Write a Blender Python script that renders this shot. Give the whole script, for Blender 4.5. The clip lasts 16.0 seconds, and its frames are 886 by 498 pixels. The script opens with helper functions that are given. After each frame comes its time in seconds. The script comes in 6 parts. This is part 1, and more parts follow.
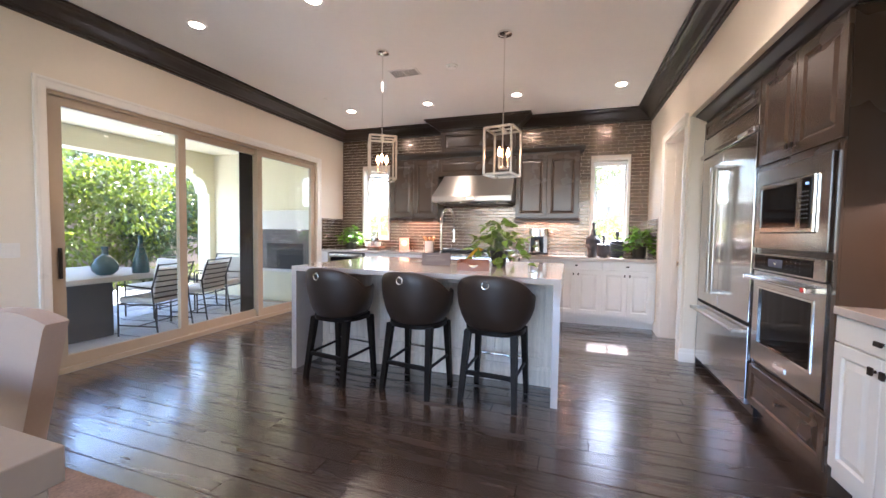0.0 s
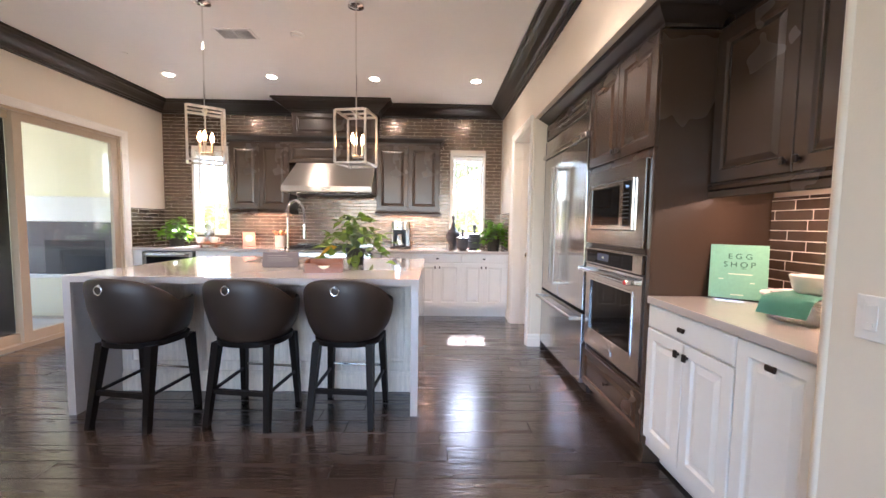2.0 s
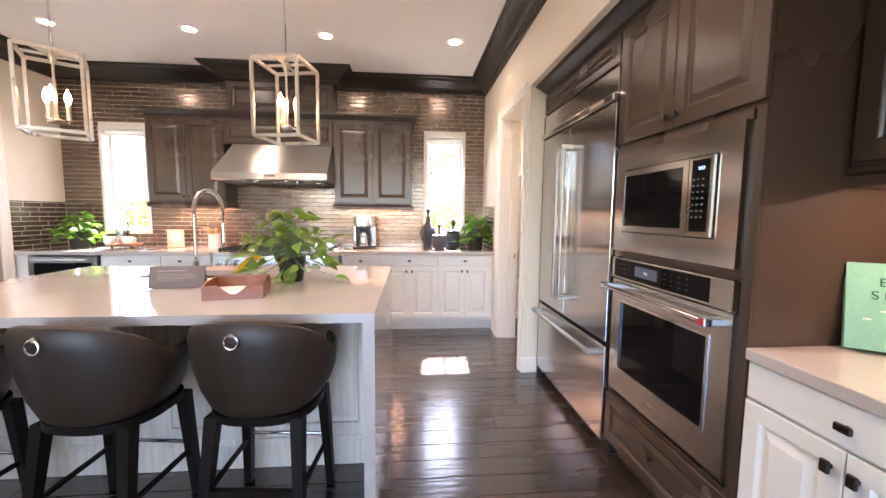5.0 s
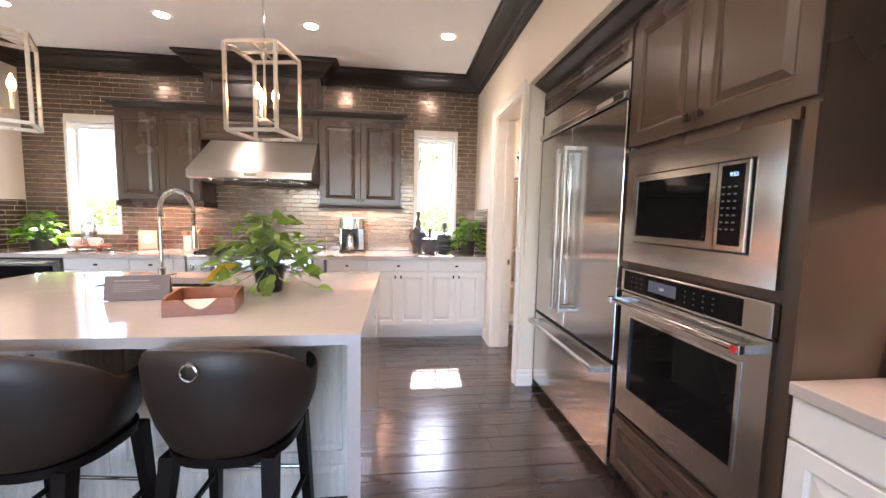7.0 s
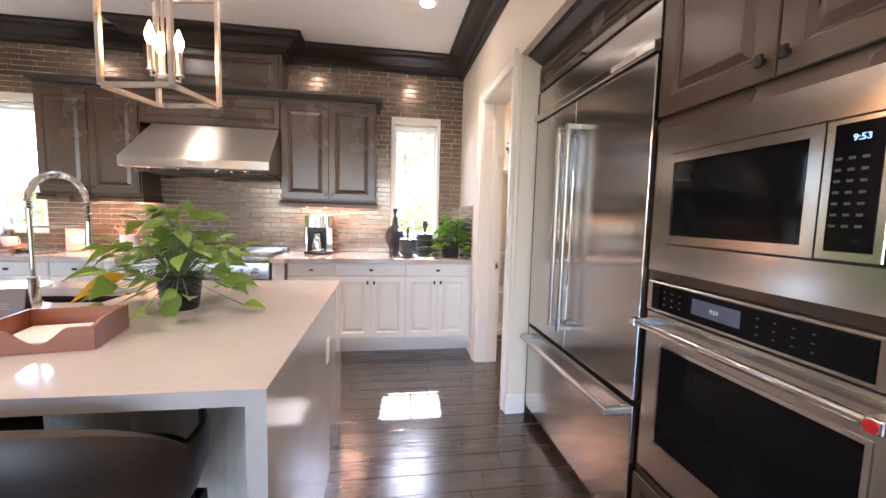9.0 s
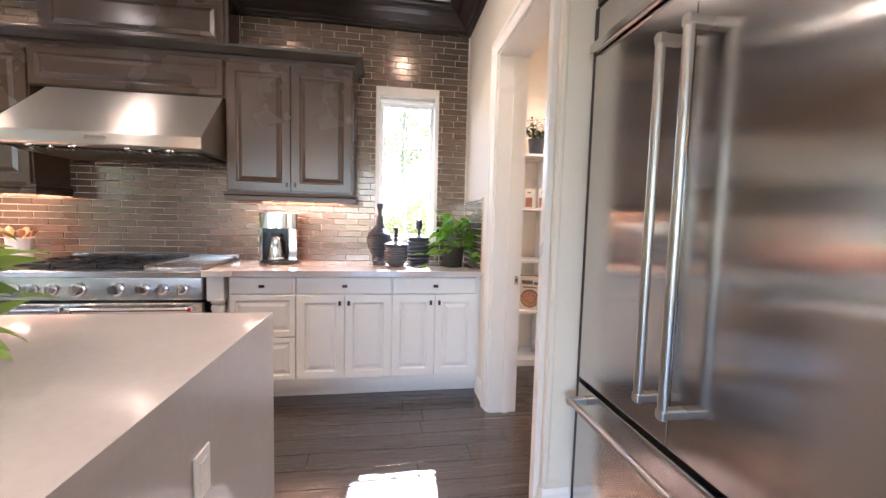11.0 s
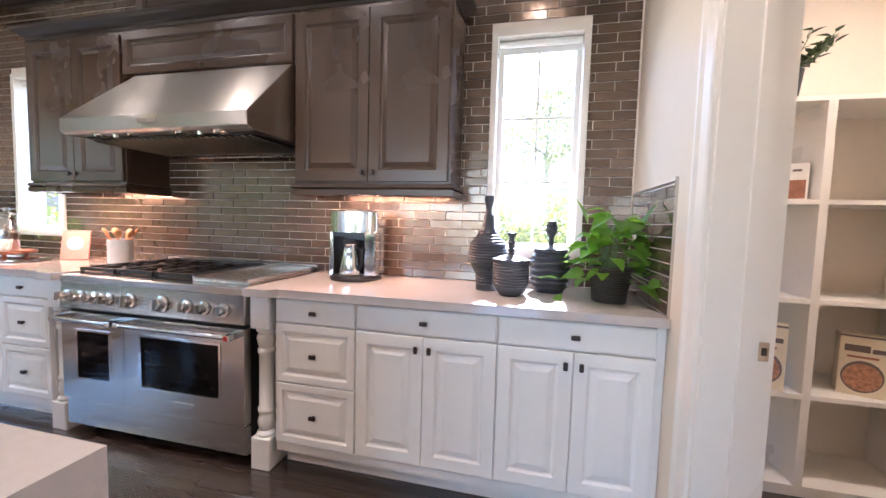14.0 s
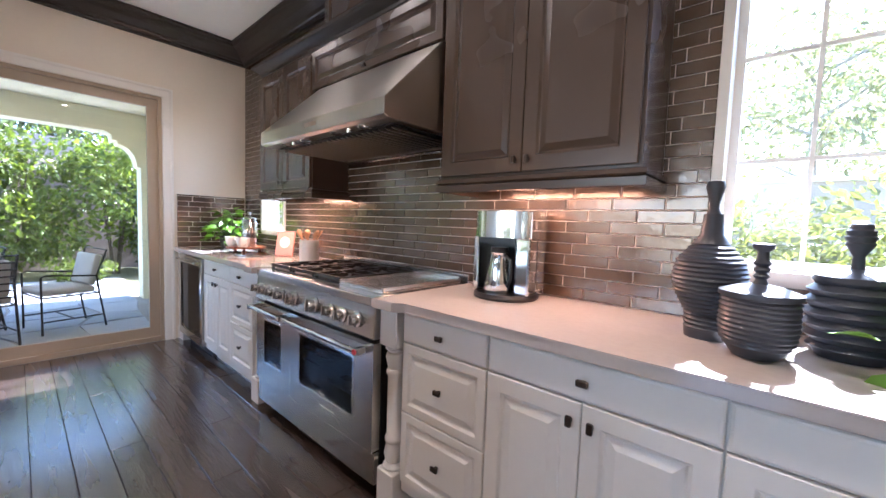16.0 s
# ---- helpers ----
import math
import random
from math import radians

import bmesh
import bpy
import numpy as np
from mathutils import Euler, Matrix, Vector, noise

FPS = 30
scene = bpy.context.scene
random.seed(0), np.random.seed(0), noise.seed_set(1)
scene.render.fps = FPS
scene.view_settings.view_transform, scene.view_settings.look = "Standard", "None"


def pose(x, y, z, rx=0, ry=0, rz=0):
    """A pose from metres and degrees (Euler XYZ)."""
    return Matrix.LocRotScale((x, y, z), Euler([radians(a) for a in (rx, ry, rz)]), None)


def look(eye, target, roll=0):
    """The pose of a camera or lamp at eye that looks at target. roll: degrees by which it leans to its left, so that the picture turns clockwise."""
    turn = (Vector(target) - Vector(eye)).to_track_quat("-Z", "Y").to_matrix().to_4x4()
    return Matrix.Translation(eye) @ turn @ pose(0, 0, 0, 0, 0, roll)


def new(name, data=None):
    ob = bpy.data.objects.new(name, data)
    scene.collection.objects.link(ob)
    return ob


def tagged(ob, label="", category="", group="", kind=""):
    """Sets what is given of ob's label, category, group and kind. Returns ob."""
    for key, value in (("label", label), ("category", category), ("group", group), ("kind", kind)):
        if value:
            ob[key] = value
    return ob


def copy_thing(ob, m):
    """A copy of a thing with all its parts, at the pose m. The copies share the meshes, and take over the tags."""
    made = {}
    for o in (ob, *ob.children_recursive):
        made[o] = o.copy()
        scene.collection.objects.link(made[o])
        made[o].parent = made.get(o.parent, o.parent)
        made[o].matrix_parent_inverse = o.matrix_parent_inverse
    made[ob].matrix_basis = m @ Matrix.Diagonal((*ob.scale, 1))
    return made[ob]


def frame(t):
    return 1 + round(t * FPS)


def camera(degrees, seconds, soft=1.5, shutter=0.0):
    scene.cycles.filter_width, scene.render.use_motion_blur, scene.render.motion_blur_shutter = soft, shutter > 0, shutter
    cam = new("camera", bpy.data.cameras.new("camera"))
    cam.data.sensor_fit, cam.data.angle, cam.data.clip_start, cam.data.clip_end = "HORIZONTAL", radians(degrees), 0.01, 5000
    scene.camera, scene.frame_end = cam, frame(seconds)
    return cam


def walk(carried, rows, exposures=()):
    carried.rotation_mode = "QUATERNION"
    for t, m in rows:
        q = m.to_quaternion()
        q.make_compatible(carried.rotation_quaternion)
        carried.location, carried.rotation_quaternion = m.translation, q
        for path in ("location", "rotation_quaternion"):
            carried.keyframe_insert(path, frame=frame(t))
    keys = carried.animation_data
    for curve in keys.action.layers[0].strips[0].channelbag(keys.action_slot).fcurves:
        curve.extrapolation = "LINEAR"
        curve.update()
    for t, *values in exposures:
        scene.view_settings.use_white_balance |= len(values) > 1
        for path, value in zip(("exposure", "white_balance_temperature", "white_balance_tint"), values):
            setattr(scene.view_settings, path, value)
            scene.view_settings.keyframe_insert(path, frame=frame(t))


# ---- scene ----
# ---------------------------------------------------------------- camera
cam = camera(99.0, 16.0)
PATH = [
    (0, (0.991, 0.617, 1.283), (0.355, 2.511, 1.192), 0.8),
    (0.5, (0.991, 0.636, 1.29), (0.605, 2.595, 1.189), 0.8),
    (1, (0.997, 0.685, 1.31), (0.817, 2.674, 1.193), 0.8),
    (1.5, (1.021, 0.787, 1.328), (0.98, 2.782, 1.202), 0.9),
    (2, (1.043, 0.919, 1.329), (1.085, 2.915, 1.197), 0.8),
    (2.5, (1.063, 1.056, 1.346), (1.147, 3.049, 1.204), 0.9),
    (3, (1.061, 1.216, 1.354), (1.168, 3.207, 1.202), 1.0),
    (3.5, (1.045, 1.35, 1.36), (1.173, 3.34, 1.205), 1.0),
    (4, (1.065, 1.509, 1.358), (1.209, 3.497, 1.197), 1.0),
    (4.5, (1.093, 1.676, 1.356), (1.251, 3.662, 1.192), 1.1),
    (4.7, (1.093, 1.736, 1.37), (1.254, 3.721, 1.19), 0.8),
    (7, (1.074, 2.012, 1.411), (1.31, 3.99, 1.235), 1.2),
    (7.5, (1.079, 2.049, 1.403), (1.337, 4.025, 1.232), 1.4),
    (8, (1.103, 2.145, 1.395), (1.38, 4.118, 1.222), 1.4),
    (8.5, (1.176, 2.316, 1.392), (1.467, 4.287, 1.218), 1.4),
    (8.7, (1.195, 2.387, 1.391), (1.491, 4.357, 1.215), 1.5),
    (10.8, (1.359, 3.39, 1.319), (1.663, 5.361, 1.167), 1.1),
    (11, (1.372, 3.466, 1.325), (1.666, 5.438, 1.175), 1.4),
    (11.5, (1.445, 3.675, 1.312), (1.708, 5.653, 1.17), 1.4),
    (12, (1.494, 3.849, 1.312), (1.687, 5.834, 1.166), 1.4),
    (12.5, (1.544, 4.046, 1.321), (1.618, 6.039, 1.17), 1.5),
    (13, (1.586, 4.239, 1.311), (1.539, 6.233, 1.166), 1.4),
    (13.5, (1.573, 4.423, 1.31), (1.324, 6.403, 1.167), 1.5),
    (14, (1.541, 4.583, 1.297), (1.085, 6.526, 1.163), 1.6),
    (14.5, (1.539, 4.75, 1.292), (0.882, 6.636, 1.167), 1.6),
    (15, (1.533, 4.881, 1.291), (0.63, 6.661, 1.162), 1.7),
    (15.5, (1.496, 5.007, 1.282), (0.372, 6.656, 1.152), 1.9),
    (16, (1.473, 5.131, 1.288), (0.15, 6.625, 1.153), 2.0),
]
EXPOSURE = [(0.0, 3.72, 5650.0, 20.0), (4.5, 3.98, 5900.0, 21.0), (8.5, 3.86, 5700.0, 20.0), (12.5, 3.74, 5350.0, 18.0), (14.5, 3.55, 5250.0, 18.0), (16.0, 3.28, 5200.0, 18.0)]
walk(cam, [(t, look(eye, target, roll)) for t, eye, target, roll in PATH], EXPOSURE)

# ---------------------------------------------------------------- sky, sun, large lights
SUN_ELEV, SUN_EAST = radians(49), radians(4)
world = bpy.data.worlds.new("sky")
scene.world = world
world.use_nodes = True
wn = world.node_tree.nodes
sky = wn.new("ShaderNodeTexSky")
sky.sky_type, sky.sun_disc = "NISHITA", False
sky.sun_elevation, sky.sun_rotation = SUN_ELEV, SUN_EAST
world.node_tree.links.new(sky.outputs[0], wn["Background"].inputs[0])
wn["Background"].inputs[1].default_value = 0.15

sun_data = bpy.data.lights.new("sun", "SUN")
sun_data.energy, sun_data.angle, sun_data.color = 5.0, radians(0.6), (1.0, 0.95, 0.86)
sun = new("sun", sun_data)
sun_way = Vector((-math.sin(SUN_EAST) * math.cos(SUN_ELEV), -math.cos(SUN_EAST) * math.cos(SUN_ELEV), -math.sin(SUN_ELEV)))
sun.matrix_world = look(Vector((0, 20, 20)), Vector((0, 20, 20)) + sun_way)


def area_lamp(name, m, sx, sy, watts, colour):
    d = bpy.data.lights.new(name, "AREA")
    d.shape, d.size, d.size_y, d.energy, d.color = "RECTANGLE", sx, sy, watts, colour
    ob = new(name, d)
    ob.matrix_world = m
    ob.visible_camera = True
    return ob


# unseen warm area lamp, added as fill from the dining end
area_lamp("dining_fill_light", pose(-0.5, -3.19, 1.40, 90, 0, 180), 4.9, 2.5, 16, (1.0, 0.78, 0.58))


def spot_lamp(name, x, y, z, watts, degrees=110, colour=(1.0, 0.78, 0.55)):
    d = bpy.data.lights.new(name, "SPOT")
    d.energy, d.color, d.spot_size, d.spot_blend, d.shadow_soft_size = watts, colour, radians(degrees), 0.7, 0.08
    ob = new(name, d)
    ob.matrix_world = pose(x, y, z)
    return ob


# ---------------------------------------------------------------- materials
def node_mat(name):
    m = bpy.data.materials.new(name)
    m.use_nodes = True
    return m, m.node_tree.nodes, m.node_tree.links, m.node_tree.nodes["Principled BSDF"]


def mat(name, colour, rough=0.5, metal=0.0, vary=0.08, scale=6.0, stretch=(1, 1, 1), bump=0.0, bump_scale=80.0, coat=0.0,
        rough_vary=0.06, pieces=0.0, spec=0.5, sheen=0.0, brushed=None, aniso=0.97, coat_rough=0.06):
    """Principled surface: base colour varied at two scales, roughness varied, fine relief; pieces: variation from object to object."""
    m, n, l, b = node_mat(name)
    tc = n.new("ShaderNodeTexCoord")
    mp = n.new("ShaderNodeMapping")
    mp.inputs["Scale"].default_value = stretch
    l.new(tc.outputs["Object"], mp.inputs[0])
    if pieces:
        info = n.new("ShaderNodeObjectInfo")
        sh = n.new("ShaderNodeMath")
        sh.operation = "MULTIPLY"
        sh.inputs[1].default_value = 37.0
        l.new(info.outputs["Random"], sh.inputs[0])
        l.new(sh.outputs[0], mp.inputs["Location"])
    big, small = n.new("ShaderNodeTexNoise"), n.new("ShaderNodeTexNoise")
    for k, sc in ((big, scale), (small, scale * 9)):
        k.inputs["Scale"].default_value, k.inputs["Detail"].default_value = sc, 4
        l.new(mp.outputs[0], k.inputs["Vector"])
    mix = n.new("ShaderNodeMath")
    mix.operation = "MULTIPLY_ADD"
    mix.inputs[1].default_value = 0.45
    l.new(small.outputs["Fac"], mix.inputs[0])
    half = n.new("ShaderNodeMath")
    half.operation = "MULTIPLY"
    half.inputs[1].default_value = 0.55
    l.new(big.outputs["Fac"], half.inputs[0])
    l.new(half.outputs[0], mix.inputs[2])
    ramp = n.new("ShaderNodeMapRange")
    ramp.inputs["From Min"].default_value, ramp.inputs["From Max"].default_value = 0.3, 0.7
    ramp.inputs["To Min"].default_value, ramp.inputs["To Max"].default_value = 1 - vary, 1 + vary
    l.new(mix.outputs[0], ramp.inputs["Value"])
    fac = ramp.outputs[0]
    if pieces:
        pr = n.new("ShaderNodeMapRange")
        pr.inputs["To Min"].default_value, pr.inputs["To Max"].default_value = 1 - pieces, 1 + pieces
        l.new(info.outputs["Random"], pr.inputs["Value"])
        mu = n.new("ShaderNodeMath")
        mu.operation = "MULTIPLY"
        l.new(fac, mu.inputs[0])
        l.new(pr.outputs[0], mu.inputs[1])
        fac = mu.outputs[0]
    col = n.new("ShaderNodeVectorMath")
    col.operation = "SCALE"
    col.inputs[0].default_value = colour
    l.new(fac, col.inputs["Scale"])
    l.new(col.outputs[0], b.inputs["Base Color"])
    rr = n.new("ShaderNodeMapRange")
    rr.inputs["From Min"].default_value, rr.inputs["From Max"].default_value = 0.3, 0.7
    rr.inputs["To Min"].default_value, rr.inputs["To Max"].default_value = max(0.02, rough - rough_vary), rough + rough_vary
    l.new(big.outputs["Fac"], rr.inputs["Value"])
    l.new(rr.outputs[0], b.inputs["Roughness"])
    b.inputs["Metallic"].default_value = metal
    b.inputs["Specular IOR Level"].default_value = spec
    b.inputs["Coat Weight"].default_value = coat
    b.inputs["Coat Roughness"].default_value = coat_rough
    b.inputs["Sheen Weight"].default_value = sheen
    if brushed is not None:
        tg = n.new("ShaderNodeCombineXYZ")
        tg.inputs[0].default_value, tg.inputs[1].default_value, tg.inputs[2].default_value = 0.02, 0.02, 1.0
        l.new(tg.outputs[0], b.inputs["Tangent"])
        b.inputs["Anisotropic"].default_value, b.inputs["Anisotropic Rotation"].default_value = aniso, brushed
    if bump:
        bn = n.new("ShaderNodeTexNoise")
        bn.inputs["Scale"].default_value, bn.inputs["Detail"].default_value = bump_scale, 3
        l.new(mp.outputs[0], bn.inputs["Vector"])
        bp = n.new("ShaderNodeBump")
        bp.inputs["Strength"].default_value, bp.inputs["Distance"].default_value = bump, 0.004
        l.new(bn.outputs["Fac"], bp.inputs["Height"])
        l.new(bp.outputs[0], b.inputs["Normal"])
        l.new(bp.outputs[0], b.inputs["Coat Normal"])
    return m


def glow(name, colour, strength):
    m, n, l, b = node_mat(name)
    b.inputs["Base Color"].default_value = (*colour, 1)
    b.inputs["Emission Color"].default_value = (*colour, 1)
    b.inputs["Emission Strength"].default_value = strength
    return m


def pane_glass(name, tint=(0.97, 0.99, 0.98), gloss=0.035):
    m, n, l, b = node_mat(name)
    n.remove(b)
    tr, gl, lw, pw, fr, mx = (n.new("ShaderNode" + k) for k in ("BsdfTransparent", "BsdfGlossy", "LayerWeight", "Math", "MapRange", "MixShader"))
    lw.inputs[0].default_value = 0.5
    pw.operation, pw.inputs[1].default_value = "POWER", 4.0
    l.new(lw.outputs["Facing"], pw.inputs[0])
    l.new(pw.outputs[0], fr.inputs["Value"])
    fr.inputs["To Min"].default_value = gloss
    tr.inputs[0].default_value = (*tint, 1)
    gl.inputs["Roughness"].default_value = 0.01
    l.new(fr.outputs[0], mx.inputs[0])
    l.new(tr.outputs[0], mx.inputs[1])
    l.new(gl.outputs[0], mx.inputs[2])
    l.new(mx.outputs[0], n["Material Output"].inputs[0])
    return m


def leaf_mat(name, colour, vary=0.35, light=0.35):
    """Leaves: colour varied leaf by leaf, glossy, letting light through."""
    m, n, l, b = node_mat(name)
    g = n.new("ShaderNodeNewGeometry")
    r = n.new("ShaderNodeMapRange")
    r.inputs["To Min"].default_value, r.inputs["To Max"].default_value = 1 - vary, 1 + vary
    l.new(g.outputs["Random Per Island"], r.inputs["Value"])
    c = n.new("ShaderNodeVectorMath")
    c.operation = "SCALE"
    c.inputs[0].default_value = colour
    l.new(r.outputs[0], c.inputs["Scale"])
    l.new(c.outputs[0], b.inputs["Base Color"])
    b.inputs["Roughness"].default_value = 0.38
    t, mx = n.new("ShaderNodeBsdfTranslucent"), n.new("ShaderNodeMixShader")
    w = n.new("ShaderNodeVectorMath")
    w.operation = "MULTIPLY"
    w.inputs[1].default_value = (1.5, 1.5, 0.6)
    l.new(c.outputs[0], w.inputs[0])
    l.new(w.outputs[0], t.inputs[0])
    mx.inputs[0].default_value = light
    l.new(b.outputs[0], mx.inputs[1])
    l.new(t.outputs[0], mx.inputs[2])
    l.new(mx.outputs[0], n["Material Output"].inputs[0])
    return m


M_WALL = mat("cream_paint", (0.76, 0.675, 0.56), 0.6, vary=0.02, scale=3, bump=0.12, bump_scale=160)
M_CEIL = mat("ceiling_paint", (0.82, 0.81, 0.79), 0.7, vary=0.02, scale=2, bump=0.1, bump_scale=140)
M_TRIM = mat("trim_enamel", (0.80, 0.76, 0.70), 0.32, vary=0.02, scale=3)
M_DOORFRAME = mat("almond_vinyl", (0.43, 0.34, 0.245), 0.4, vary=0.03, scale=3)
M_CROWN = mat("espresso_crown", (0.032, 0.024, 0.020), 0.32, vary=0.04, scale=4, spec=0.4, rough_vary=0.01)
M_DARK = mat("espresso_cabinet", (0.058, 0.036, 0.024), 0.27, vary=0.006, scale=1.2, spec=0.65, rough_vary=0.012)
M_WHITE = mat("white_cabinet_lacquer", (0.80, 0.78, 0.75), 0.33, vary=0.02, scale=4)
M_ISLAND = mat("whitewashed_oak", (0.74, 0.65, 0.56), 0.5, vary=0.2, scale=4, stretch=(9, 9, 0.5), bump=0.25, bump_scale=60)
M_QUARTZ = mat("pale_quartz", (0.50, 0.45, 0.42), 0.10, vary=0.05, scale=5, rough_vary=0.03, coat=0.3)
M_STEEL = mat("polished_steel", (0.60, 0.57, 0.53), 0.17, 1.0, vary=0.012, scale=3, bump=0.35, bump_scale=2.2, rough_vary=0.01)
M_FRIDGE = mat("brushed_steel", (0.60, 0.575, 0.55), 0.14, 1.0, vary=0.004, scale=2, rough_vary=0.002, brushed=0.25, aniso=0.97)
M_STEEL_V = mat("hood_steel", (0.64, 0.60, 0.55), 0.31, 1.0, vary=0.012, scale=3, rough_vary=0.008, brushed=0.0, aniso=0.97)
M_RANGE = mat("range_steel", (0.64, 0.62, 0.59), 0.22, 1.0, vary=0.012, scale=3, rough_vary=0.008, brushed=0.25, aniso=0.7)
M_CHROME = mat("chrome", (0.80, 0.79, 0.77), 0.09, 1.0, vary=0.02, rough_vary=0.03)
M_SATIN = mat("satin_steel", (0.70, 0.66, 0.60), 0.30, 1.0, vary=0.02, rough_vary=0.02)
M_HANDLE = mat("brushed_handle_steel", (0.46, 0.42, 0.37), 0.36, 1.0, vary=0.02, rough_vary=0.02)
M_NICKEL = mat("silver_leaf_metal", (0.66, 0.58, 0.50), 0.33, 1.0, vary=0.18, scale=25)
M_BLACKMETAL = mat("black_cast_iron", (0.018, 0.017, 0.017), 0.42, 0.3, vary=0.2, scale=20, bump=0.2, bump_scale=200)
M_BRONZE = mat("dark_bronze_pull", (0.045, 0.034, 0.028), 0.34, 0.8, vary=0.2, scale=30)
M_BLACKGLASS = mat("black_oven_glass", (0.006, 0.006, 0.007), 0.05, vary=0.05, coat=0.0, spec=0.13, rough_vary=0.01)
M_BLACKPLASTIC = mat("black_plastic", (0.015, 0.015, 0.016), 0.35, vary=0.1)
M_LEATHER = mat("espresso_leather", (0.028, 0.017, 0.012), 0.42, vary=0.18, scale=9, bump=0.25, bump_scale=260)
M_BLACKWOOD = mat("black_stained_wood", (0.010, 0.007, 0.006), 0.45, vary=0.25, scale=9, stretch=(4, 4, 0.6), spec=0.15)
M_TILE = mat("bronze_glass_tile", (0.172, 0.120, 0.083), 0.19, 0.60, vary=0.14, scale=14, bump=0.42, bump_scale=22, coat=0.45, pieces=0.14, rough_vary=0.04)
M_GROUT = mat("pale_grout", (0.80, 0.73, 0.66), 0.85, vary=0.06, scale=20)
M_PLANK = mat("dark_hickory_plank", (0.040, 0.027, 0.022), 0.26, vary=0.25, scale=2.2, stretch=(0.7, 6, 1), bump=0.40, bump_scale=9, pieces=0.25, rough_vary=0.03, spec=0.5, coat=1.0, coat_rough=0.15)
M_UNDER = mat("dark_joint", (0.010, 0.008, 0.007), 0.7, vary=0.1)
M_STUCCO = mat("cream_stucco", (0.84, 0.77, 0.56), 0.85, vary=0.04, scale=2, bump=0.5, bump_scale=90)
M_STONE = mat("blue_flagstone", (0.40, 0.41, 0.43), 0.6, vary=0.18, scale=5, bump=0.4, bump_scale=25, pieces=0.2)
M_MORTAR = mat("sandy_mortar", (0.36, 0.33, 0.29), 0.9, vary=0.1, scale=10)
M_GROUND = mat("garden_soil_and_grass", (0.16, 0.15, 0.08), 0.95, vary=0.4, scale=1.5, bump=0.5, bump_scale=20)
M_GARDENWALL = mat("mauve_block_wall", (0.27, 0.215, 0.205), 0.9, vary=0.1, scale=3, bump=0.4, bump_scale=40)
M_GLASS = pane_glass("window_glass")
M_JARGLASS = pane_glass("jar_glass", (0.93, 0.96, 0.95), 0.26)
M_BULB = glow("bulb_glow", (1.0, 0.50, 0.18), 7.5)
M_CAN = glow("downlight_glow", (1.0, 0.80, 0.58), 14.0)
M_LEDSTRIP = glow("under_cabinet_led", (1.0, 0.66, 0.42), 2.3)
M_DISPLAY = glow("appliance_display", (0.35, 0.55, 0.85), 0.16)
M_BARK = mat("bark", (0.10, 0.075, 0.055), 0.9, vary=0.3, scale=9, bump=0.6, bump_scale=30)
# garden hedge: sunlit and shaded looks put into two leaf colours
M_HEDGE = leaf_mat("sun_toned_leaf", (0.105, 0.135, 0.024), 0.5, 0.45)
M_HEDGE2 = leaf_mat("shade_toned_leaf", (0.030, 0.050, 0.022), 0.5, 0.3)
M_TREE = leaf_mat("pale_tree_leaf", (0.075, 0.09, 0.055), 0.4, 0.5)
# backlight glare at the kitchen windows is put into this pale leaf
M_NORTH = leaf_mat("glare_paled_leaf", (0.14, 0.15, 0.075), 0.35, 0.5)
# haze over the far trees is put into pale leaf and bark colours
M_FARTREE = leaf_mat("haze_paled_leaf", (0.22, 0.225, 0.20), 0.25, 0.55)
M_PALEBARK = mat("haze_paled_bark", (0.34, 0.31, 0.28), 0.9, vary=0.2, scale=9)
M_KEY = mat("grey_keys", (0.08, 0.08, 0.085), 0.4, vary=0.05)
M_PALEWALL = mat("pale_block_wall", (0.40, 0.34, 0.27), 0.9, vary=0.08, scale=3, bump=0.3, bump_scale=40)
M_PLANT = leaf_mat("pothos_leaf", (0.16, 0.245, 0.045), 0.4, 0.3)
M_PLANT2 = leaf_mat("bright_pothos_leaf", (0.13, 0.27, 0.03), 0.45, 0.45)
M_YELLOW = leaf_mat("yellow_leaf", (0.65, 0.38, 0.03), 0.1, 0.3)
M_STEM = mat("green_stem", (0.12, 0.18, 0.06), 0.6, vary=0.2)
M_WICKER = mat("dark_wicker", (0.030, 0.022, 0.018), 0.5, vary=0.3, scale=40)
M_NAVY = mat("matte_navy_ceramic", (0.035, 0.038, 0.048), 0.42, vary=0.15, scale=12)
M_TEAL = mat("teal_glaze", (0.03, 0.075, 0.095), 0.2, vary=0.2, scale=10, coat=0.4)
M_CERAMIC = mat("white_stoneware", (0.78, 0.74, 0.69), 0.3, vary=0.03)
M_WOODTRAY = mat("red_cherry_wood", (0.24, 0.075, 0.028), 0.36, vary=0.22, scale=6, stretch=(0.8, 8, 8), coat=0.2)
M_SPOON = mat("beech_spoon", (0.52, 0.27, 0.12), 0.5, vary=0.15, scale=12)
M_TAUPE = mat("taupe_card", (0.15, 0.115, 0.105), 0.6, vary=0.04)
M_FAINT = mat("faint_print", (0.36, 0.30, 0.28), 0.6, vary=0.05)
M_PAPER = mat("white_paper", (0.80, 0.77, 0.72), 0.75, vary=0.02)
M_MINT = mat("mint_board", (0.22, 0.50, 0.35), 0.5, vary=0.10, scale=9)
M_INK = mat("dark_green_ink", (0.03, 0.10, 0.07), 0.6, vary=0.05)
M_PALE = mat("pale_print", (0.62, 0.72, 0.60), 0.6, vary=0.05)
M_TOWEL = mat("sea_green_linen", (0.14, 0.42, 0.32), 0.9, vary=0.1, scale=25, bump=0.4, bump_scale=300, sheen=0.3)
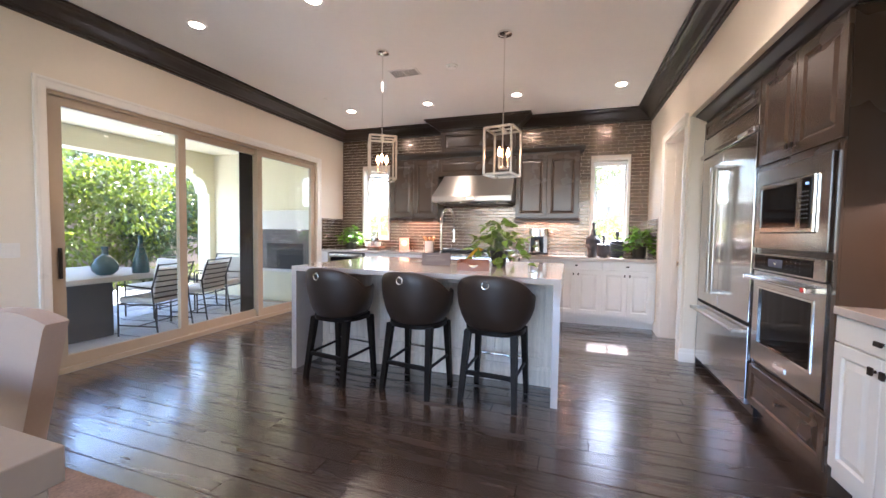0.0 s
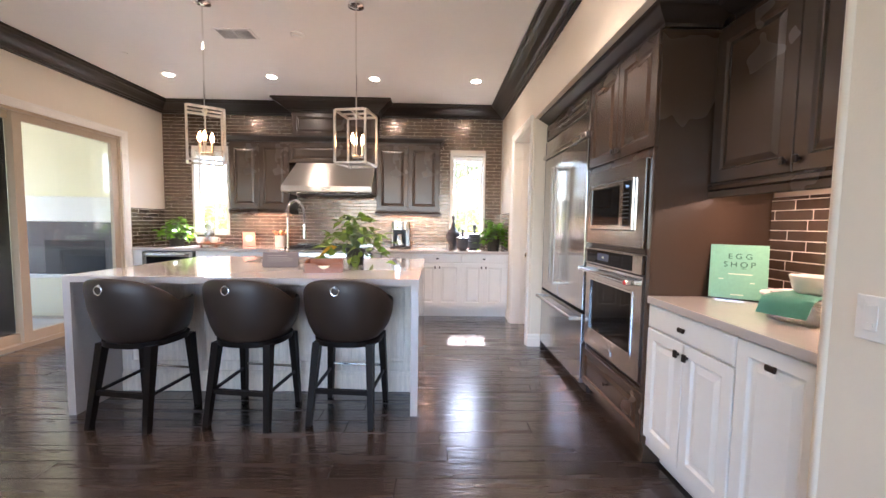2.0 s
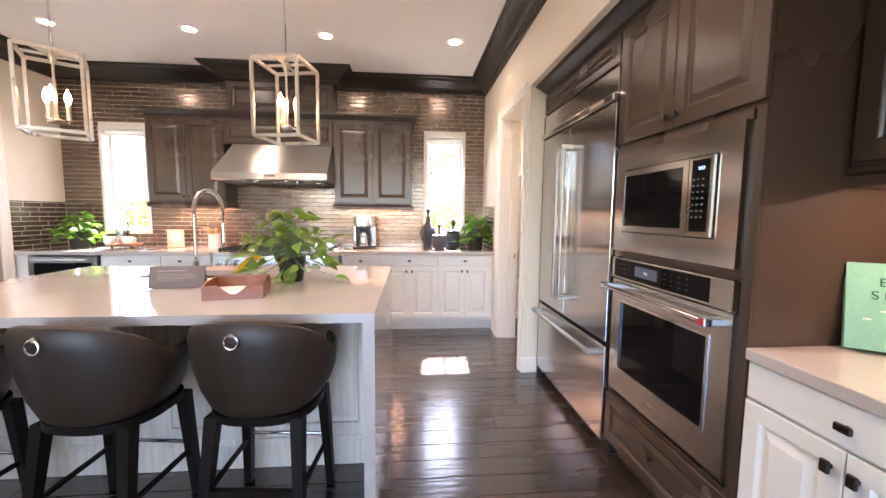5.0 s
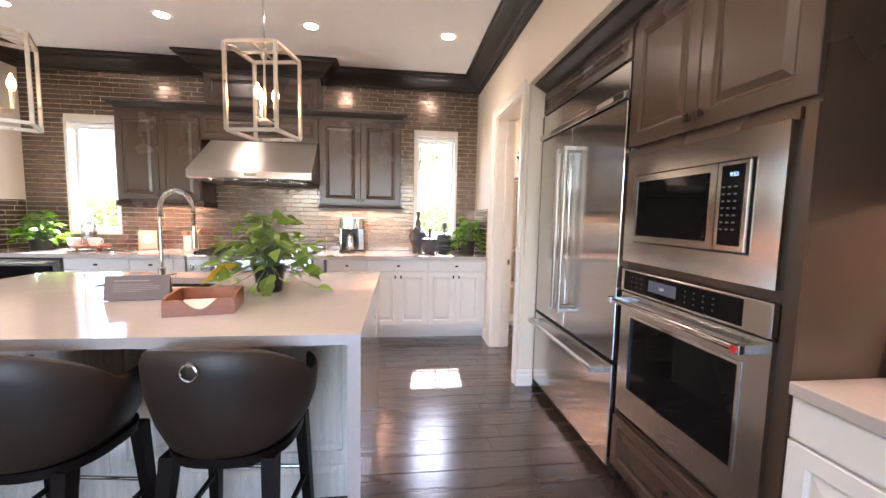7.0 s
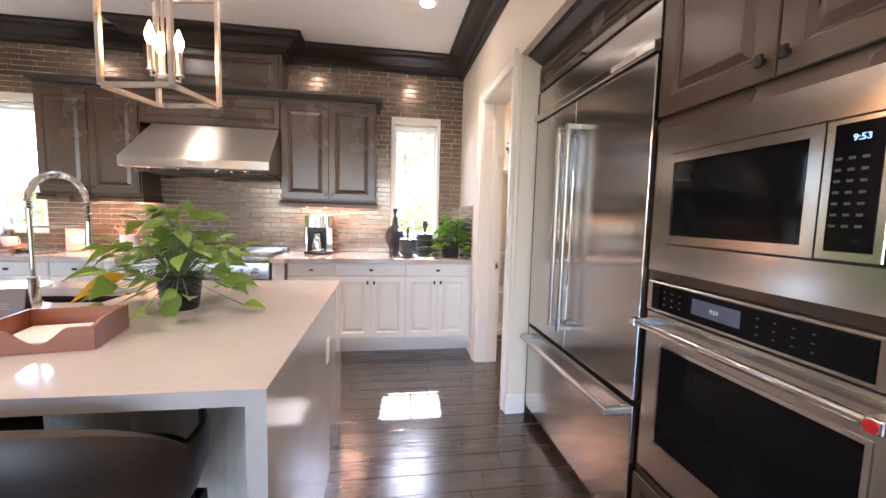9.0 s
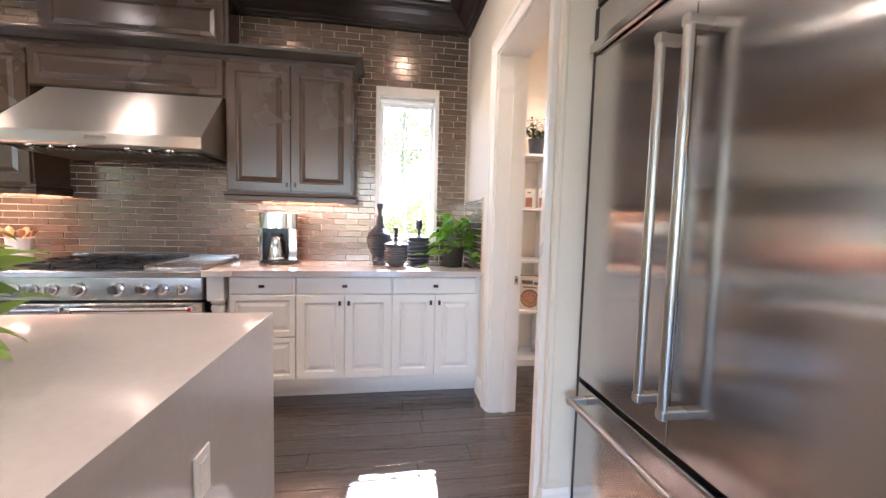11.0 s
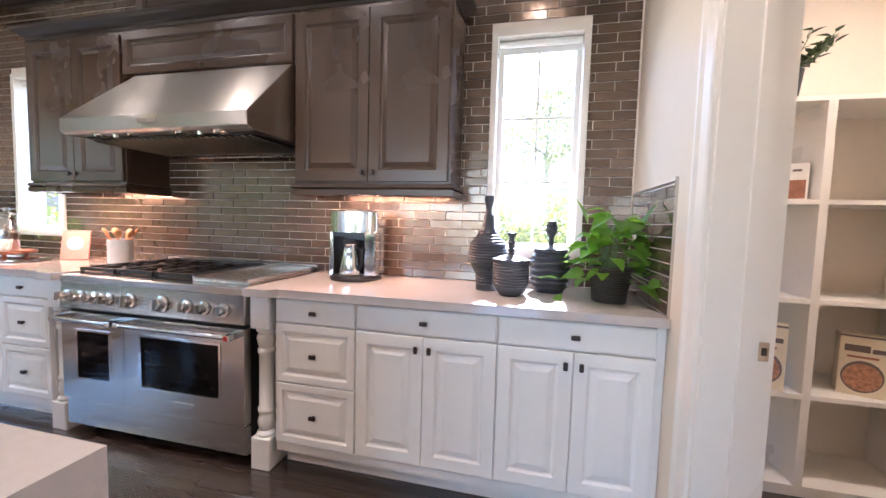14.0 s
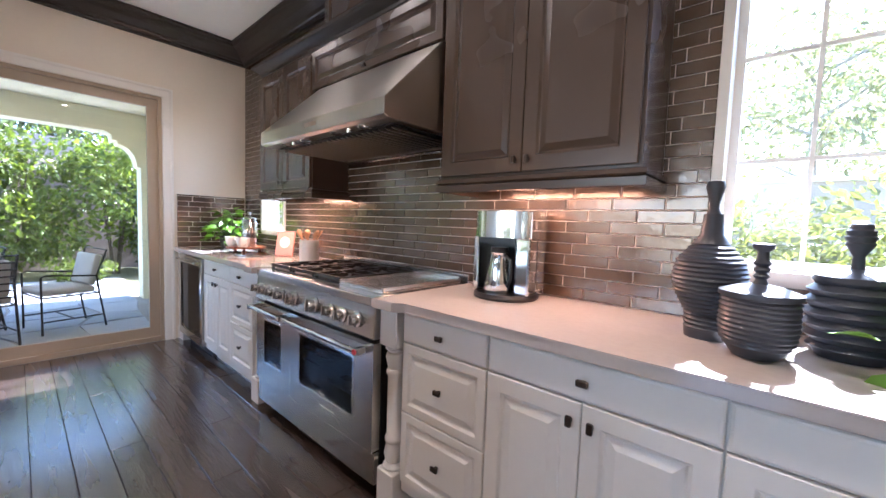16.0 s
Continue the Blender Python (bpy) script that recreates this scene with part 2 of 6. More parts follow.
M_LINEN = mat("cream_linen", (0.42, 0.30, 0.23), 0.85, vary=0.05, scale=12, bump=0.3, bump_scale=350, sheen=0.2)
M_DINING = mat("cream_lacquer_table", (0.45, 0.36, 0.29), 0.35, vary=0.03)
M_RUG = mat("mottled_brown_rug", (0.24, 0.17, 0.14), 0.95, vary=0.45, scale=8, bump=0.6, bump_scale=180)
M_CUSHION = mat("striped_cushion", (0.62, 0.60, 0.57), 0.85, vary=0.06, scale=10, bump=0.2, bump_scale=200)
M_SHADE = mat("white_roller_shade", (0.86, 0.86, 0.84), 0.8, vary=0.02)
M_CEREAL = mat("cereal_box_print", (0.74, 0.64, 0.48), 0.5, vary=0.06, scale=14)
M_OATS = mat("cereal_rings_print", (0.42, 0.20, 0.11), 0.5, vary=0.75, scale=55)
M_REDPRINT = mat("red_print", (0.32, 0.13, 0.07), 0.5, vary=0.4, scale=30)
M_PINK = mat("pink_cover", (0.62, 0.30, 0.24), 0.5, vary=0.15, scale=12)
M_FIREBOX = mat("grey_fire_stone", (0.12, 0.11, 0.105), 0.8, vary=0.3, scale=8, bump=0.4, bump_scale=30)
M_RED = mat("red_enamel_badge", (0.50, 0.02, 0.02), 0.3, vary=0.05)
M_COOKIES = mat("dark_cookies", (0.10, 0.05, 0.03), 0.8, vary=0.4, scale=40)
M_ROSE = mat("pink_wafers", (0.60, 0.32, 0.28), 0.8, vary=0.3, scale=40)


# ---------------------------------------------------------------- building blocks
def box(bm, x0, x1, y0, y1, z0, z1):
    v = [bm.verts.new((x, y, z)) for x in (x0, x1) for y in (y0, y1) for z in (z0, z1)]
    for f in ((0, 1, 3, 2), (4, 6, 7, 5), (0, 4, 5, 1), (2, 3, 7, 6), (0, 2, 6, 4), (1, 5, 7, 3)):
        bm.faces.new([v[i] for i in f])
    return v


def boxes(*rows):
    bm = bmesh.new()
    for r in rows:
        box(bm, *r)
    return bm


def rbox(x0, x1, y0, y1, z0, z1, r=0.004, seg=2):
    bm = boxes((x0, x1, y0, y1, z0, z1))
    bmesh.ops.bevel(bm, geom=bm.edges[:], offset=r, segments=seg, affect="EDGES", profile=0.5)
    return bm


def join(*bms):
    out = bmesh.new()
    for b in bms:
        me = bpy.data.meshes.new("tmp")
        b.to_mesh(me)
        b.free()
        out.from_mesh(me)
        bpy.data.meshes.remove(me)
    return out


def to_mesh(name, bm, material, smooth=False):
    bmesh.ops.recalc_face_normals(bm, faces=bm.faces[:])
    me = bpy.data.meshes.new(name)
    bm.to_mesh(me)
    bm.free()
    me.materials.append(material)
    if smooth:
        me.polygons.foreach_set("use_smooth", [True] * len(me.polygons))
        me.set_sharp_from_angle(angle=radians(40))
    return me


def part(name, bm, material, parent, label="", smooth=False, m=None):
    ob = new(name, to_mesh(name, bm, material, smooth))
    ob.parent = parent
    if m is not None:
        ob.matrix_basis = m
    if label:
        ob["label"] = label
    return ob


def thing(name, label, category, m=None, group="", kind=""):
    ob = new(name)
    ob.empty_display_size = 0.05
    if m is not None:
        ob.matrix_basis = m
    return tagged(ob, label, category, group, kind)


def solid(name, bm, material, label, category, m=None, group="", kind="", smooth=False):
    ob = new(name, to_mesh(name, bm, material, smooth))
    if m is not None:
        ob.matrix_basis = m
    return tagged(ob, label, category, group, kind)


def lathe(profile, seg=32):
    bm = bmesh.new()
    rows = []
    for r, z in profile:
        if r < 1e-5:
            rows.append([bm.verts.new((0, 0, z))])
        else:
            rows.append([bm.verts.new((r * math.cos(2 * math.pi * i / seg), r * math.sin(2 * math.pi * i / seg), z)) for i in range(seg)])
    for a, b in zip(rows, rows[1:]):
        for i in range(seg):
            j = (i + 1) % seg
            if len(a) == 1 and len(b) == 1:
                continue
            if len(a) == 1:
                bm.faces.new((a[0], b[i], b[j]))
            elif len(b) == 1:
                bm.faces.new((a[i], b[0], a[j]))
            else:
                bm.faces.new((a[i], b[i], b[j], a[j]))
    for row in (rows[0], rows[-1]):
        if len(row) > 2:
            bm.faces.new(row)
    return bm


def moved(bm, m):
    bmesh.ops.transform(bm, matrix=m, verts=bm.verts[:])
    return bm


def tube(pts, r, seg=10, r1=None):
    """A round bar along points, from radius r to r1."""
    bm = bmesh.new()
    pts = [Vector(p) for p in pts]
    rows = []
    side = None
    for i, p in enumerate(pts):
        d = (pts[min(i + 1, len(pts) - 1)] - pts[max(i - 1, 0)]).normalized()
        if side is None:
            side = d.orthogonal().normalized()
        side = (side - d * side.dot(d)).normalized()
        up = d.cross(side)
        k = i / max(1, len(pts) - 1)
        rr = r if r1 is None else r + (r1 - r) * k
        rows.append([bm.verts.new(p + (side * math.cos(2 * math.pi * j / seg) + up * math.sin(2 * math.pi * j / seg)) * rr) for j in range(seg)])
    for a, b in zip(rows, rows[1:]):
        for j in range(seg):
            bm.faces.new((a[j], a[(j + 1) % seg], b[(j + 1) % seg], b[j]))
    bm.faces.new(rows[0])
    bm.faces.new(rows[-1])
    return bm


def sweep(pts, profile, normal, closed=False):
    """A moulding: profile points (a to the left of the way in the plane, b along the plane's normal) carried along pts, mitred."""
    bm = bmesh.new()
    nrm = Vector(normal).normalized()
    pts = [Vector(p) for p in pts]
    n = len(pts)
    rows = []
    for i, p in enumerate(pts):
        d0 = (p - pts[i - 1]).normalized() if (i or closed) else None
        d1 = (pts[(i + 1) % n] - p).normalized() if (i < n - 1 or closed) else None
        s0, s1 = (nrm.cross(d) if d else None for d in (d0, d1))
        if s0 is None or s1 is None:
            s = s0 or s1
        else:
            s = s0 + s1
            s = s / max(0.2, s.dot(s0))
        rows.append([bm.verts.new(p + s * a + nrm * b) for a, b in profile])
    k = len(profile)
    for i in range(n if closed else n - 1):
        a, b = rows[i], rows[(i + 1) % n]
        for j in range(k):
            bm.faces.new((a[j], a[(j + 1) % k], b[(j + 1) % k], b[j]))
    if not closed:
        bm.faces.new(rows[0])
        bm.faces.new(rows[-1])
    return bm


def ringed(w, h, loops):
    """A panel of w by h in the xz plane, front towards -y: rectangular rings of (inset, y), bridged and capped."""
    bm = bmesh.new()
    rows = []
    for k, y in loops:
        rows.append([bm.verts.new(c) for c in ((k, y, k), (w - k, y, k), (w - k, y, h - k), (k, y, h - k))])
    for a, b in zip(rows, rows[1:]):
        for i in range(4):
            bm.faces.new((a[i], a[(i + 1) % 4], b[(i + 1) % 4], b[i]))
    bm.faces.new(rows[0])
    bm.faces.new(rows[-1])
    return bm


def frame_plate(outer, inner, y0, y1):
    """A flat frame in the xz plane with a rectangular opening, as one closed mesh."""
    bm = bmesh.new()
    rows = []
    for y in (y0, y1):
        for a0, a1, b0, b1 in (outer, inner):
            rows.append([bm.verts.new(c) for c in ((a0, y, b0), (a1, y, b0), (a1, y, b1), (a0, y, b1))])
    for a, b in ((0, 1), (2, 3), (0, 2), (1, 3)):
        for i in range(4):
            bm.faces.new((rows[a][i], rows[a][(i + 1) % 4], rows[b][(i + 1) % 4], rows[b][i]))
    return bm


def raised_door(w, h, rail=0.055):
    return ringed(w, h, [(0, 0), (0, -0.017), (0.003, -0.020), (rail, -0.020), (rail + 0.004, -0.017), (rail + 0.010, -0.011),
                         (rail + 0.016, -0.010), (rail + 0.040, -0.0185), (rail + 0.043, -0.0195)])


def slab_front(w, h):
    return ringed(w, h, [(0, 0), (0, -0.014), (0.004, -0.018), (0.010, -0.020)])


def pull(parent, x, z, y=-0.02, material=None, w=0.032, h=0.022):
    """A small square bronze pull on a stem."""
    bm = join(rbox(x - w / 2, x + w / 2, y - 0.024, y - 0.012, z - h / 2, z + h / 2, 0.003, 1), boxes((x - 0.006, x + 0.006, y - 0.014, y + 0.001, z - 0.006, z + 0.006)))
    return part("pull", bm, material or M_BRONZE, parent, "small dark bronze pull")


def at_front(parent, name, bm, material, x, z, y=0.0, label=""):
    return part(name, bm, material, parent, label, m=pose(x, y, z))


def letters(text, size, material, parent, m, name="lettering", align="CENTER", spacing=1.0):
    """Built-in font, turned into a thin mesh."""
    cu = bpy.data.curves.new("t", "FONT")
    cu.body, cu.size, cu.align_x, cu.extrude, cu.space_character = text, size, align, 0.0006, spacing
    tmp = new("t", cu)
    me = bpy.data.meshes.new_from_object(tmp.evaluated_get(bpy.context.evaluated_depsgraph_get()))
    bpy.data.objects.remove(tmp)
    me.materials.clear()
    me.materials.append(material)
    ob = new(name, me)
    ob.parent = parent
    ob.matrix_basis = m
    return ob


EAST = pose(0, 0, 0, 0, 0, -90)  # turns a front that faces -y to face -x

# ---------------------------------------------------------------- the room's shell
XL, XR, YB, ZC = -3.145, 2.08, 6.89, 3.11   # left wall, pantry wall, range wall, ceiling
ZK = 0.952                                  # worktop height
SL0, SL1, SLH = 2.575, 6.11, 2.425          # sliding door opening in the left wall
WZ0, WZ1 = 1.13, 2.43                       # kitchen windows
WL0, WL1, WR0, WR1 = -2.71, -2.155, 1.265, 1.815
YS = -3.2                                   # closing wall behind the camera
XN = 2.16                                   # near right wall


def wall(name, rows, label, material=M_WALL):
    return solid(name, boxes(*rows), material, label, "wall", kind="structure")


wall("wall_west", [(XL - 0.15, XL, YS, SL0, -0.1, ZC), (XL - 0.15, XL, SL1, YB + 0.16, -0.1, ZC), (XL - 0.15, XL, SL0, SL1, SLH, ZC)],
     "cream painted wall with a wide sliding glass door")
wall("wall_north", [(XL, WL0, YB, YB + 0.16, -0.1, ZC), (WL0, WL1, YB, YB + 0.16, -0.1, WZ0), (WL0, WL1, YB, YB + 0.16, WZ1, ZC),
                    (WL1, WR0, YB, YB + 0.16, -0.1, ZC), (WR0, WR1, YB, YB + 0.16, -0.1, WZ0), (WR0, WR1, YB, YB + 0.16, WZ1, ZC),
                    (WR1, XR + 0.2, YB, YB + 0.16, -0.1, ZC)], "range wall grouted behind bronze glass tile", M_GROUT)
PD0, PD1, PDH = 5.12, 5.944, 2.42           # pantry doorway
wall("wall_east", [(XR, XR + 0.2, PD1, YB, -0.1, ZC), (XR, XR + 0.2, PD0, PD1, PDH, ZC), (XR, XR + 0.2, 5.0, PD0, -0.1, ZC),
                   (XR, XR + 0.2, 2.70, 5.0, 2.452, ZC)], "cream painted wall with an open pantry doorway")
wall("wall_alcove", [(2.875, 3.05, 1.90, 4.99, -0.1, ZC), (XR + 0.2, 2.875, 4.99, 5.11, -0.1, ZC), (2.28, 2.875, 2.70, 4.99, 2.46, 2.60)],
     "cream wall behind the tall cabinets and side counter")
wall("wall_near", [(XN, 3.05, YS, 1.975, -0.1, ZC)], "cream painted wall with a rounded corner and dimmer switches")
wall("wall_south", [(XL - 0.15, -2.95, YS - 0.15, YS, -0.1, ZC), (1.95, 3.05, YS - 0.15, YS, -0.1, ZC), (-2.95, 1.95, YS - 0.15, YS, -0.1, 0.15), (-2.95, 1.95, YS - 0.15, YS, 2.65, ZC)], "plain unseen cream wall that closes the dining end, open behind the fill lamp")
wall("wall_pantry", [(3.75, 3.9, 5.0, 7.25, -0.1, ZC), (XR + 0.2, 3.75, 7.09, 7.25, -0.1, ZC), (3.05, 3.9, 4.85, 5.0, -0.1, ZC)], "cream pantry walls")
solid("ceiling", boxes((XL - 0.15, 3.9, YS - 0.15, 7.25, ZC, ZC + 0.2)), M_CEIL, "smooth white painted ceiling with recessed lights", "ceiling", kind="structure")

# bullnose end of the wall between refrigerator and pantry door
solid("wall_end", join(moved(lathe([(0.02, 0), (0.02, 2.452)], 16), pose(XR + 0.012, 5.008, 0)), boxes((XR - 0.004, XR + 0.15, 4.992, 5.0, 0, 2.452))), M_WALL,
      "rounded cream wall end beside the refrigerator", "wall", kind="structure", smooth=True)
solid("wall_corner", moved(lathe([(0.02, 0), (0.02, ZC)], 16), pose(XN + 0.015, 1.96, 0)), M_WALL, "rounded cream wall corner beside the counter", "wall", kind="structure", smooth=True)

# dark crown moulding round the ceiling, stepping out over the hood cabinet
CROWN = [(0, 0), (0.22, 0), (0.22, -0.022), (0.205, -0.03), (0.195, -0.045), (0.165, -0.055), (0.13, -0.075), (0.085, -0.11), (0.06, -0.122), (0.05, -0.135),
         (0.03, -0.14), (0.03, -0.158), (0, -0.162)]
JX0, JX1, JY = -1.10, 0.165, 6.66
crown_way = [(XN, YS), (XN, 1.99), (2.87, 1.99), (2.87, 2.69), (XR, 2.69), (XR, YB), (JX1, YB), (JX1, JY), (JX0, JY), (JX0, YB), (XL, YB), (XL, YS)]
solid("crown_moulding", sweep([(x, y, ZC - 0.001) for x, y in crown_way], CROWN, (0, 0, 1)), M_CROWN,
      "espresso-stained wooden crown moulding under the ceiling", "moulding", kind="structure")

BASE = [(0, 0), (0.016, 0), (0.016, 0.085), (0.012, 0.10), (0.012, 0.118), (0.005, 0.135), (0, 0.137)]
for k, way in enumerate([[(XL, SL0 - 0.10), (XL, YS)], [(XN, YS), (XN, 1.94)], [(XR, 6.02), (XR, 6.27)], [(2.20, 4.99), (XR, 4.99), (XR, 5.03)],
                         [(XL, 6.30), (XL, 6.22)], [(XL, YS), (XN, YS)]]):
    solid("baseboard", sweep([(x, y, 0.0) for x, y in way], BASE, (0, 0, 1)), M_TRIM, "cream painted moulded baseboard", "baseboard", kind="structure")

# casings: profile a across the face, b out of the wall
CASE = [(0, 0), (0, 0.012), (0.012, 0.016), (0.055, 0.020), (0.070, 0.028), (0.085, 0.028), (0.085, 0)]


def casing(pts, normal, material=M_TRIM, name="door_casing", label="cream painted moulded door casing"):
    return solid(name, sweep(pts, CASE, normal), material, label, "trim", kind="structure")


casing([(XL, SL0, 0), (XL, SL0, SLH), (XL, SL1, SLH), (XL, SL1, 0)], (1, 0, 0))
casing([(XR, PD1, 0), (XR, PD1, PDH), (XR, PD0, PDH), (XR, PD0, 0)], (-1, 0, 0))
solid("door_jamb", boxes((XR + 0.001, XR + 0.199, PD1 - 0.018, PD1, 0, PDH), (XR + 0.001, XR + 0.199, PD0, PD0 + 0.018, 0, PDH), (XR + 0.001, XR + 0.199, PD0 + 0.018, PD1 - 0.018, PDH - 0.018, PDH),
                         (XR + 0.10, XR + 0.14, PD1 - 0.030, PD1 - 0.018, 0, PDH - 0.018), (XR + 0.10, XR + 0.14, PD0 + 0.018, PD0 + 0.030, 0, PDH - 0.018)), M_TRIM,
      "cream painted door jamb of the open pantry", "door frame", kind="structure")
plate = thing("strike_plate", "small steel strike plate on the pantry jamb", "strike plate", pose(XR + 0.17, PD1 - 0.018, 0.93))
part("plate", rbox(-0.014, 0.014, -0.003, 0, -0.03, 0.03, 0.001, 1), M_STEEL, plate)
part("latch_hole", boxes((-0.007, 0.007, -0.0045, -0.003, -0.012, 0.012)), M_BLACKPLASTIC, plate)

# ---------------------------------------------------------------- windows
def kitchen_window(name, x0, x1):
    w = thing(name, "narrow white casement window with muntins and a raised shade", "window", kind="structure")
    y0, y1 = YB - 0.012, YB + 0.17
    part("window_frame", boxes((x0, x0 + 0.035, y0, y1, WZ0, WZ1), (x1 - 0.035, x1, y0, y1, WZ0, WZ1), (x0 + 0.035, x1 - 0.035, y0, y1, WZ1 - 0.035, WZ1),
                               (x0 + 0.035, x1 - 0.035, y0 - 0.01, y1, WZ0, WZ0 + 0.03)), M_TRIM, w)
    a0, a1, z0, z1 = x0 + 0.035, x1 - 0.035, WZ0 + 0.03, WZ1 - 0.035
    part("sash", frame_plate((a0, a1, z0, z1), (a0 + 0.03, a1 - 0.03, z0 + 0.03, z1 - 0.03), YB + 0.11, YB + 0.15), M_TRIM, w)
    xm = (a0 + a1) / 2
    part("muntin", boxes((xm - 0.007, xm + 0.007, YB + 0.12, YB + 0.14, z0 + 0.03, z1 - 0.03)), M_TRIM, w)
    for z in (1.565, 1.955):
        part("muntin", boxes((a0 + 0.03, a1 - 0.03, YB + 0.122, YB + 0.138, z - 0.007, z + 0.007)), M_TRIM, w)
    p = part("pane", boxes((a0 + 0.03, a1 - 0.03, YB + 0.128, YB + 0.132, z0 + 0.03, z1 - 0.03)), M_GLASS, w)
    p.visible_shadow = False
    part("roller_shade", join(moved(lathe([(0.02, 0), (0.02, a1 - a0 - 0.01)], 14), pose(a0 + 0.005, YB + 0.05, z1 - 0.024, 0, 90)), boxes((a0 + 0.005, a1 - 0.005, YB + 0.07, YB + 0.073, z1 - 0.075, z1 - 0.005))), M_SHADE, w, "rolled-up white shade")


kitchen_window("window_1", WL0, WL1)
kitchen_window("window_2", WR0, WR1)

# sliding glass door: three panels in an almond frame
slider = thing("door_1", "wide three-panel sliding glass door in an almond frame", "sliding door", kind="structure")
xo, xi = XL - 0.15, XL - 0.012
part("door_frame", boxes((xo, xi, SL0, SL0 + 0.03, 0, SLH), (xo, xi, SL1 - 0.03, SL1, 0, SLH), (xo, xi, SL0 + 0.03, SL1 - 0.03, SLH - 0.03, SLH),
                         (xo, xi + 0.004, SL0 + 0.03, SL1 - 0.03, 0, 0.045)), M_DOORFRAME, slider)


def slide_panel(y0, y1, x, stile=0.085, handle=None):
    p = part("door_panel", moved(frame_plate((y0, y1, 0.045, SLH - 0.03), (y0 + stile, y1 - stile, 0.145, SLH - 0.11), -0.02, 0.02), pose(x, 0, 0, 0, 0, 90)), M_DOORFRAME, slider)
    g = part("pane", boxes((x - 0.003, x + 0.003, y0 + stile, y1 - stile, 0.145, SLH - 0.11)), M_GLASS, p)
    g.visible_shadow = False
    if handle:
        part("door_handle", rbox(x + 0.02, x + 0.045, handle - 0.012, handle + 0.012, 0.83, 1.10, 0.006, 2), M_BRONZE, p, "dark bronze pull handle")
    return p


slide_panel(SL0 + 0.03, 3.80, XL - 0.055, handle=SL0 + 0.075)
slide_panel(3.74, 4.93, XL - 0.100)
slide_panel(4.84, SL1 - 0.03, XL - 0.055)
# narrow black upright strip behind the meeting panels
part("black_strip", boxes((XL - 0.132, XL - 0.124, 4.62, 4.845, 0.06, SLH - 0.045)), M_BLACKPLASTIC, slider, "narrow black upright strip behind the door panels")

# ---------------------------------------------------------------- floor
floor = solid("floor", boxes((XL, 3.75, YS, 7.09, -0.06, -0.010)), M_UNDER, "dark hand-scraped wooden plank floor", "floor", kind="structure")

# ---------------------------------------------------------------- ceiling fittings
def downlight(x, y):
    d = thing("recessed_light", "white round recessed ceiling light, switched on", "ceiling light", pose(x, y, ZC), "recessed lights")
    part("trim_ring", lathe([(0.055, -0.001), (0.055, -0.006), (0.078, -0.005), (0.082, 0.0)], 28), M_CEIL, d, smooth=True)
    part("lens", lathe([(0.0, -0.0035), (0.054, -0.0035), (0.054, -0.0005), (0, -0.0005)], 24), M_CAN, d, "glowing warm white lens")
    spot_lamp("lamp", x, y, ZC - 0.02, 7)


for lx in (-2.245, -0.995, 0.265, 1.53):
    for ly in (5.75, 3.21):
        downlight(lx, ly)
# unseen pantry light, added to brighten the shelves; no fitting is known here
pl = thing("recessed_light", "unseen round ceiling light added to brighten the pantry", "ceiling light", pose(3.0, 6.1, ZC), "recessed lights")
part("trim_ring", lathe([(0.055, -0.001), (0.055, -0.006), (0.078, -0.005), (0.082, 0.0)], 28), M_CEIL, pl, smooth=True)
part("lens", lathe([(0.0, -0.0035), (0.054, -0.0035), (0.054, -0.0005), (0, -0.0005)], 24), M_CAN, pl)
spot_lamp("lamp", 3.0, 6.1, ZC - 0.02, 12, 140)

vent = thing("ceiling_vent", "white metal ceiling air vent with slanted slats", "vent", pose(-0.875, 4.69, ZC))
part("frame", boxes((-0.175, 0.175, -0.105, -0.085, -0.008, 0), (-0.175, 0.175, 0.085, 0.105, -0.008, 0), (-0.175, -0.155, -0.085, 0.085, -0.008, 0), (0.155, 0.175, -0.085, 0.085, -0.008, 0),
                    (-0.006, 0.006, -0.085, 0.085, -0.008, 0)), M_CEIL, vent)
# grey sheet paints the shade between the white slats
part("backing", boxes((-0.155, 0.155, -0.085, 0.085, -0.002, -0.0005)), mat("vent_gap_shade", (0.40, 0.39, 0.37), 0.6), vent)
for i in range(9):
    part("slat", moved(boxes((-0.15, 0.15, -0.007, 0.007, -0.001, 0.001)), pose(0, -0.076 + i * 0.019, -0.007, 35)), M_CEIL, vent)
sm = thing("smoke_detector", "round white smoke detector on the ceiling", "smoke detector", pose(-0.296, 4.676, ZC))
part("base", lathe([(0, 0), (0.065, 0), (0.068, -0.012), (0.06, -0.016), (0, -0.016)], 28), M_CEIL, sm, smooth=True)
part("cover", lathe([(0, -0.016), (0.05, -0.016), (0.052, -0.028), (0.04, -0.036), (0, -0.038)], 28), M_CEIL, sm, smooth=True)
for sx, sy in ((0.28, 5.13), (-2.32, 5.18)):
    s = thing("sprinkler_cover", "small round white sprinkler cover on the ceiling", "sprinkler", pose(sx, sy, ZC), "sprinkler covers")
    part("disc", lathe([(0, 0), (0.035, 0), (0.037, -0.005), (0, -0.007)], 24), M_CEIL, s, smooth=True)


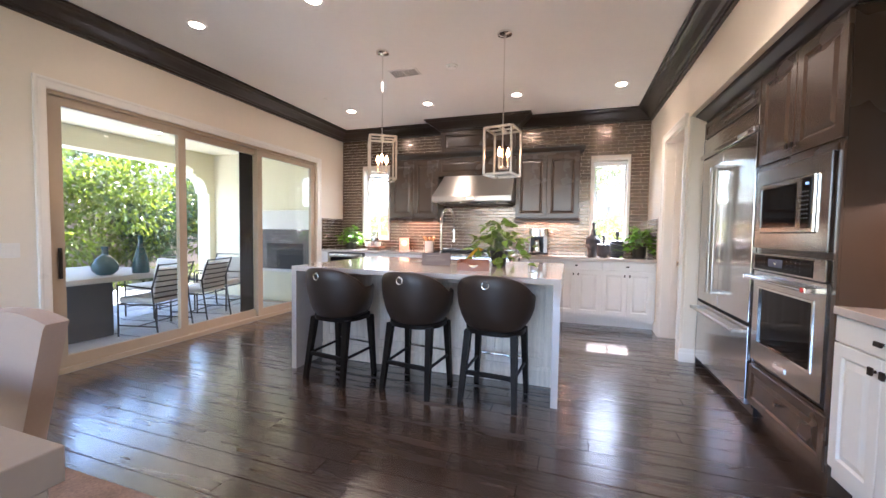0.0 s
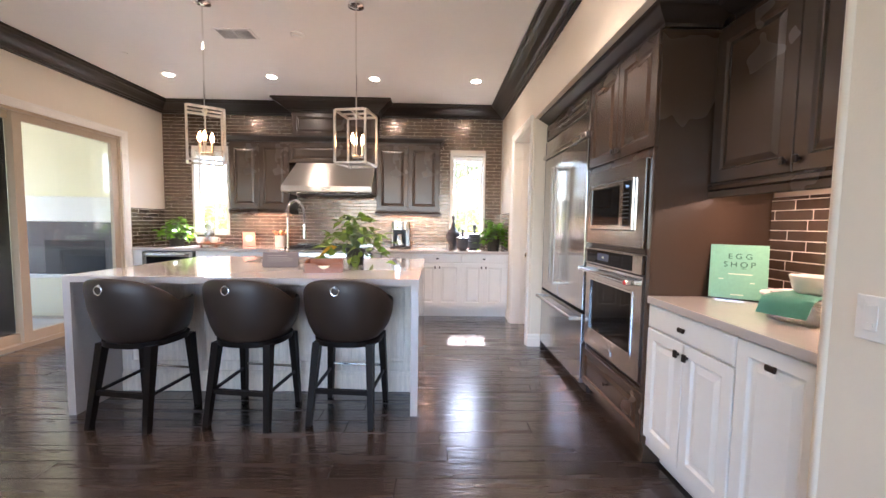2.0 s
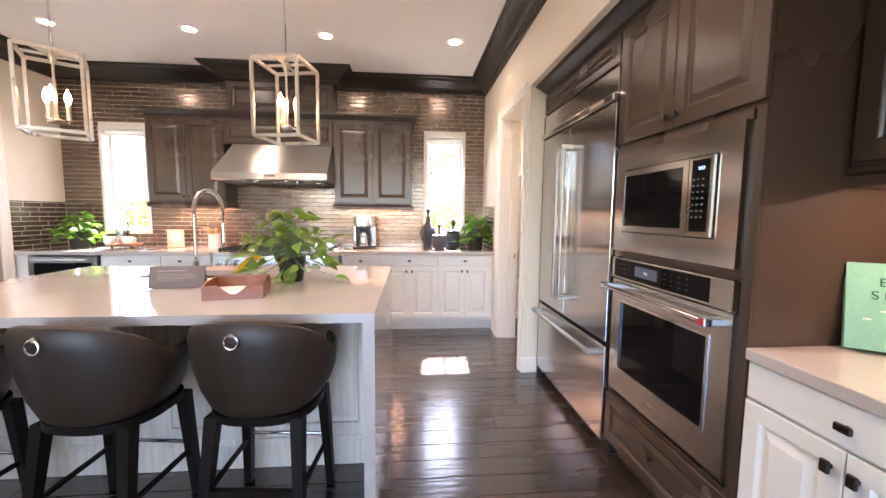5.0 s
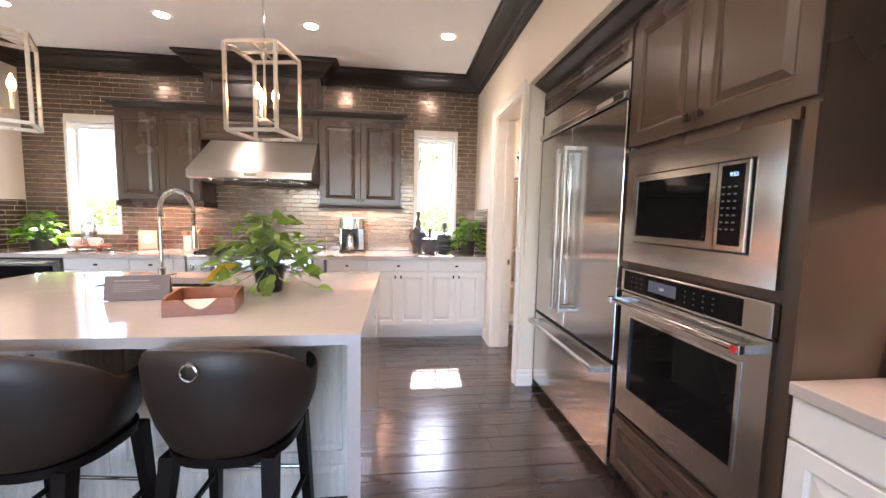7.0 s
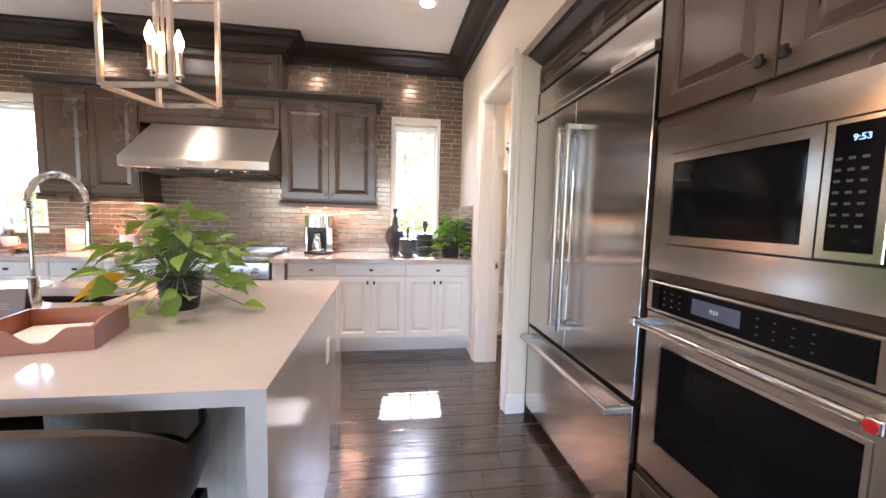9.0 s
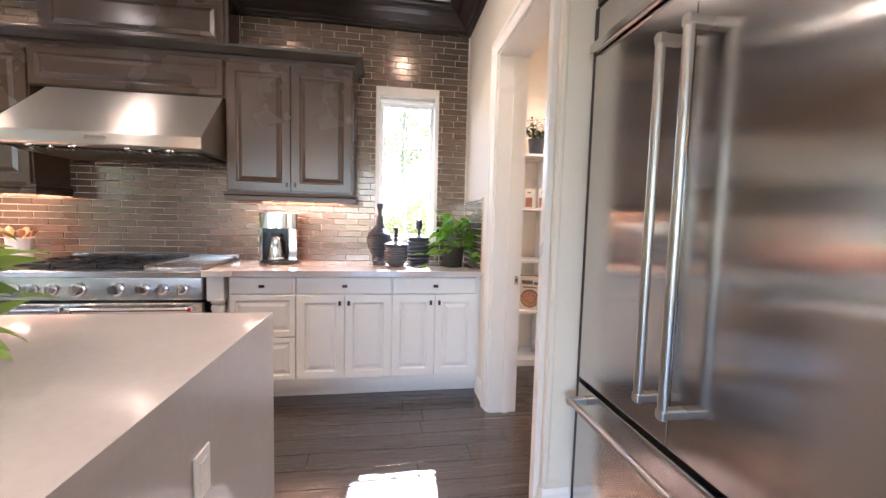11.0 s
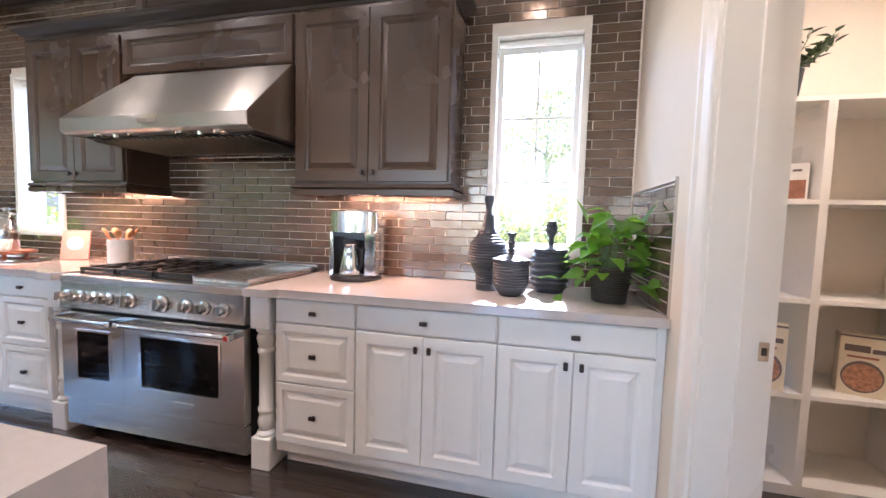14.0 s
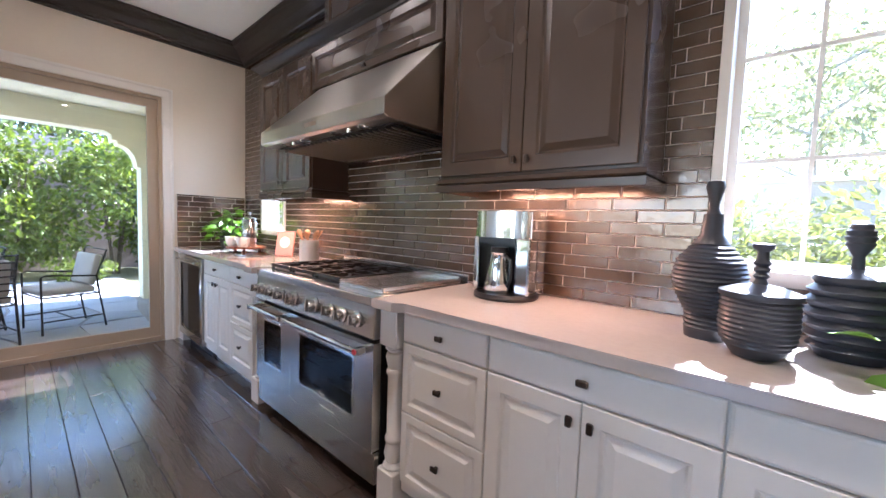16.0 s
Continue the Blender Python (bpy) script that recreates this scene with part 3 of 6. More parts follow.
def pendant(x, y, turn):
    p = thing("pendant_light", "open square lantern pendant in silver-leaf metal, candle bulbs lit", "pendant light", pose(x, y, 0, 0, 0, turn), "pendants over the island")
    part("canopy", lathe([(0, ZC), (0.065, ZC), (0.065, ZC - 0.018), (0.03, ZC - 0.03), (0, ZC - 0.03)], 28), M_CHROME, p, smooth=True)
    part("rod", tube([(0, 0, 2.235), (0, 0, 2.66)], 0.006, 8), M_CHROME, p)
    part("rod", tube([(0, 0, 2.66), (0, 0, ZC - 0.02)], 0.0065, 8), M_CHROME, p)
    part("hub", lathe([(0, 2.25), (0.018, 2.25), (0.018, 2.22), (0.012, 2.20), (0, 2.20)], 16), M_NICKEL, p, smooth=True)
    s, z0, z1, b = 0.13, 1.815, 2.235, 0.0085
    for sx in (-s, s):
        for sy in (-s, s):
            part("post", rbox(sx - b, sx + b, sy - b, sy + b, z0, z1, 0.002, 1), M_NICKEL, p)
    for z in (z0, z1):
        part("ring", boxes((-s + b, s - b, -s - b, -s + b, z - b, z + b), (-s + b, s - b, s - b, s + b, z - b, z + b), (-s - b, -s + b, -s + b, s - b, z - b, z + b), (s - b, s + b, -s + b, s - b, z - b, z + b)), M_NICKEL, p)
    part("cross_bar", boxes((-s + b, s - b, -0.006, 0.006, z1 - 0.006, z1 + 0.006)), M_NICKEL, p)
    part("cross_bar", boxes((-0.006, 0.006, -s + b, s - b, z1 - 0.005, z1 + 0.005)), M_NICKEL, p)
    part("stem", tube([(0, 0, 1.885), (0, 0, 2.235)], 0.006, 8), M_NICKEL, p)
    part("cluster_plate", lathe([(0, 1.87), (0.03, 1.872), (0.034, 1.885), (0.012, 1.90), (0, 1.90)], 20), M_NICKEL, p, smooth=True)
    for k in range(3):
        a = radians(120 * k + 20)
        cx, cy = 0.052 * math.cos(a), 0.052 * math.sin(a)
        part("arm", tube([(0.02 * math.cos(a), 0.02 * math.sin(a), 1.883), (cx, cy, 1.876), (cx, cy, 1.90)], 0.005, 6), M_NICKEL, p)
        c = part("candle", lathe([(0, 1.893), (0.016, 1.895), (0.011, 1.905), (0.011, 1.985), (0, 1.985)], 12), M_NICKEL, p, smooth=True, m=pose(cx, cy, 0))
        part("bulb", lathe([(0, 1.985), (0.008, 1.987), (0.0165, 2.012), (0.015, 2.03), (0.007, 2.055), (0.002, 2.068), (0, 2.07)], 12), M_BULB, c, "glowing candle bulb", smooth=True)
    return p


pendant(0.372, 4.155, -11)
pendant(-0.875, 4.155, 33)

# ---------------------------------------------------------------- cabinets
def base_cabinet(name, x0, x1, label, layout, m=None, depth=0.62, h=ZK - 0.041, material=M_WHITE, toe=0.0):
    """White base unit; its front plane is y = 0 in its own frame, x from x0 to x1. layout: rows of (kind, x, z, w, h, pulls)."""
    c = thing(name, label, "cabinet", m, "base cabinets")
    part("body", boxes((x0, x1, 0.001, depth, 0.105, h), (x0, x1, 0.105, depth, 0, 0.105)), material, c)
    part("plinth", sweep([(x0, 0.105, 0), (x1, 0.105, 0)], [(0, 0), (-0.018, 0), (-0.018, 0.085), (-0.008, 0.104), (0, 0.104)], (0, 0, 1)), material, c)
    for kind, x, z, w, hh, pulls in layout:
        d = at_front(c, "drawer" if kind != "door" else "door", slab_front(w, hh) if kind == "slab" else raised_door(w, hh, 0.055 if kind == "door" else 0.035), material, x, z)
        for px, pz, pw, ph in pulls:
            pull(d, px, pz, w=pw, h=ph)
    return c


def two_doors(x0, x1, z_top=0.905):
    w = (x1 - x0 - 0.009) / 2
    zb, zd = 0.165, 0.775
    dz = 0.60
    return [("slab", x0 + 0.003, zd + 0.008, x1 - x0 - 0.006, z_top - zd - 0.010, [((x1 - x0) / 2, 0.06, 0.036, 0.020)]),
            ("door", x0 + 0.003, zb, w, dz + 0.012, [(w - 0.03, dz - 0.045, 0.018, 0.034)]),
            ("door", x0 + 0.006 + w, zb, w, dz + 0.012, [(0.03, dz - 0.045, 0.018, 0.034)])]


def three_drawers(x0, x1, z_top=0.905):
    w = x1 - x0 - 0.006
    return [("slab", x0 + 0.003, 0.783, w, z_top - 0.785, [(w / 2, 0.06, 0.036, 0.020)]), ("drawer", x0 + 0.003, 0.481, w, 0.296, [(w / 2, 0.148, 0.036, 0.020)]),
            ("drawer", x0 + 0.003, 0.165, w, 0.310, [(w / 2, 0.155, 0.036, 0.020)])]


YF = 6.23  # plane of the cabinet bodies on the range wall
base_cabinet("base_cabinet", 0.300, 0.742, "white raised-panel cabinet with three drawers beside the range", three_drawers(0.305, 0.742), pose(0, YF, 0))
base_cabinet("base_cabinet", 0.742, 1.414, "white raised-panel cabinet with one drawer over two doors", two_doors(0.742, 1.414), pose(0, YF, 0))
base_cabinet("base_cabinet", 1.414, 2.078, "white raised-panel corner cabinet with one drawer over two doors", two_doors(1.414, 2.045), pose(0, YF, 0))
base_cabinet("base_cabinet", -1.66, -1.235, "white raised-panel cabinet with three drawers beside the range", three_drawers(-1.66, -1.24), pose(0, YF, 0))
base_cabinet("base_cabinet", -2.28, -1.66, "white raised-panel cabinet with one drawer over two doors", two_doors(-2.275, -1.66), pose(0, YF, 0))


def turned_post(x):
    p = thing("turned_post", "white turned wooden post beside the range", "post", pose(x, 6.25, 0), "posts beside the range")
    part("foot", rbox(-0.055, 0.055, -0.055, 0.055, 0, 0.17, 0.005, 1), M_WHITE, p)
    part("spindle", lathe([(0, 0.17), (0.044, 0.17), (0.050, 0.182), (0.044, 0.195), (0.034, 0.20), (0.040, 0.215), (0.046, 0.24), (0.040, 0.27), (0.036, 0.29), (0.043, 0.30), (0.043, 0.315),
                           (0.036, 0.325), (0.036, 0.60), (0.043, 0.61), (0.043, 0.625), (0.036, 0.635), (0.042, 0.66), (0.048, 0.685), (0.042, 0.705), (0.034, 0.71), (0.050, 0.725), (0.044, 0.74), (0, 0.74)], 24),
         M_WHITE, p, smooth=True)
    part("block", rbox(-0.055, 0.055, -0.055, 0.055, 0.74, ZK - 0.041, 0.005, 1), M_WHITE, p)
    part("filler", boxes((-0.05, 0.05, 0.056, 0.62, 0.0, ZK - 0.041)), M_WHITE, p)


turned_post(0.225)
turned_post(-1.172)


def worktop(name, outline, label):
    bm = bmesh.new()
    lo = [bm.verts.new((x, y, ZK - 0.04)) for x, y in outline]
    hi = [bm.verts.new((x, y, ZK)) for x, y in outline]
    n = len(outline)
    for i in range(n):
        bm.faces.new((lo[i], lo[(i + 1) % n], hi[(i + 1) % n], hi[i]))
    bm.faces.new(lo)
    bm.faces.new(hi)
    bmesh.ops.bevel(bm, geom=[e for e in bm.edges if abs(e.verts[0].co.z - e.verts[1].co.z) < 1e-6], offset=0.004, segments=2, affect="EDGES")
    return solid(name, bm, M_QUARTZ, label, "worktop", kind="")


worktop("worktop", [(0.163, 6.15), (0.295, 6.15), (0.335, 6.19), (2.078, 6.19), (2.078, 6.878), (0.163, 6.878)], "polished pale quartz worktop on white cabinets")
worktop("worktop", [(-1.110, 6.15), (-1.110, 6.878), (-3.143, 6.878), (-3.143, 6.19), (-1.28, 6.19), (-1.24, 6.15)], "polished pale quartz worktop on white cabinets")

# undercounter wine cooler at the left end
wc = thing("wine_cooler", "stainless undercounter cooler with a dark glass door", "wine cooler", pose(-3.0, YF, 0))
part("body", boxes((0, 0.70, 0.02, 0.6, 0.10, 0.90), (0.02, 0.68, 0.06, 0.6, 0, 0.10)), M_BLACKPLASTIC, wc)
wd = part("door", frame_plate((0.005, 0.695, 0.11, 0.895), (0.06, 0.64, 0.18, 0.825), -0.03, 0.015), M_STEEL, wc)
part("pane", boxes((0.06, 0.64, -0.02, -0.005, 0.18, 0.825)), M_BLACKGLASS, wd, "dark glass")
part("handle", tube([(0.08, -0.065, 0.86), (0.62, -0.065, 0.86)], 0.011, 10), M_STEEL, wd)
solid("filler_panel", boxes((XL + 0.001, -3.005, YF, YF + 0.6, 0, 0.91)), M_WHITE, "white cabinet filler panel at the wall", "panel")


# dark wall cabinets
def wall_cabinet(x0, x1, z0, z1, y_front, label, doors, m=None, depth=0.31, pull_low=True, rail=True):
    c = thing("wall_cabinet", label, "cabinet", m, "dark wall cabinets")
    part("body", boxes((x0, x1, y_front + 0.001, y_front + depth, z0, z1)), M_DARK, c)
    w = (x1 - x0 - 0.02 - 0.003 * (doors - 1)) / doors
    for i in range(doors):
        d = at_front(c, "door", raised_door(w, z1 - z0 - 0.075, 0.062), M_DARK, x0 + 0.01 + i * (w + 0.003), z0 + 0.045, y_front)
        px = (w - 0.03 if i == 0 else 0.03) if doors > 1 else w / 2
        pull(d, px, 0.05, w=0.020, h=0.032)
    if rail:
        part("light_rail", sweep([(x0, y_front + depth, z0), (x0, y_front, z0), (x1, y_front, z0), (x1, y_front + depth, z0)][::-1],
                                 [(0, 0.035), (0.018, 0.03), (0.022, 0.012), (0.012, 0.006), (0.02, 0), (0.018, -0.030), (0.004, -0.034), (-0.012, -0.034), (-0.012, 0.0)], (0, 0, 1)), M_DARK, c)
    return c


YU = 6.58
wall_cabinet(0.165, 1.10, 1.475, 2.49, YU, "espresso two-door wall cabinet on the tiled range wall", 2)
wall_cabinet(-1.975, -1.11, 1.475, 2.49, YU, "espresso two-door wall cabinet on the tiled range wall", 2)
hc = thing("hood_cabinet", "espresso lift-up cabinet over the range hood", "cabinet")
part("body", boxes((-1.109, 0.164, YU + 0.001, YB - 0.012, 2.195, 2.49)), M_DARK, hc)
hd = at_front(hc, "door", raised_door(1.255, 0.262, 0.045), M_DARK, -1.10, 2.205, YU)
pull(hd, 0.628, 0.02, w=0.034, h=0.02)
uc = thing("upper_cabinet", "espresso panelled box between hood cabinet and ceiling", "cabinet")
part("body", boxes((JX0, JX1, JY, YB - 0.012, 2.575, ZC - 0.002)), M_DARK, uc)
at_front(uc, "door", raised_door(JX1 - JX0 - 0.06, 0.33, 0.05), M_DARK, JX0 + 0.03, 2.60, JY)
CAB_CROWN = [(0, 0), (0.004, 0), (0.006, 0.02), (0.022, 0.03), (0.05, 0.055), (0.062, 0.062), (0.066, 0.08), (0, 0.08)]
solid("cabinet_crown", join(sweep([(1.10, YB - 0.012, 2.49), (1.10, YU, 2.49), (-1.975, YU, 2.49), (-1.975, YB - 0.012, 2.49)], CAB_CROWN, (0, 0, 1)),
                            boxes((-1.974, 1.099, YU + 0.002, YB - 0.012, 2.491, 2.569))), M_CROWN, "espresso crown along the top of the wall cabinets", "moulding", kind="structure")

for x0, x1 in ((0.25, 0.98), (-1.85, -1.25)):
    u = thing("under_cabinet_light", "slim warm light bar under the wall cabinet", "light bar", pose((x0 + x1) / 2, 6.64, 1.475), "light bars")
    part("housing", boxes((-(x1 - x0) / 2, (x1 - x0) / 2, -0.03, 0.03, -0.010, 0)), M_CEIL, u)
    part("diffuser", boxes((-(x1 - x0) / 2 + 0.01, (x1 - x0) / 2 - 0.01, -0.022, 0.022, -0.0135, -0.0105)), M_LEDSTRIP, u, "glowing strip")
    area_lamp("lamp", pose((x0 + x1) / 2, 6.64, 1.457), x1 - x0 - 0.02, 0.04, 1.0, (1.0, 0.50, 0.28))

# ---------------------------------------------------------------- range hood
hood = thing("range_hood", "wide brushed stainless canopy hood over the gas range", "range hood")
HX0, HX1 = -1.085, 0.158
bm = bmesh.new()
prof = [(YU - 0.02, 2.19), (6.20, 1.83), (6.20, 1.755), (6.225, 1.745), (YB - 0.013, 1.745), (YB - 0.013, 2.19)]
a = [bm.verts.new((HX0 + (0.09 if i in (0,) else 0.0), y, z)) for i, (y, z) in enumerate(prof)]
b = [bm.verts.new((HX1 - (0.005 if i in (0,) else 0.0), y, z)) for i, (y, z) in enumerate(prof)]
for i in range(6):
    bm.faces.new((a[i], a[(i + 1) % 6], b[(i + 1) % 6], b[i]))
bm.faces.new(a)
bm.faces.new(b)
bmesh.ops.bevel(bm, geom=bm.edges[:], offset=0.003, segments=1, affect="EDGES")
part("canopy", bm, M_STEEL_V, hood)
# black sheet paints the shade in the gaps between baffles
part("baffle_gap_shade", boxes((HX0 + 0.05, HX1 - 0.05, 6.30, 6.80, 1.738, 1.7449)), M_BLACKMETAL, hood)
for i in range(24):
    x = HX0 + 0.08 + i * (HX1 - HX0 - 0.16) / 23
    part("baffle", moved(boxes((-0.015, 0.015, -0.23, 0.23, -0.002, 0.002)), pose(x, 6.55, 1.728, 0, 28)), M_SATIN, hood)
part("grease_rail", tube([(HX0 + 0.06, 6.815, 1.715), (HX1 - 0.06, 6.815, 1.715)], 0.012, 10), M_STEEL, hood)
part("badge", boxes((-0.52, -0.40, 6.196, 6.2005, 1.785, 1.808)), M_CHROME, hood, "small blank metal badge")
for x in (-0.86, -0.62, -0.30, -0.06):
    part("hood_lamp", lathe([(0, 0), (0.035, 0), (0.035, -0.006), (0.028, -0.012), (0, -0.012)], 20), M_CHROME, hood, smooth=True, m=pose(x, 6.26, 1.7445))
for x in (-0.75, -0.18):
    part("hood_knob", lathe([(0, 0), (0.014, 0), (0.012, -0.018), (0, -0.018)], 14), M_CHROME, hood, smooth=True, m=pose(x, 6.255, 1.7445))

# ---------------------------------------------------------------- range
rg = thing("range", "stainless double-oven gas range with cast iron grates", "range", pose(-1.098, 6.20, 0))
RW = 1.25
# body coloured black to put shade into the door and panel seams
part("body", boxes((0.003, RW - 0.003, 0.03, 0.66, 0.06, 0.90)), M_BLACKPLASTIC, rg)
part("kick_panel", rbox(0.004, RW - 0.004, -0.005, 0.028, 0.06, 0.214, 0.004, 1), M_RANGE, rg)


def oven_door(parent, x0, x1, z0, z1, win, hx0, hx1, hz, cap=True, name="oven_door"):
    wx0, wx1, wz0, wz1 = win
    d = part(name, frame_plate((x0, x1, z0, z1), (wx0, wx1, wz0, wz1), -0.02, 0.025), M_RANGE, parent)
    part("pane", boxes((wx0, wx1, -0.014, 0.0, wz0, wz1)), M_BLACKGLASS, d, "black oven glass")
    part("pane_frame", sweep([(wx0, -0.02, wz0), (wx1, -0.02, wz0), (wx1, -0.02, wz1), (wx0, -0.02, wz1)], [(0, 0), (0, 0.004), (0.012, 0.004), (0.012, -0.01), (0.008, -0.01), (0.008, 0)], (0, -1, 0), True), M_CHROME, d)
    part("handle", tube([(hx0, -0.075, hz), (hx1, -0.075, hz)], 0.013, 14), M_CHROME, d, smooth=True)
    for hx in (hx0, hx1):
        part("bracket", rbox(hx - 0.016, hx + 0.016, -0.09, -0.015, hz - 0.016, hz + 0.016, 0.005, 2), M_CHROME, d)
    if cap:
        part("medallion", lathe([(0, 0), (0.013, 0), (0.013, 0.004), (0, 0.005)], 20), M_RED, d, "red enamel medallion", smooth=True, m=pose(hx1, -0.0905, hz, 90))
    return d


oven_door(rg, 0.004, 0.462, 0.226, 0.735, (0.115, 0.370, 0.345, 0.64), 0.03, 0.44, 0.705, False)
d2 = oven_door(rg, 0.468, RW - 0.004, 0.226, 0.735, (0.575, 1.105, 0.345, 0.65), 0.495, 1.20, 0.705)
part("badge", boxes((0.80, 0.93, -0.024, -0.0205, 0.275, 0.30)), M_CHROME, d2, "small blank metal badge")
part("control_panel", moved(rbox(0.0, RW, -0.03, 0.06, 0, 0.155, 0.008, 2), pose(0, 0, 0.752, -6)), M_RANGE, rg)
for i, kx in enumerate((0.06, 0.16, 0.26, 0.37, 0.52, 0.74, 0.90, 1.01, 1.13)):
    big = i in (4, 5)
    r = 0.034 if big else 0.026
    k = part("knob", lathe([(0, -0.002), (r + 0.010, -0.002), (r + 0.010, 0.006), (r, 0.008), (r, 0.03), (r * 0.85, 0.042), (0, 0.042)], 24), M_CHROME, rg, smooth=True, m=pose(kx, -0.028, 0.828, 84))
    part("grip", rbox(-0.006, 0.006, -r * 0.9, r * 0.9, 0.040, 0.053, 0.003, 1), M_CHROME, k)
part("cooktop", rbox(0.0, RW, -0.02, 0.655, 0.902, 0.945, 0.006, 2), M_RANGE, rg)
part("burner_pan", boxes((0.03, 0.84, 0.06, 0.62, 0.9455, 0.949)), M_BLACKMETAL, rg)
for gx in (0.03, 0.305, 0.58):
    gr = part("grate", boxes((gx, gx + 0.262, 0.065, 0.083, 0.962, 0.982), (gx, gx + 0.262, 0.598, 0.616, 0.962, 0.982), (gx, gx + 0.018, 0.083, 0.598, 0.962, 0.982),
                             (gx + 0.244, gx + 0.262, 0.083, 0.598, 0.962, 0.982), (gx + 0.018, gx + 0.244, 0.332, 0.348, 0.962, 0.982), (gx + 0.122, gx + 0.140, 0.083, 0.20, 0.964, 0.986),
                             (gx + 0.122, gx + 0.140, 0.26, 0.332, 0.964, 0.986), (gx + 0.122, gx + 0.140, 0.348, 0.43, 0.964, 0.986), (gx + 0.122, gx + 0.140, 0.50, 0.598, 0.964, 0.986),
                             (gx + 0.018, gx + 0.09, 0.20, 0.215, 0.964, 0.986), (gx + 0.172, gx + 0.244, 0.20, 0.215, 0.964, 0.986), (gx + 0.018, gx + 0.09, 0.465, 0.48, 0.964, 0.986),
                             (gx + 0.172, gx + 0.244, 0.465, 0.48, 0.964, 0.986), *[(gx + ax, gx + ax + 0.014, ay, ay + 0.014, 0.9492, 0.962) for ax in (0.002, 0.246) for ay in (0.067, 0.60)]), M_BLACKMETAL, rg)
    for by in (0.21, 0.47):
        part("burner", lathe([(0, 0.949), (0.05, 0.949), (0.046, 0.957), (0.034, 0.958), (0.032, 0.966), (0, 0.968)], 20), M_BLACKMETAL, rg, smooth=True, m=pose(gx + 0.131, by, 0))
part("griddle", rbox(0.86, 1.22, 0.05, 0.62, 0.946, 0.962, 0.004, 1), M_RANGE, rg)
part("griddle_rim", boxes((0.86, 0.872, 0.05, 0.62, 0.962, 0.978), (1.208, 1.22, 0.05, 0.62, 0.962, 0.978), (0.872, 1.208, 0.608, 0.62, 0.962, 0.985), (0.872, 1.208, 0.05, 0.062, 0.962, 0.968)), M_RANGE, rg)
part("backguard", rbox(0, RW, 0.648, 0.672, 0.90, 1.0, 0.004, 1), M_RANGE, rg)
for fx in (0.06, RW - 0.06):
    part("leg", lathe([(0, 0), (0.02, 0), (0.018, 0.062), (0, 0.062)], 12), M_BLACKMETAL, rg, m=pose(fx, 0.12, 0))

# ---------------------------------------------------------------- right side: refrigerator, ovens, tall cabinets (front faces -x)
XF = 2.232
fr = thing("refrigerator", "built-in stainless french-door refrigerator with a freezer drawer", "refrigerator", pose(XF, 4.988, 0) @ EAST)
FW = 1.160
part("body", boxes((0.030, FW, 0.012, 0.62, 0.06, 2.20)), M_BLACKPLASTIC, fr)
part("toe_grille", boxes((0.031, FW - 0.01, 0.03, 0.06, 0.0, 0.06)), M_BLACKPLASTIC, fr)
xs = 0.551
for x0, x1, hx, n in ((0.031, xs - 0.002, xs - 0.052, 0), (xs + 0.002, FW - 0.008, xs + 0.052, 1)):
    d = part("door", rbox(x0, x1, -0.028, 0.010, 0.665, 2.005, 0.004, 2), M_FRIDGE, fr)
    part("handle", tube([(hx, -0.092, 0.785), (hx, -0.092, 1.872)], 0.0135, 14), M_HANDLE, d, smooth=True)
    for hz in (0.80, 1.857):
        part("bracket", rbox(hx - 0.015, hx + 0.015, -0.105, -0.024, hz - 0.014, hz + 0.014, 0.005, 2), M_HANDLE, d)
dr = part("freezer_drawer", rbox(0.031, FW - 0.008, -0.028, 0.010, 0.075, 0.640, 0.004, 2), M_FRIDGE, fr)
part("handle", tube([(0.075, -0.092, 0.585), (FW - 0.075, -0.092, 0.585)], 0.0135, 14), M_HANDLE, dr, smooth=True)
for hx in (0.09, FW - 0.09):
    part("bracket", rbox(hx - 0.014, hx + 0.014, -0.105, -0.024, 0.570, 0.600, 0.005, 2), M_HANDLE, dr)
part("top_grille", rbox(0.031, FW - 0.008, -0.022, 0.010, 2.055, 2.195, 0.004, 2), M_FRIDGE, fr)
part("trim_bar", rbox(0.029, FW + 0.002, -0.055, 0.010, 2.010, 2.050, 0.006, 2), M_FRIDGE, fr)
part("badge", boxes((FW - 0.26, FW - 0.10, -0.058, -0.0553, 2.019, 2.040)), M_SATIN, fr, "blank metal badge")

fp = thing("refrigerator_cabinet", "espresso panelled cabinet over the refrigerator", "cabinet", pose(XF, 4.988, 0) @ EAST)
part("body", boxes((0, FW, 0.0, 0.6, 2.205, 2.372)), M_DARK, fp)
part("end_stile", boxes((0.0, 0.026, -0.020, 0.6, 0.0, 2.203)), M_CROWN, fp)
dd = at_front(fp, "door", raised_door(FW - 0.02, 0.15, 0.035), M_DARK, 0.01, 2.212)
pull(dd, (FW - 0.02) / 2, 0.018, w=0.034, h=0.018)

TY1, TY0 = 3.825, 2.955  # tall oven cabinet
TW = TY1 - TY0
MW_WIDE = 0.784           # width of microwave trim and wall oven
tc = thing("oven_cabinet", "tall espresso cabinet that houses microwave and wall oven", "cabinet", pose(XF, TY1, 0) @ EAST)
part("upper_box", boxes((0, TW - 0.03, 0.0, 0.655, 1.745, 2.372)), M_DARK, tc)
part("side_panel", boxes((0, 0.03, -0.001, 0.655, 0.40, 1.745)), M_DARK, tc)
part("side_panel", boxes((TW - 0.03, TW, -0.001, 0.655, 0.0, 2.372)), M_DARK, tc)
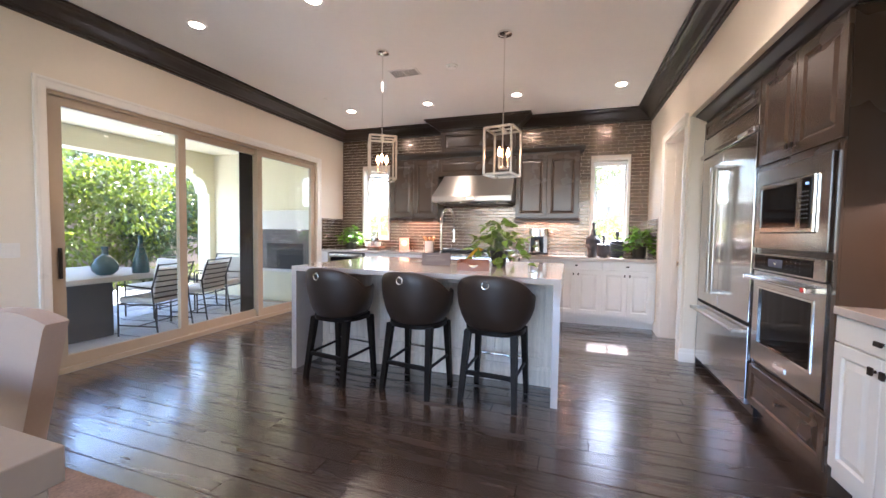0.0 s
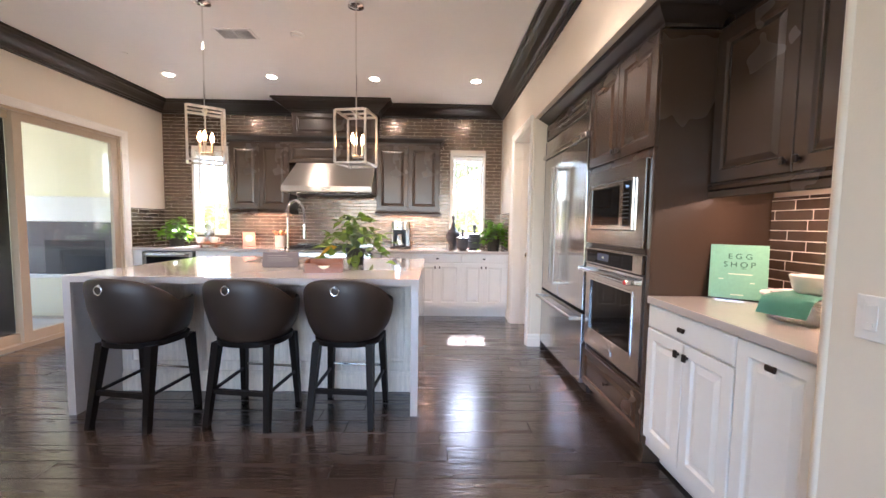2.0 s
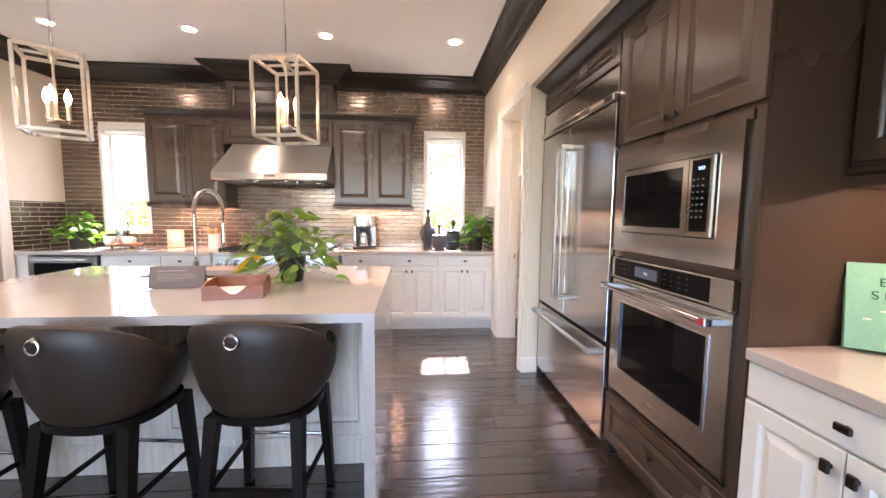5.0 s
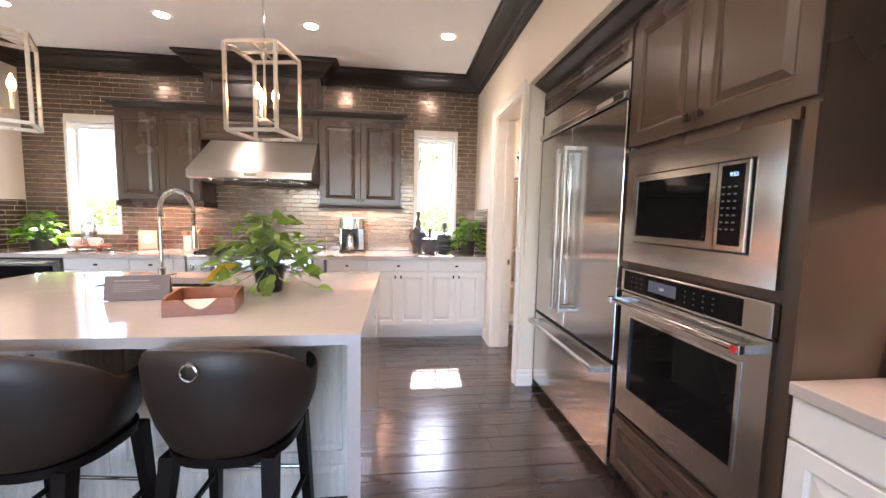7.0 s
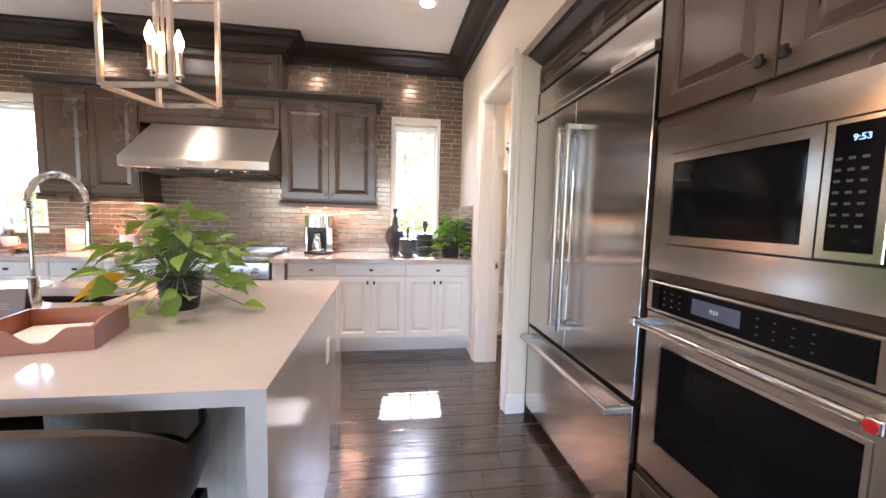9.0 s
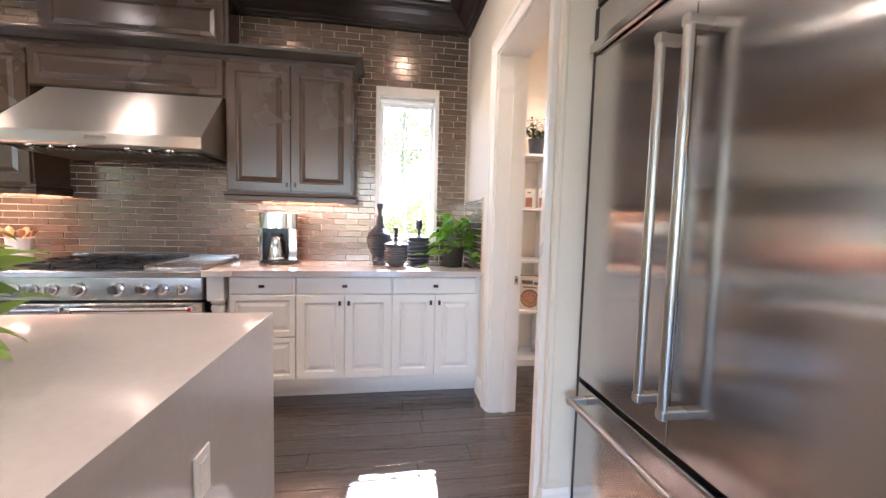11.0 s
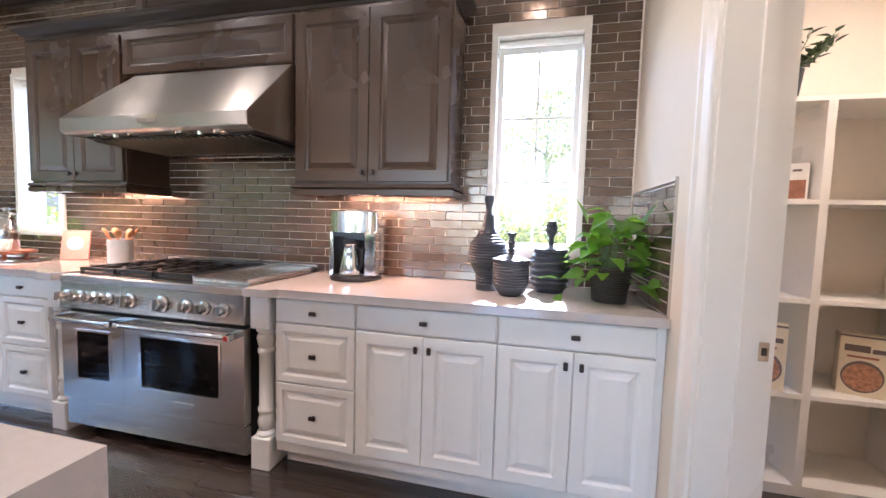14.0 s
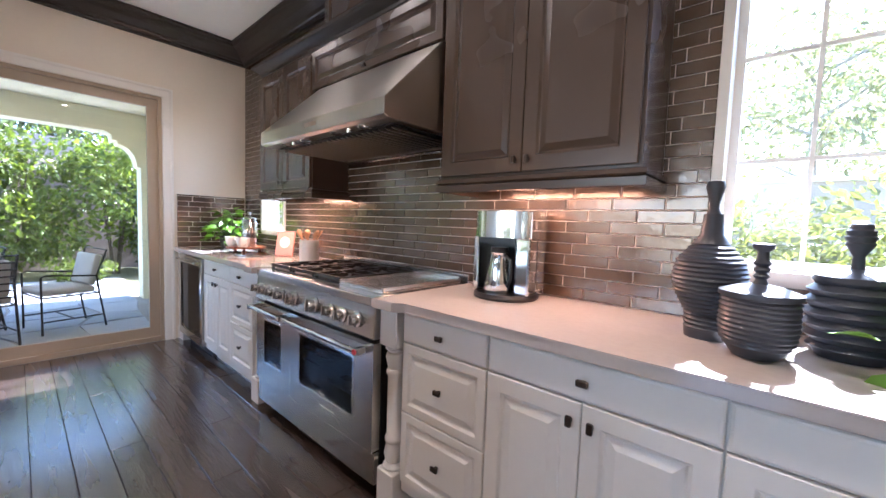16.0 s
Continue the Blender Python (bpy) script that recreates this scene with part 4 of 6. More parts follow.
part("divider", boxes((0.03, TW - 0.03, 0.0, 0.655, 1.168, 1.203)), M_DARK, tc)
part("lower_box", boxes((0, TW - 0.03, 0.0, 0.655, 0.10, 0.40)), M_DARK, tc)
part("toe_kick", boxes((0.0, TW - 0.03, 0.06, 0.655, 0.0, 0.10)), M_DARK, tc)
part("rail", boxes((0.002, TW - 0.047, -0.014, -0.002, 1.710, 1.7445)), M_DARK, tc)
part("end_stile", boxes((TW - 0.034, TW, -0.012, -0.002, 0.10, 1.745)), M_DARK, tc)
part("filler", boxes((0.03 + MW_WIDE, TW - 0.03, -0.001, 0.655, 0.40, 1.745)), M_DARK, tc)
dw = (TW - 0.012) / 2
for i in range(2):
    d = at_front(tc, "door", raised_door(dw, 0.60, 0.062), M_DARK, 0.003 + i * (dw + 0.004), 1.765)
    pull(d, dw - 0.03 if i == 0 else 0.03, 0.05, w=0.022, h=0.034)
d = at_front(tc, "drawer", raised_door(TW - 0.02, 0.275, 0.05), M_DARK, 0.01, 0.112)
pull(d, (TW - 0.02) / 2, 0.15, w=0.022, h=0.022)
solid("cabinet_crown", sweep([(XF, 4.985, 2.372), (XF, TY0 - 0.012, 2.372), (2.53, TY0 - 0.012, 2.372)][::-1],
                             [(0.0, 0), (0.006, 0.0), (0.008, 0.018), (0.030, 0.028), (0.085, 0.062), (0.10, 0.066), (0.105, 0.082), (0, 0.082)], (0, 0, 1)), M_CROWN,
      "espresso crown along the tall cabinets", "moulding", kind="structure")

mw = thing("microwave", "built-in stainless microwave in a wide trim frame", "microwave", pose(XF, TY1 - 0.03, 0) @ EAST)
MWW = MW_WIDE
z0, z1 = 1.206, 1.712
part("trim_frame", frame_plate((0, MWW, z0, z1), (0.076, MWW - 0.096, z0 + 0.096, z1 - 0.092), -0.03, 0.02), M_STEEL, mw)
part("gap", boxes((0.076, MWW - 0.096, -0.022, 0.4, z0 + 0.096, z1 - 0.092)), M_BLACKPLASTIC, mw)
a0, a1, b0, b1 = 0.083, MWW - 0.103, z0 + 0.103, z1 - 0.099
dsp = a0 + (a1 - a0) * 0.79
md = part("door", frame_plate((a0, dsp, b0, b1), (a0 + 0.022, dsp - 0.030, b0 + 0.028, b1 - 0.028), -0.045, -0.0225), M_STEEL, mw)
part("pane", boxes((a0 + 0.022, dsp - 0.030, -0.041, -0.0225, b0 + 0.028, b1 - 0.028)), M_BLACKGLASS, md, "black glass")
cp = part("control_panel", rbox(dsp + 0.002, a1, -0.045, -0.0225, b0, b1, 0.002, 1), M_STEEL, mw)
part("keypad", boxes((dsp + 0.022, a1 - 0.018, -0.0475, -0.0452, b0 + 0.02, b1 - 0.012)), M_BLACKGLASS, cp, "black glass keypad")
kw = a1 - 0.018 - dsp - 0.022
letters("9:53", 0.019, M_DISPLAY, cp, pose(dsp + 0.022 + kw * 0.58, -0.0482, b1 - 0.05, 90), "display")
for r in range(7):
    for q in range(3):
        kx, kz = dsp + 0.034 + q * (kw - 0.024) / 2.6, b1 - 0.085 - r * 0.024
        part("key", boxes((kx - 0.006, kx + 0.006, -0.0481, -0.0476, kz - 0.003, kz + 0.003)), M_KEY, cp)

ov = thing("wall_oven", "built-in stainless wall oven with a black glass door", "oven", pose(XF, TY1 - 0.03, 0) @ EAST)
part("body", boxes((0.01, MWW - 0.01, 0.0, 0.5, 0.41, 1.16)), M_BLACKPLASTIC, ov)
pn = part("control_panel", rbox(0, MWW, -0.03, -0.001, 1.054, 1.166, 0.004, 1), M_STEEL, ov)
part("touch_strip", boxes((0.030, MWW - 0.100, -0.0325, -0.0302, 1.066, 1.158)), M_BLACKGLASS, pn, "black touch strip")
part("display", boxes((0.215, 0.385, -0.0332, -0.0326, 1.090, 1.140)), mat("dim_display", (0.10, 0.12, 0.18), 0.2, vary=0.05), pn, "dim blue-grey display")
letters("9:53", 0.018, M_PALE, pn, pose(0.30, -0.0337, 1.108, 90), "display_digits")
for r in range(3):
    for q in range(3):
        part("key", boxes((0.09 + q * 0.035, 0.098 + q * 0.035, -0.0330, -0.0326, 1.088 + r * 0.022, 1.091 + r * 0.022)), M_KEY, pn)
for r in range(3):
    for q in range(4):
        part("key", boxes((0.43 + q * 0.045, 0.438 + q * 0.045, -0.0330, -0.0326, 1.088 + r * 0.022, 1.091 + r * 0.022)), M_KEY, pn)
od = oven_door(ov, 0, MWW, 0.435, 1.046, (0.072, MWW - 0.095, 0.56, 0.945), 0.0, MWW - 0.06, 1.005)
part("badge", boxes((MWW / 2 - 0.075, MWW / 2 + 0.055, -0.0245, -0.0205, 0.468, 0.497)), M_CHROME, od, "blank metal badge")

# side counter with dark wall cabinet
sc = base_cabinet("base_cabinet", 0.0, 0.955, "white raised-panel cabinet under the side counter",
                  [("slab", 0.003, 0.783, 0.60, 0.122, [(0.30, 0.06, 0.042, 0.022)]), ("door", 0.003, 0.165, 0.298, 0.612, [(0.268, 0.555, 0.024, 0.036)]),
                   ("door", 0.305, 0.165, 0.298, 0.612, [(0.03, 0.555, 0.024, 0.036)]), ("door", 0.612, 0.165, 0.335, 0.74, [(0.17, 0.68, 0.042, 0.022)])], pose(2.242, TY0 - 0.002, 0) @ EAST, depth=0.62)
solid("worktop", rbox(2.211, 2.862, 1.978, TY0 - 0.003, ZK - 0.04, ZK, 0.004, 2), M_QUARTZ, "polished pale quartz side counter on white cabinets", "worktop")
wall_cabinet(0.0, 0.955, 1.52, 2.372, 0.0, "espresso two-door wall cabinet over the side counter", 2, pose(2.535, TY0 - 0.002, 0) @ EAST, depth=0.335)
solid("cabinet_crown", sweep([(2.535, 1.98, 2.372), (2.535, TY0 - 0.10, 2.372)], [(0.0, 0), (0.006, 0.0), (0.008, 0.018), (0.030, 0.028), (0.085, 0.062), (0.10, 0.066), (0.105, 0.082), (-0.33, 0.082), (-0.33, 0)], (0, 0, 1)), M_CROWN,
      "espresso crown over the side wall cabinet", "moulding", kind="structure")
u = thing("under_cabinet_light", "slim warm light bar under the wall cabinet", "light bar", pose(2.61, 2.45, 1.52), "light bars")
part("housing", boxes((-0.03, 0.03, -0.4, 0.4, -0.010, 0)), M_CEIL, u)
part("diffuser", boxes((-0.022, 0.022, -0.39, 0.39, -0.0135, -0.0105)), M_LEDSTRIP, u, "glowing strip")
area_lamp("lamp", pose(2.61, 2.45, 1.502), 0.04, 0.78, 0.30, (1.0, 0.62, 0.42))

# ---------------------------------------------------------------- island
IX0, IX1, IY0, IY1 = -1.425, 0.935, 3.455, 5.0
isl = thing("island", "large kitchen island in whitewashed oak with a raised-panel front", "island")
part("body", boxes((IX0 + 0.052, IX1 - 0.052, 3.86, IY1 - 0.03, 0.0, ZK - 0.30), (IX0 + 0.052, IX1 - 0.052, 3.86, 4.36, ZK - 0.30, ZK - 0.042)), M_ISLAND, isl)
pw = (IX1 - IX0 - 0.104) / 4
for i in range(4):
    at_front(isl, "panel", ringed(pw - 0.004, 0.73, [(0, 0), (0, -0.018), (0.07, -0.018), (0.076, -0.008), (0.10, -0.006), (0.13, -0.012), (0.133, -0.012)]), M_ISLAND, IX0 + 0.054 + i * pw, 0.165, 3.86)
part("plinth", sweep([(IX0 + 0.052, 3.86, 0), (IX1 - 0.052, 3.86, 0)], [(0, 0), (-0.024, 0), (-0.024, 0.13), (-0.012, 0.158), (0, 0.16)], (0, 0, 1)), M_ISLAND, isl)
top = thing("worktop", "polished pale quartz island top with waterfall ends", "worktop")
SX0, SX1, SY0, SY1 = -0.72, -0.06, 4.42, 4.76
part("slab", join(boxes((IX0, IX1, IY0, SY0, ZK - 0.042, ZK), (IX0, IX1, SY1, IY1, ZK - 0.042, ZK), (IX0, SX0, SY0, SY1, ZK - 0.042, ZK), (SX1, IX1, SY0, SY1, ZK - 0.042, ZK))), M_QUARTZ, top)
part("waterfall_end", boxes((IX0, IX0 + 0.05, IY0, IY1, 0, ZK - 0.0422)), M_QUARTZ, top)
wf = part("waterfall_end", boxes((IX1 - 0.05, IX1, IY0, IY1, 0, ZK - 0.0422)), M_QUARTZ, top)
outlet = thing("outlet", "white double wall outlet on the island end", "outlet", pose(IX1, 4.41, 0.70, 0, 0, 90))
part("plate", rbox(-0.038, 0.038, -0.006, 0, -0.06, 0.06, 0.002, 1), M_CERAMIC, outlet)
for z in (-0.022, 0.022):
    part("socket", rbox(-0.018, 0.018, -0.0085, -0.006, z - 0.015, z + 0.015, 0.001, 1), M_CERAMIC, outlet)
sink = thing("sink", "undermount stainless sink in the island", "sink", pose(0, 0, 0))
part("basin", boxes((SX0 - 0.012, SX0 - 0.002, SY0 - 0.01, SY1 + 0.01, ZK - 0.25, ZK - 0.043), (SX1 + 0.002, SX1 + 0.012, SY0 - 0.01, SY1 + 0.01, ZK - 0.25, ZK - 0.043), (SX0 - 0.002, SX1 + 0.002, SY0 - 0.012, SY0 - 0.002, ZK - 0.25, ZK - 0.043),
                    (SX0 - 0.002, SX1 + 0.002, SY1 + 0.002, SY1 + 0.012, ZK - 0.25, ZK - 0.043), (SX0 - 0.012, SX1 + 0.012, SY0 - 0.012, SY1 + 0.012, ZK - 0.262, ZK - 0.25)), M_STEEL, sink)
part("drain", lathe([(0, ZK - 0.25), (0.045, ZK - 0.25), (0.045, ZK - 0.247), (0.02, ZK - 0.249), (0, ZK - 0.249)], 20), M_CHROME, sink, m=pose((SX0 + SX1) / 2, (SY0 + SY1) / 2, 0))

# spring faucet
fc = thing("kitchen_faucet", "tall chrome spring-neck kitchen faucet on the island", "faucet", pose(-0.295, 4.382, ZK))
part("base", lathe([(0, 0), (0.03, 0), (0.03, 0.008), (0.021, 0.014), (0.019, 0.12), (0.014, 0.125), (0, 0.125)], 20), M_CHROME, fc, smooth=True)
part("riser", tube([(0, 0, 0.12), (0, 0, 0.42)], 0.010, 12), M_CHROME, fc, smooth=True)
AX, AY = 0.075, 0.215  # how far the arch reaches over the sink
arc = [(0, 0, 0.40)] + [(AX * (1 - math.cos(a)) / 2, AY * (1 - math.cos(a)) / 2, 0.45 + 0.125 * math.sin(a)) for a in np.linspace(0, math.pi, 17)] + [(AX, AY, 0.36)]
part("hose", tube(arc, 0.007, 10), M_BLACKPLASTIC, fc, smooth=True)
fine = []
for i in range(len(arc) - 1):
    for k in range(6):
        fine.append(Vector(arc[i]).lerp(Vector(arc[i + 1]), k / 6))
coil = []
for i in range(len(fine) * 4):
    s = i / 4
    p = fine[int(s)].lerp(fine[min(int(s) + 1, len(fine) - 1)], s % 1)
    d = (fine[min(int(s) + 1, len(fine) - 1)] - fine[max(int(s) - 1, 0)]).normalized()
    flat = Vector((-AY, AX, 0)).normalized()
    u1 = (flat - d * d.dot(flat)).normalized()
    u2 = d.cross(u1)
    a = i * 1.05
    coil.append(p + (u1 * math.cos(a) + u2 * math.sin(a)) * 0.0125)
part("spring", tube(coil, 0.0022, 5), M_CHROME, fc, smooth=True)
part("spray_head", tube([(AX, AY, 0.36), (AX, AY, 0.22)], 0.013, 14, 0.017), M_CHROME, fc, smooth=True)
part("holder_arm", tube([(0, 0, 0.34), (AX, AY, 0.34)], 0.006, 8), M_CHROME, fc)
part("lever", tube([(0.018, 0, 0.07), (0.075, 0, 0.085)], 0.006, 8), M_CHROME, fc)

# ---------------------------------------------------------------- bar stools
def bar_stool():
    s = thing("bar_stool", "espresso leather barrel-back bar stool with a steel ring on its back", "bar stool", None, "bar stools at the island")
    # barrel back: a rounded section carried round the rear of the seat, high behind and falling to the arms
    bm = bmesh.new()
    rows = []
    N = 60

    def belly(q):
        return 0.046 * math.sin(min(1.0, max(0.0, q) / 0.55) * math.pi / 2)
    for i in range(N + 1):
        u = -1 + 2 * i / N
        ang = u * radians(128)
        c = math.cos(ang)
        fall = min(1.0, abs(u) / 0.66) ** 2.4
        zt = 0.968 - 0.155 * fall
        zb = 0.552 + 0.03 * fall
        sec = []
        for k, (q, out) in enumerate([(0.0, 0.0), (0.06, 0.018), (0.25, 0.030), (0.55, 0.047), (0.80, 0.060), (0.94, 0.062), (1.0, 0.048), (1.012, 0.030), (1.0, 0.012), (0.94, 0.0), (0.78, -0.002), (0.50, -0.010), (0.2, -0.022), (0.0, -0.03)]):
            rx, ry = 0.226 + belly(q) + out * 0.5, 0.180 + belly(q) * 0.7 + out
            x = rx * math.sin(ang)
            y = -ry * c if c > 0 else -0.30 * c * 0.9
            sec.append(bm.verts.new((x, y - 0.02, zb + (zt - zb) * q)))
        rows.append(sec)
    for a, b in zip(rows, rows[1:]):
        for k in range(len(a)):
            bm.faces.new((a[k], a[(k + 1) % len(a)], b[(k + 1) % len(b)], b[k]))
    bm.faces.new(rows[0])
    bm.faces.new(rows[-1])
    part("backrest", bm, M_LEATHER, s, smooth=True)
    out = [(0.228 * math.copysign(abs(math.sin(a)) ** 0.75, math.sin(a)), -0.02 - 0.188 * math.cos(a) if math.cos(a) > 0 else -0.02 + 0.24 * abs(math.cos(a)) ** 0.6) for a in np.linspace(0, 2 * math.pi, 40, endpoint=False)]

    def puck(z_list):
        b2 = bmesh.new()
        rr = [[b2.verts.new((x * k, (y + 0.0) * k, z)) for x, y in out] for k, z in z_list]
        for p, q in zip(rr, rr[1:]):
            for i in range(40):
                b2.faces.new((p[i], p[(i + 1) % 40], q[(i + 1) % 40], q[i]))
        b2.faces.new(rr[0])
        b2.faces.new(rr[-1])
        return b2
    part("seat", puck([(0.90, 0.556), (0.985, 0.60), (0.985, 0.675), (0.95, 0.697), (0.75, 0.708), (0.3, 0.711)]), M_LEATHER, s, smooth=True)
    part("seat_frame", puck([(0.90, 0.515), (0.98, 0.520), (0.99, 0.555), (0.9, 0.5555)]), M_BLACKWOOD, s, smooth=True)

    def leg(x0, y0, x1, y1, w0, w1):
        b2 = bmesh.new()
        a = [b2.verts.new((x0 + i * w0, y0 + j * w0, 0.535)) for i, j in ((-1, -1), (1, -1), (1, 1), (-1, 1))]
        b = [b2.verts.new((x1 + i * w1, y1 + j * w1, 0.0)) for i, j in ((-1, -1), (1, -1), (1, 1), (-1, 1))]
        for i in range(4):
            b2.faces.new((a[i], a[(i + 1) % 4], b[(i + 1) % 4], b[i]))
        b2.faces.new(a)
        b2.faces.new(b)
        return b2
    for sx in (-1, 1):
        part("leg", leg(sx * 0.178, -0.140, sx * 0.207, -0.222, 0.026, 0.018), M_BLACKWOOD, s)
        part("leg", leg(sx * 0.188, 0.155, sx * 0.212, 0.185, 0.025, 0.018), M_BLACKWOOD, s)
        part("stretcher", tube([(sx * 0.192, -0.185, 0.22), (sx * 0.200, 0.172, 0.24)], 0.012, 4), M_BLACKWOOD, s)
    part("stretcher", boxes((-0.186, 0.186, -0.199, -0.176, 0.205, 0.237)), M_BLACKWOOD, s)
    part("foot_rail", tube([(-0.195, 0.168, 0.275), (0.195, 0.168, 0.275)], 0.009, 10), M_CHROME, s, "polished steel foot rail", smooth=True)
    yr = -0.297
    part("pull_ring", tube([(0.026 * math.sin(a), yr - 0.006, 0.905 + 0.026 * math.cos(a)) for a in np.linspace(0, 2 * math.pi, 28)], 0.004, 8), M_CHROME, s, "round polished steel pull ring", smooth=True)
    part("ring_mount", lathe([(0, -0.004), (0.011, -0.004), (0.009, 0.012), (0, 0.012)], 14), M_CHROME, s, smooth=True, m=pose(0, yr + 0.008, 0.931, 90))
    return s


stool = bar_stool()
stool.matrix_basis = pose(0.457, 3.535, 0, 0, 0, -5)
copy_thing(stool, pose(-0.19, 3.515, 0, 0, 0, -7))
copy_thing(stool, pose(-0.905, 3.48, 0, 0, 0, -9))


# ---------------------------------------------------------------- plants
def leaf_into(bm, base, way, length, width, droop=0.35, roll=0.0, segs=5):
    """A pointed heart-shaped leaf folded along its rib, bending down towards its tip."""
    base, way = Vector(base), Vector(way).normalized()
    side = way.cross(Vector((0, 0, 1)))
    side = side.normalized() if side.length > 1e-3 else Vector((1, 0, 0))
    side = (Matrix.Rotation(roll, 3, way) @ side).normalized()
    up = side.cross(way).normalized()
    shape = (0.10, 0.86, 1.0, 0.72, 0.36, 0.0)
    prev = None
    p, d = base.copy(), way.copy()
    for i in range(segs + 1):
        w = shape[min(i, 5)] * width / 2
        if w > 0:
            row = [bm.verts.new(p - side * w + up * w * 0.28), bm.verts.new(p), bm.verts.new(p + side * w + up * w * 0.28)]
        else:
            row = [bm.verts.new(p)]
        if prev:
            if len(row) == 3:
                bm.faces.new((prev[0], prev[1], row[1], row[0]))
                bm.faces.new((prev[1], prev[2], row[2], row[1]))
            else:
                bm.faces.new((prev[0], prev[1], row[0]))
                bm.faces.new((prev[1], prev[2], row[0]))
        prev = row
        p = p + d * (length / segs)
        d = (d - Vector((0, 0, 1)) * droop / segs - up * 0.02).normalized()


def pothos(rnd, n, spread, height, leaf_len, z0, stems_list, low=0.1, fwd=None):
    bm = bmesh.new()
    for i in range(n):
        a = rnd.uniform(0, 2 * math.pi) if fwd is None else fwd + rnd.gauss(0, 1.0)
        k = rnd.random() ** 0.7
        r = spread * k * rnd.uniform(0.7, 1.0)
        z = z0 + height * (1 - k * k * 0.75) * rnd.uniform(0.35, 1.0) - low * k * rnd.random()
        tip = Vector((r * math.cos(a), r * math.sin(a), z))
        stems_list.append([(0.02 * math.cos(a), 0.02 * math.sin(a), z0 - 0.01), (r * 0.45 * math.cos(a), r * 0.45 * math.sin(a), z0 + (z - z0) * 0.75 + 0.03), tuple(tip)])
        way = Vector((math.cos(a + rnd.gauss(0, 0.5)), math.sin(a + rnd.gauss(0, 0.5)), rnd.uniform(-0.35, 0.55)))
        L = leaf_len * rnd.uniform(0.65, 1.15)
        leaf_into(bm, tip, way, L, L * rnd.uniform(0.52, 0.66), rnd.uniform(0.3, 1.0), rnd.gauss(0, 0.5))
    return bm


def stem_mesh(stems, r=0.0018):
    return join(*[tube(s, r, 4) for s in stems])


def wicker_pot(parent, r0, r1, h):
    part("pot", lathe([(0, 0), (r0, 0), (r1 - 0.004, h), (r1 - 0.014, h), (r0 - 0.012, 0.012), (0, 0.012)], 28), M_WICKER, parent, smooth=True)
    n = max(6, int(h / 0.011))
    for i in range(n):
        z = 0.006 + (h - 0.010) * i / (n - 1)
        r = r0 + (r1 - r0) * z / h
        pts = [((r + 0.002 * math.sin(14 * a + math.pi * (i % 2))) * math.cos(a), (r + 0.002 * math.sin(14 * a + math.pi * (i % 2))) * math.sin(a), z) for a in np.linspace(0, 2 * math.pi, 57)]
        part("weave", tube(pts, 0.0046, 4), M_WICKER, parent)
    part("soil", lathe([(0, h - 0.02), (r1 - 0.016, h - 0.02), (r1 - 0.016, h - 0.03), (0, h - 0.03)], 20), M_UNDER, parent)


def potted(label, m, seed, n, spread, height, leaf_len, pot, material, low=0.1, extra=None):
    rnd = random.Random(seed)
    p = thing("potted_plant", label, "plant", m)
    wicker_pot(p, *pot)
    stems = []
    bm = pothos(rnd, n, spread, height, leaf_len, pot[2], stems, low)
    if extra:
        for base, way, L, dr in extra:
            leaf_into(bm, base, way, L, L * 0.55, dr)
    part("foliage", bm, material, p, smooth=True)
    tagged(part("stem", stem_mesh(stems), M_STEM, p), kind="stuff")
    return p


ip = potted("trailing pothos in a dark woven basket on the island", pose(0.335, 4.29, ZK), 5, 135, 0.34, 0.32, 0.112, (0.062, 0.085, 0.155), M_PLANT, 0.20,
            [((0.02, -0.10, 0.10), (0.1, -0.5, -1), 0.15, 0.2), ((-0.20, -0.08, 0.16), (-0.8, -0.5, 0.1), 0.16, 0.3), ((0.22, 0.0, 0.10), (1, -0.1, 0.1), 0.12, 0.4)])
yb = bmesh.new()
leaf_into(yb, (-0.13, -0.13, 0.17), (-0.8, -0.45, -0.35), 0.19, 0.075, 0.4, 0.9)
part("yellow_leaf", yb, M_YELLOW, ip, "one yellowed leaf", smooth=True)
potted("bright leafy pothos in a dark wicker basket by the window", pose(1.905, 6.49, ZK), 11, 84, 0.170, 0.30, 0.125, (0.072, 0.092, 0.165), M_PLANT2, 0.16,
       [((-0.22, -0.05, 0.03), (-0.3, -0.3, -0.6), 0.10, 0.3), ((-0.24, -0.04, 0.10), (-0.8, 0.1, 0.1), 0.09, 0.3), ((0.10, -0.08, 0.33), (0.4, 0.0, 1), 0.15, 0.1), ((-0.12, -0.06, 0.36), (-0.4, 0, 1), 0.14, 0.2)])
potted("bushy green pothos in a dark basket by the window", pose(-2.78, 6.60, ZK), 23, 150, 0.25, 0.29, 0.10, (0.08, 0.10, 0.13), M_PLANT2, 0.14)

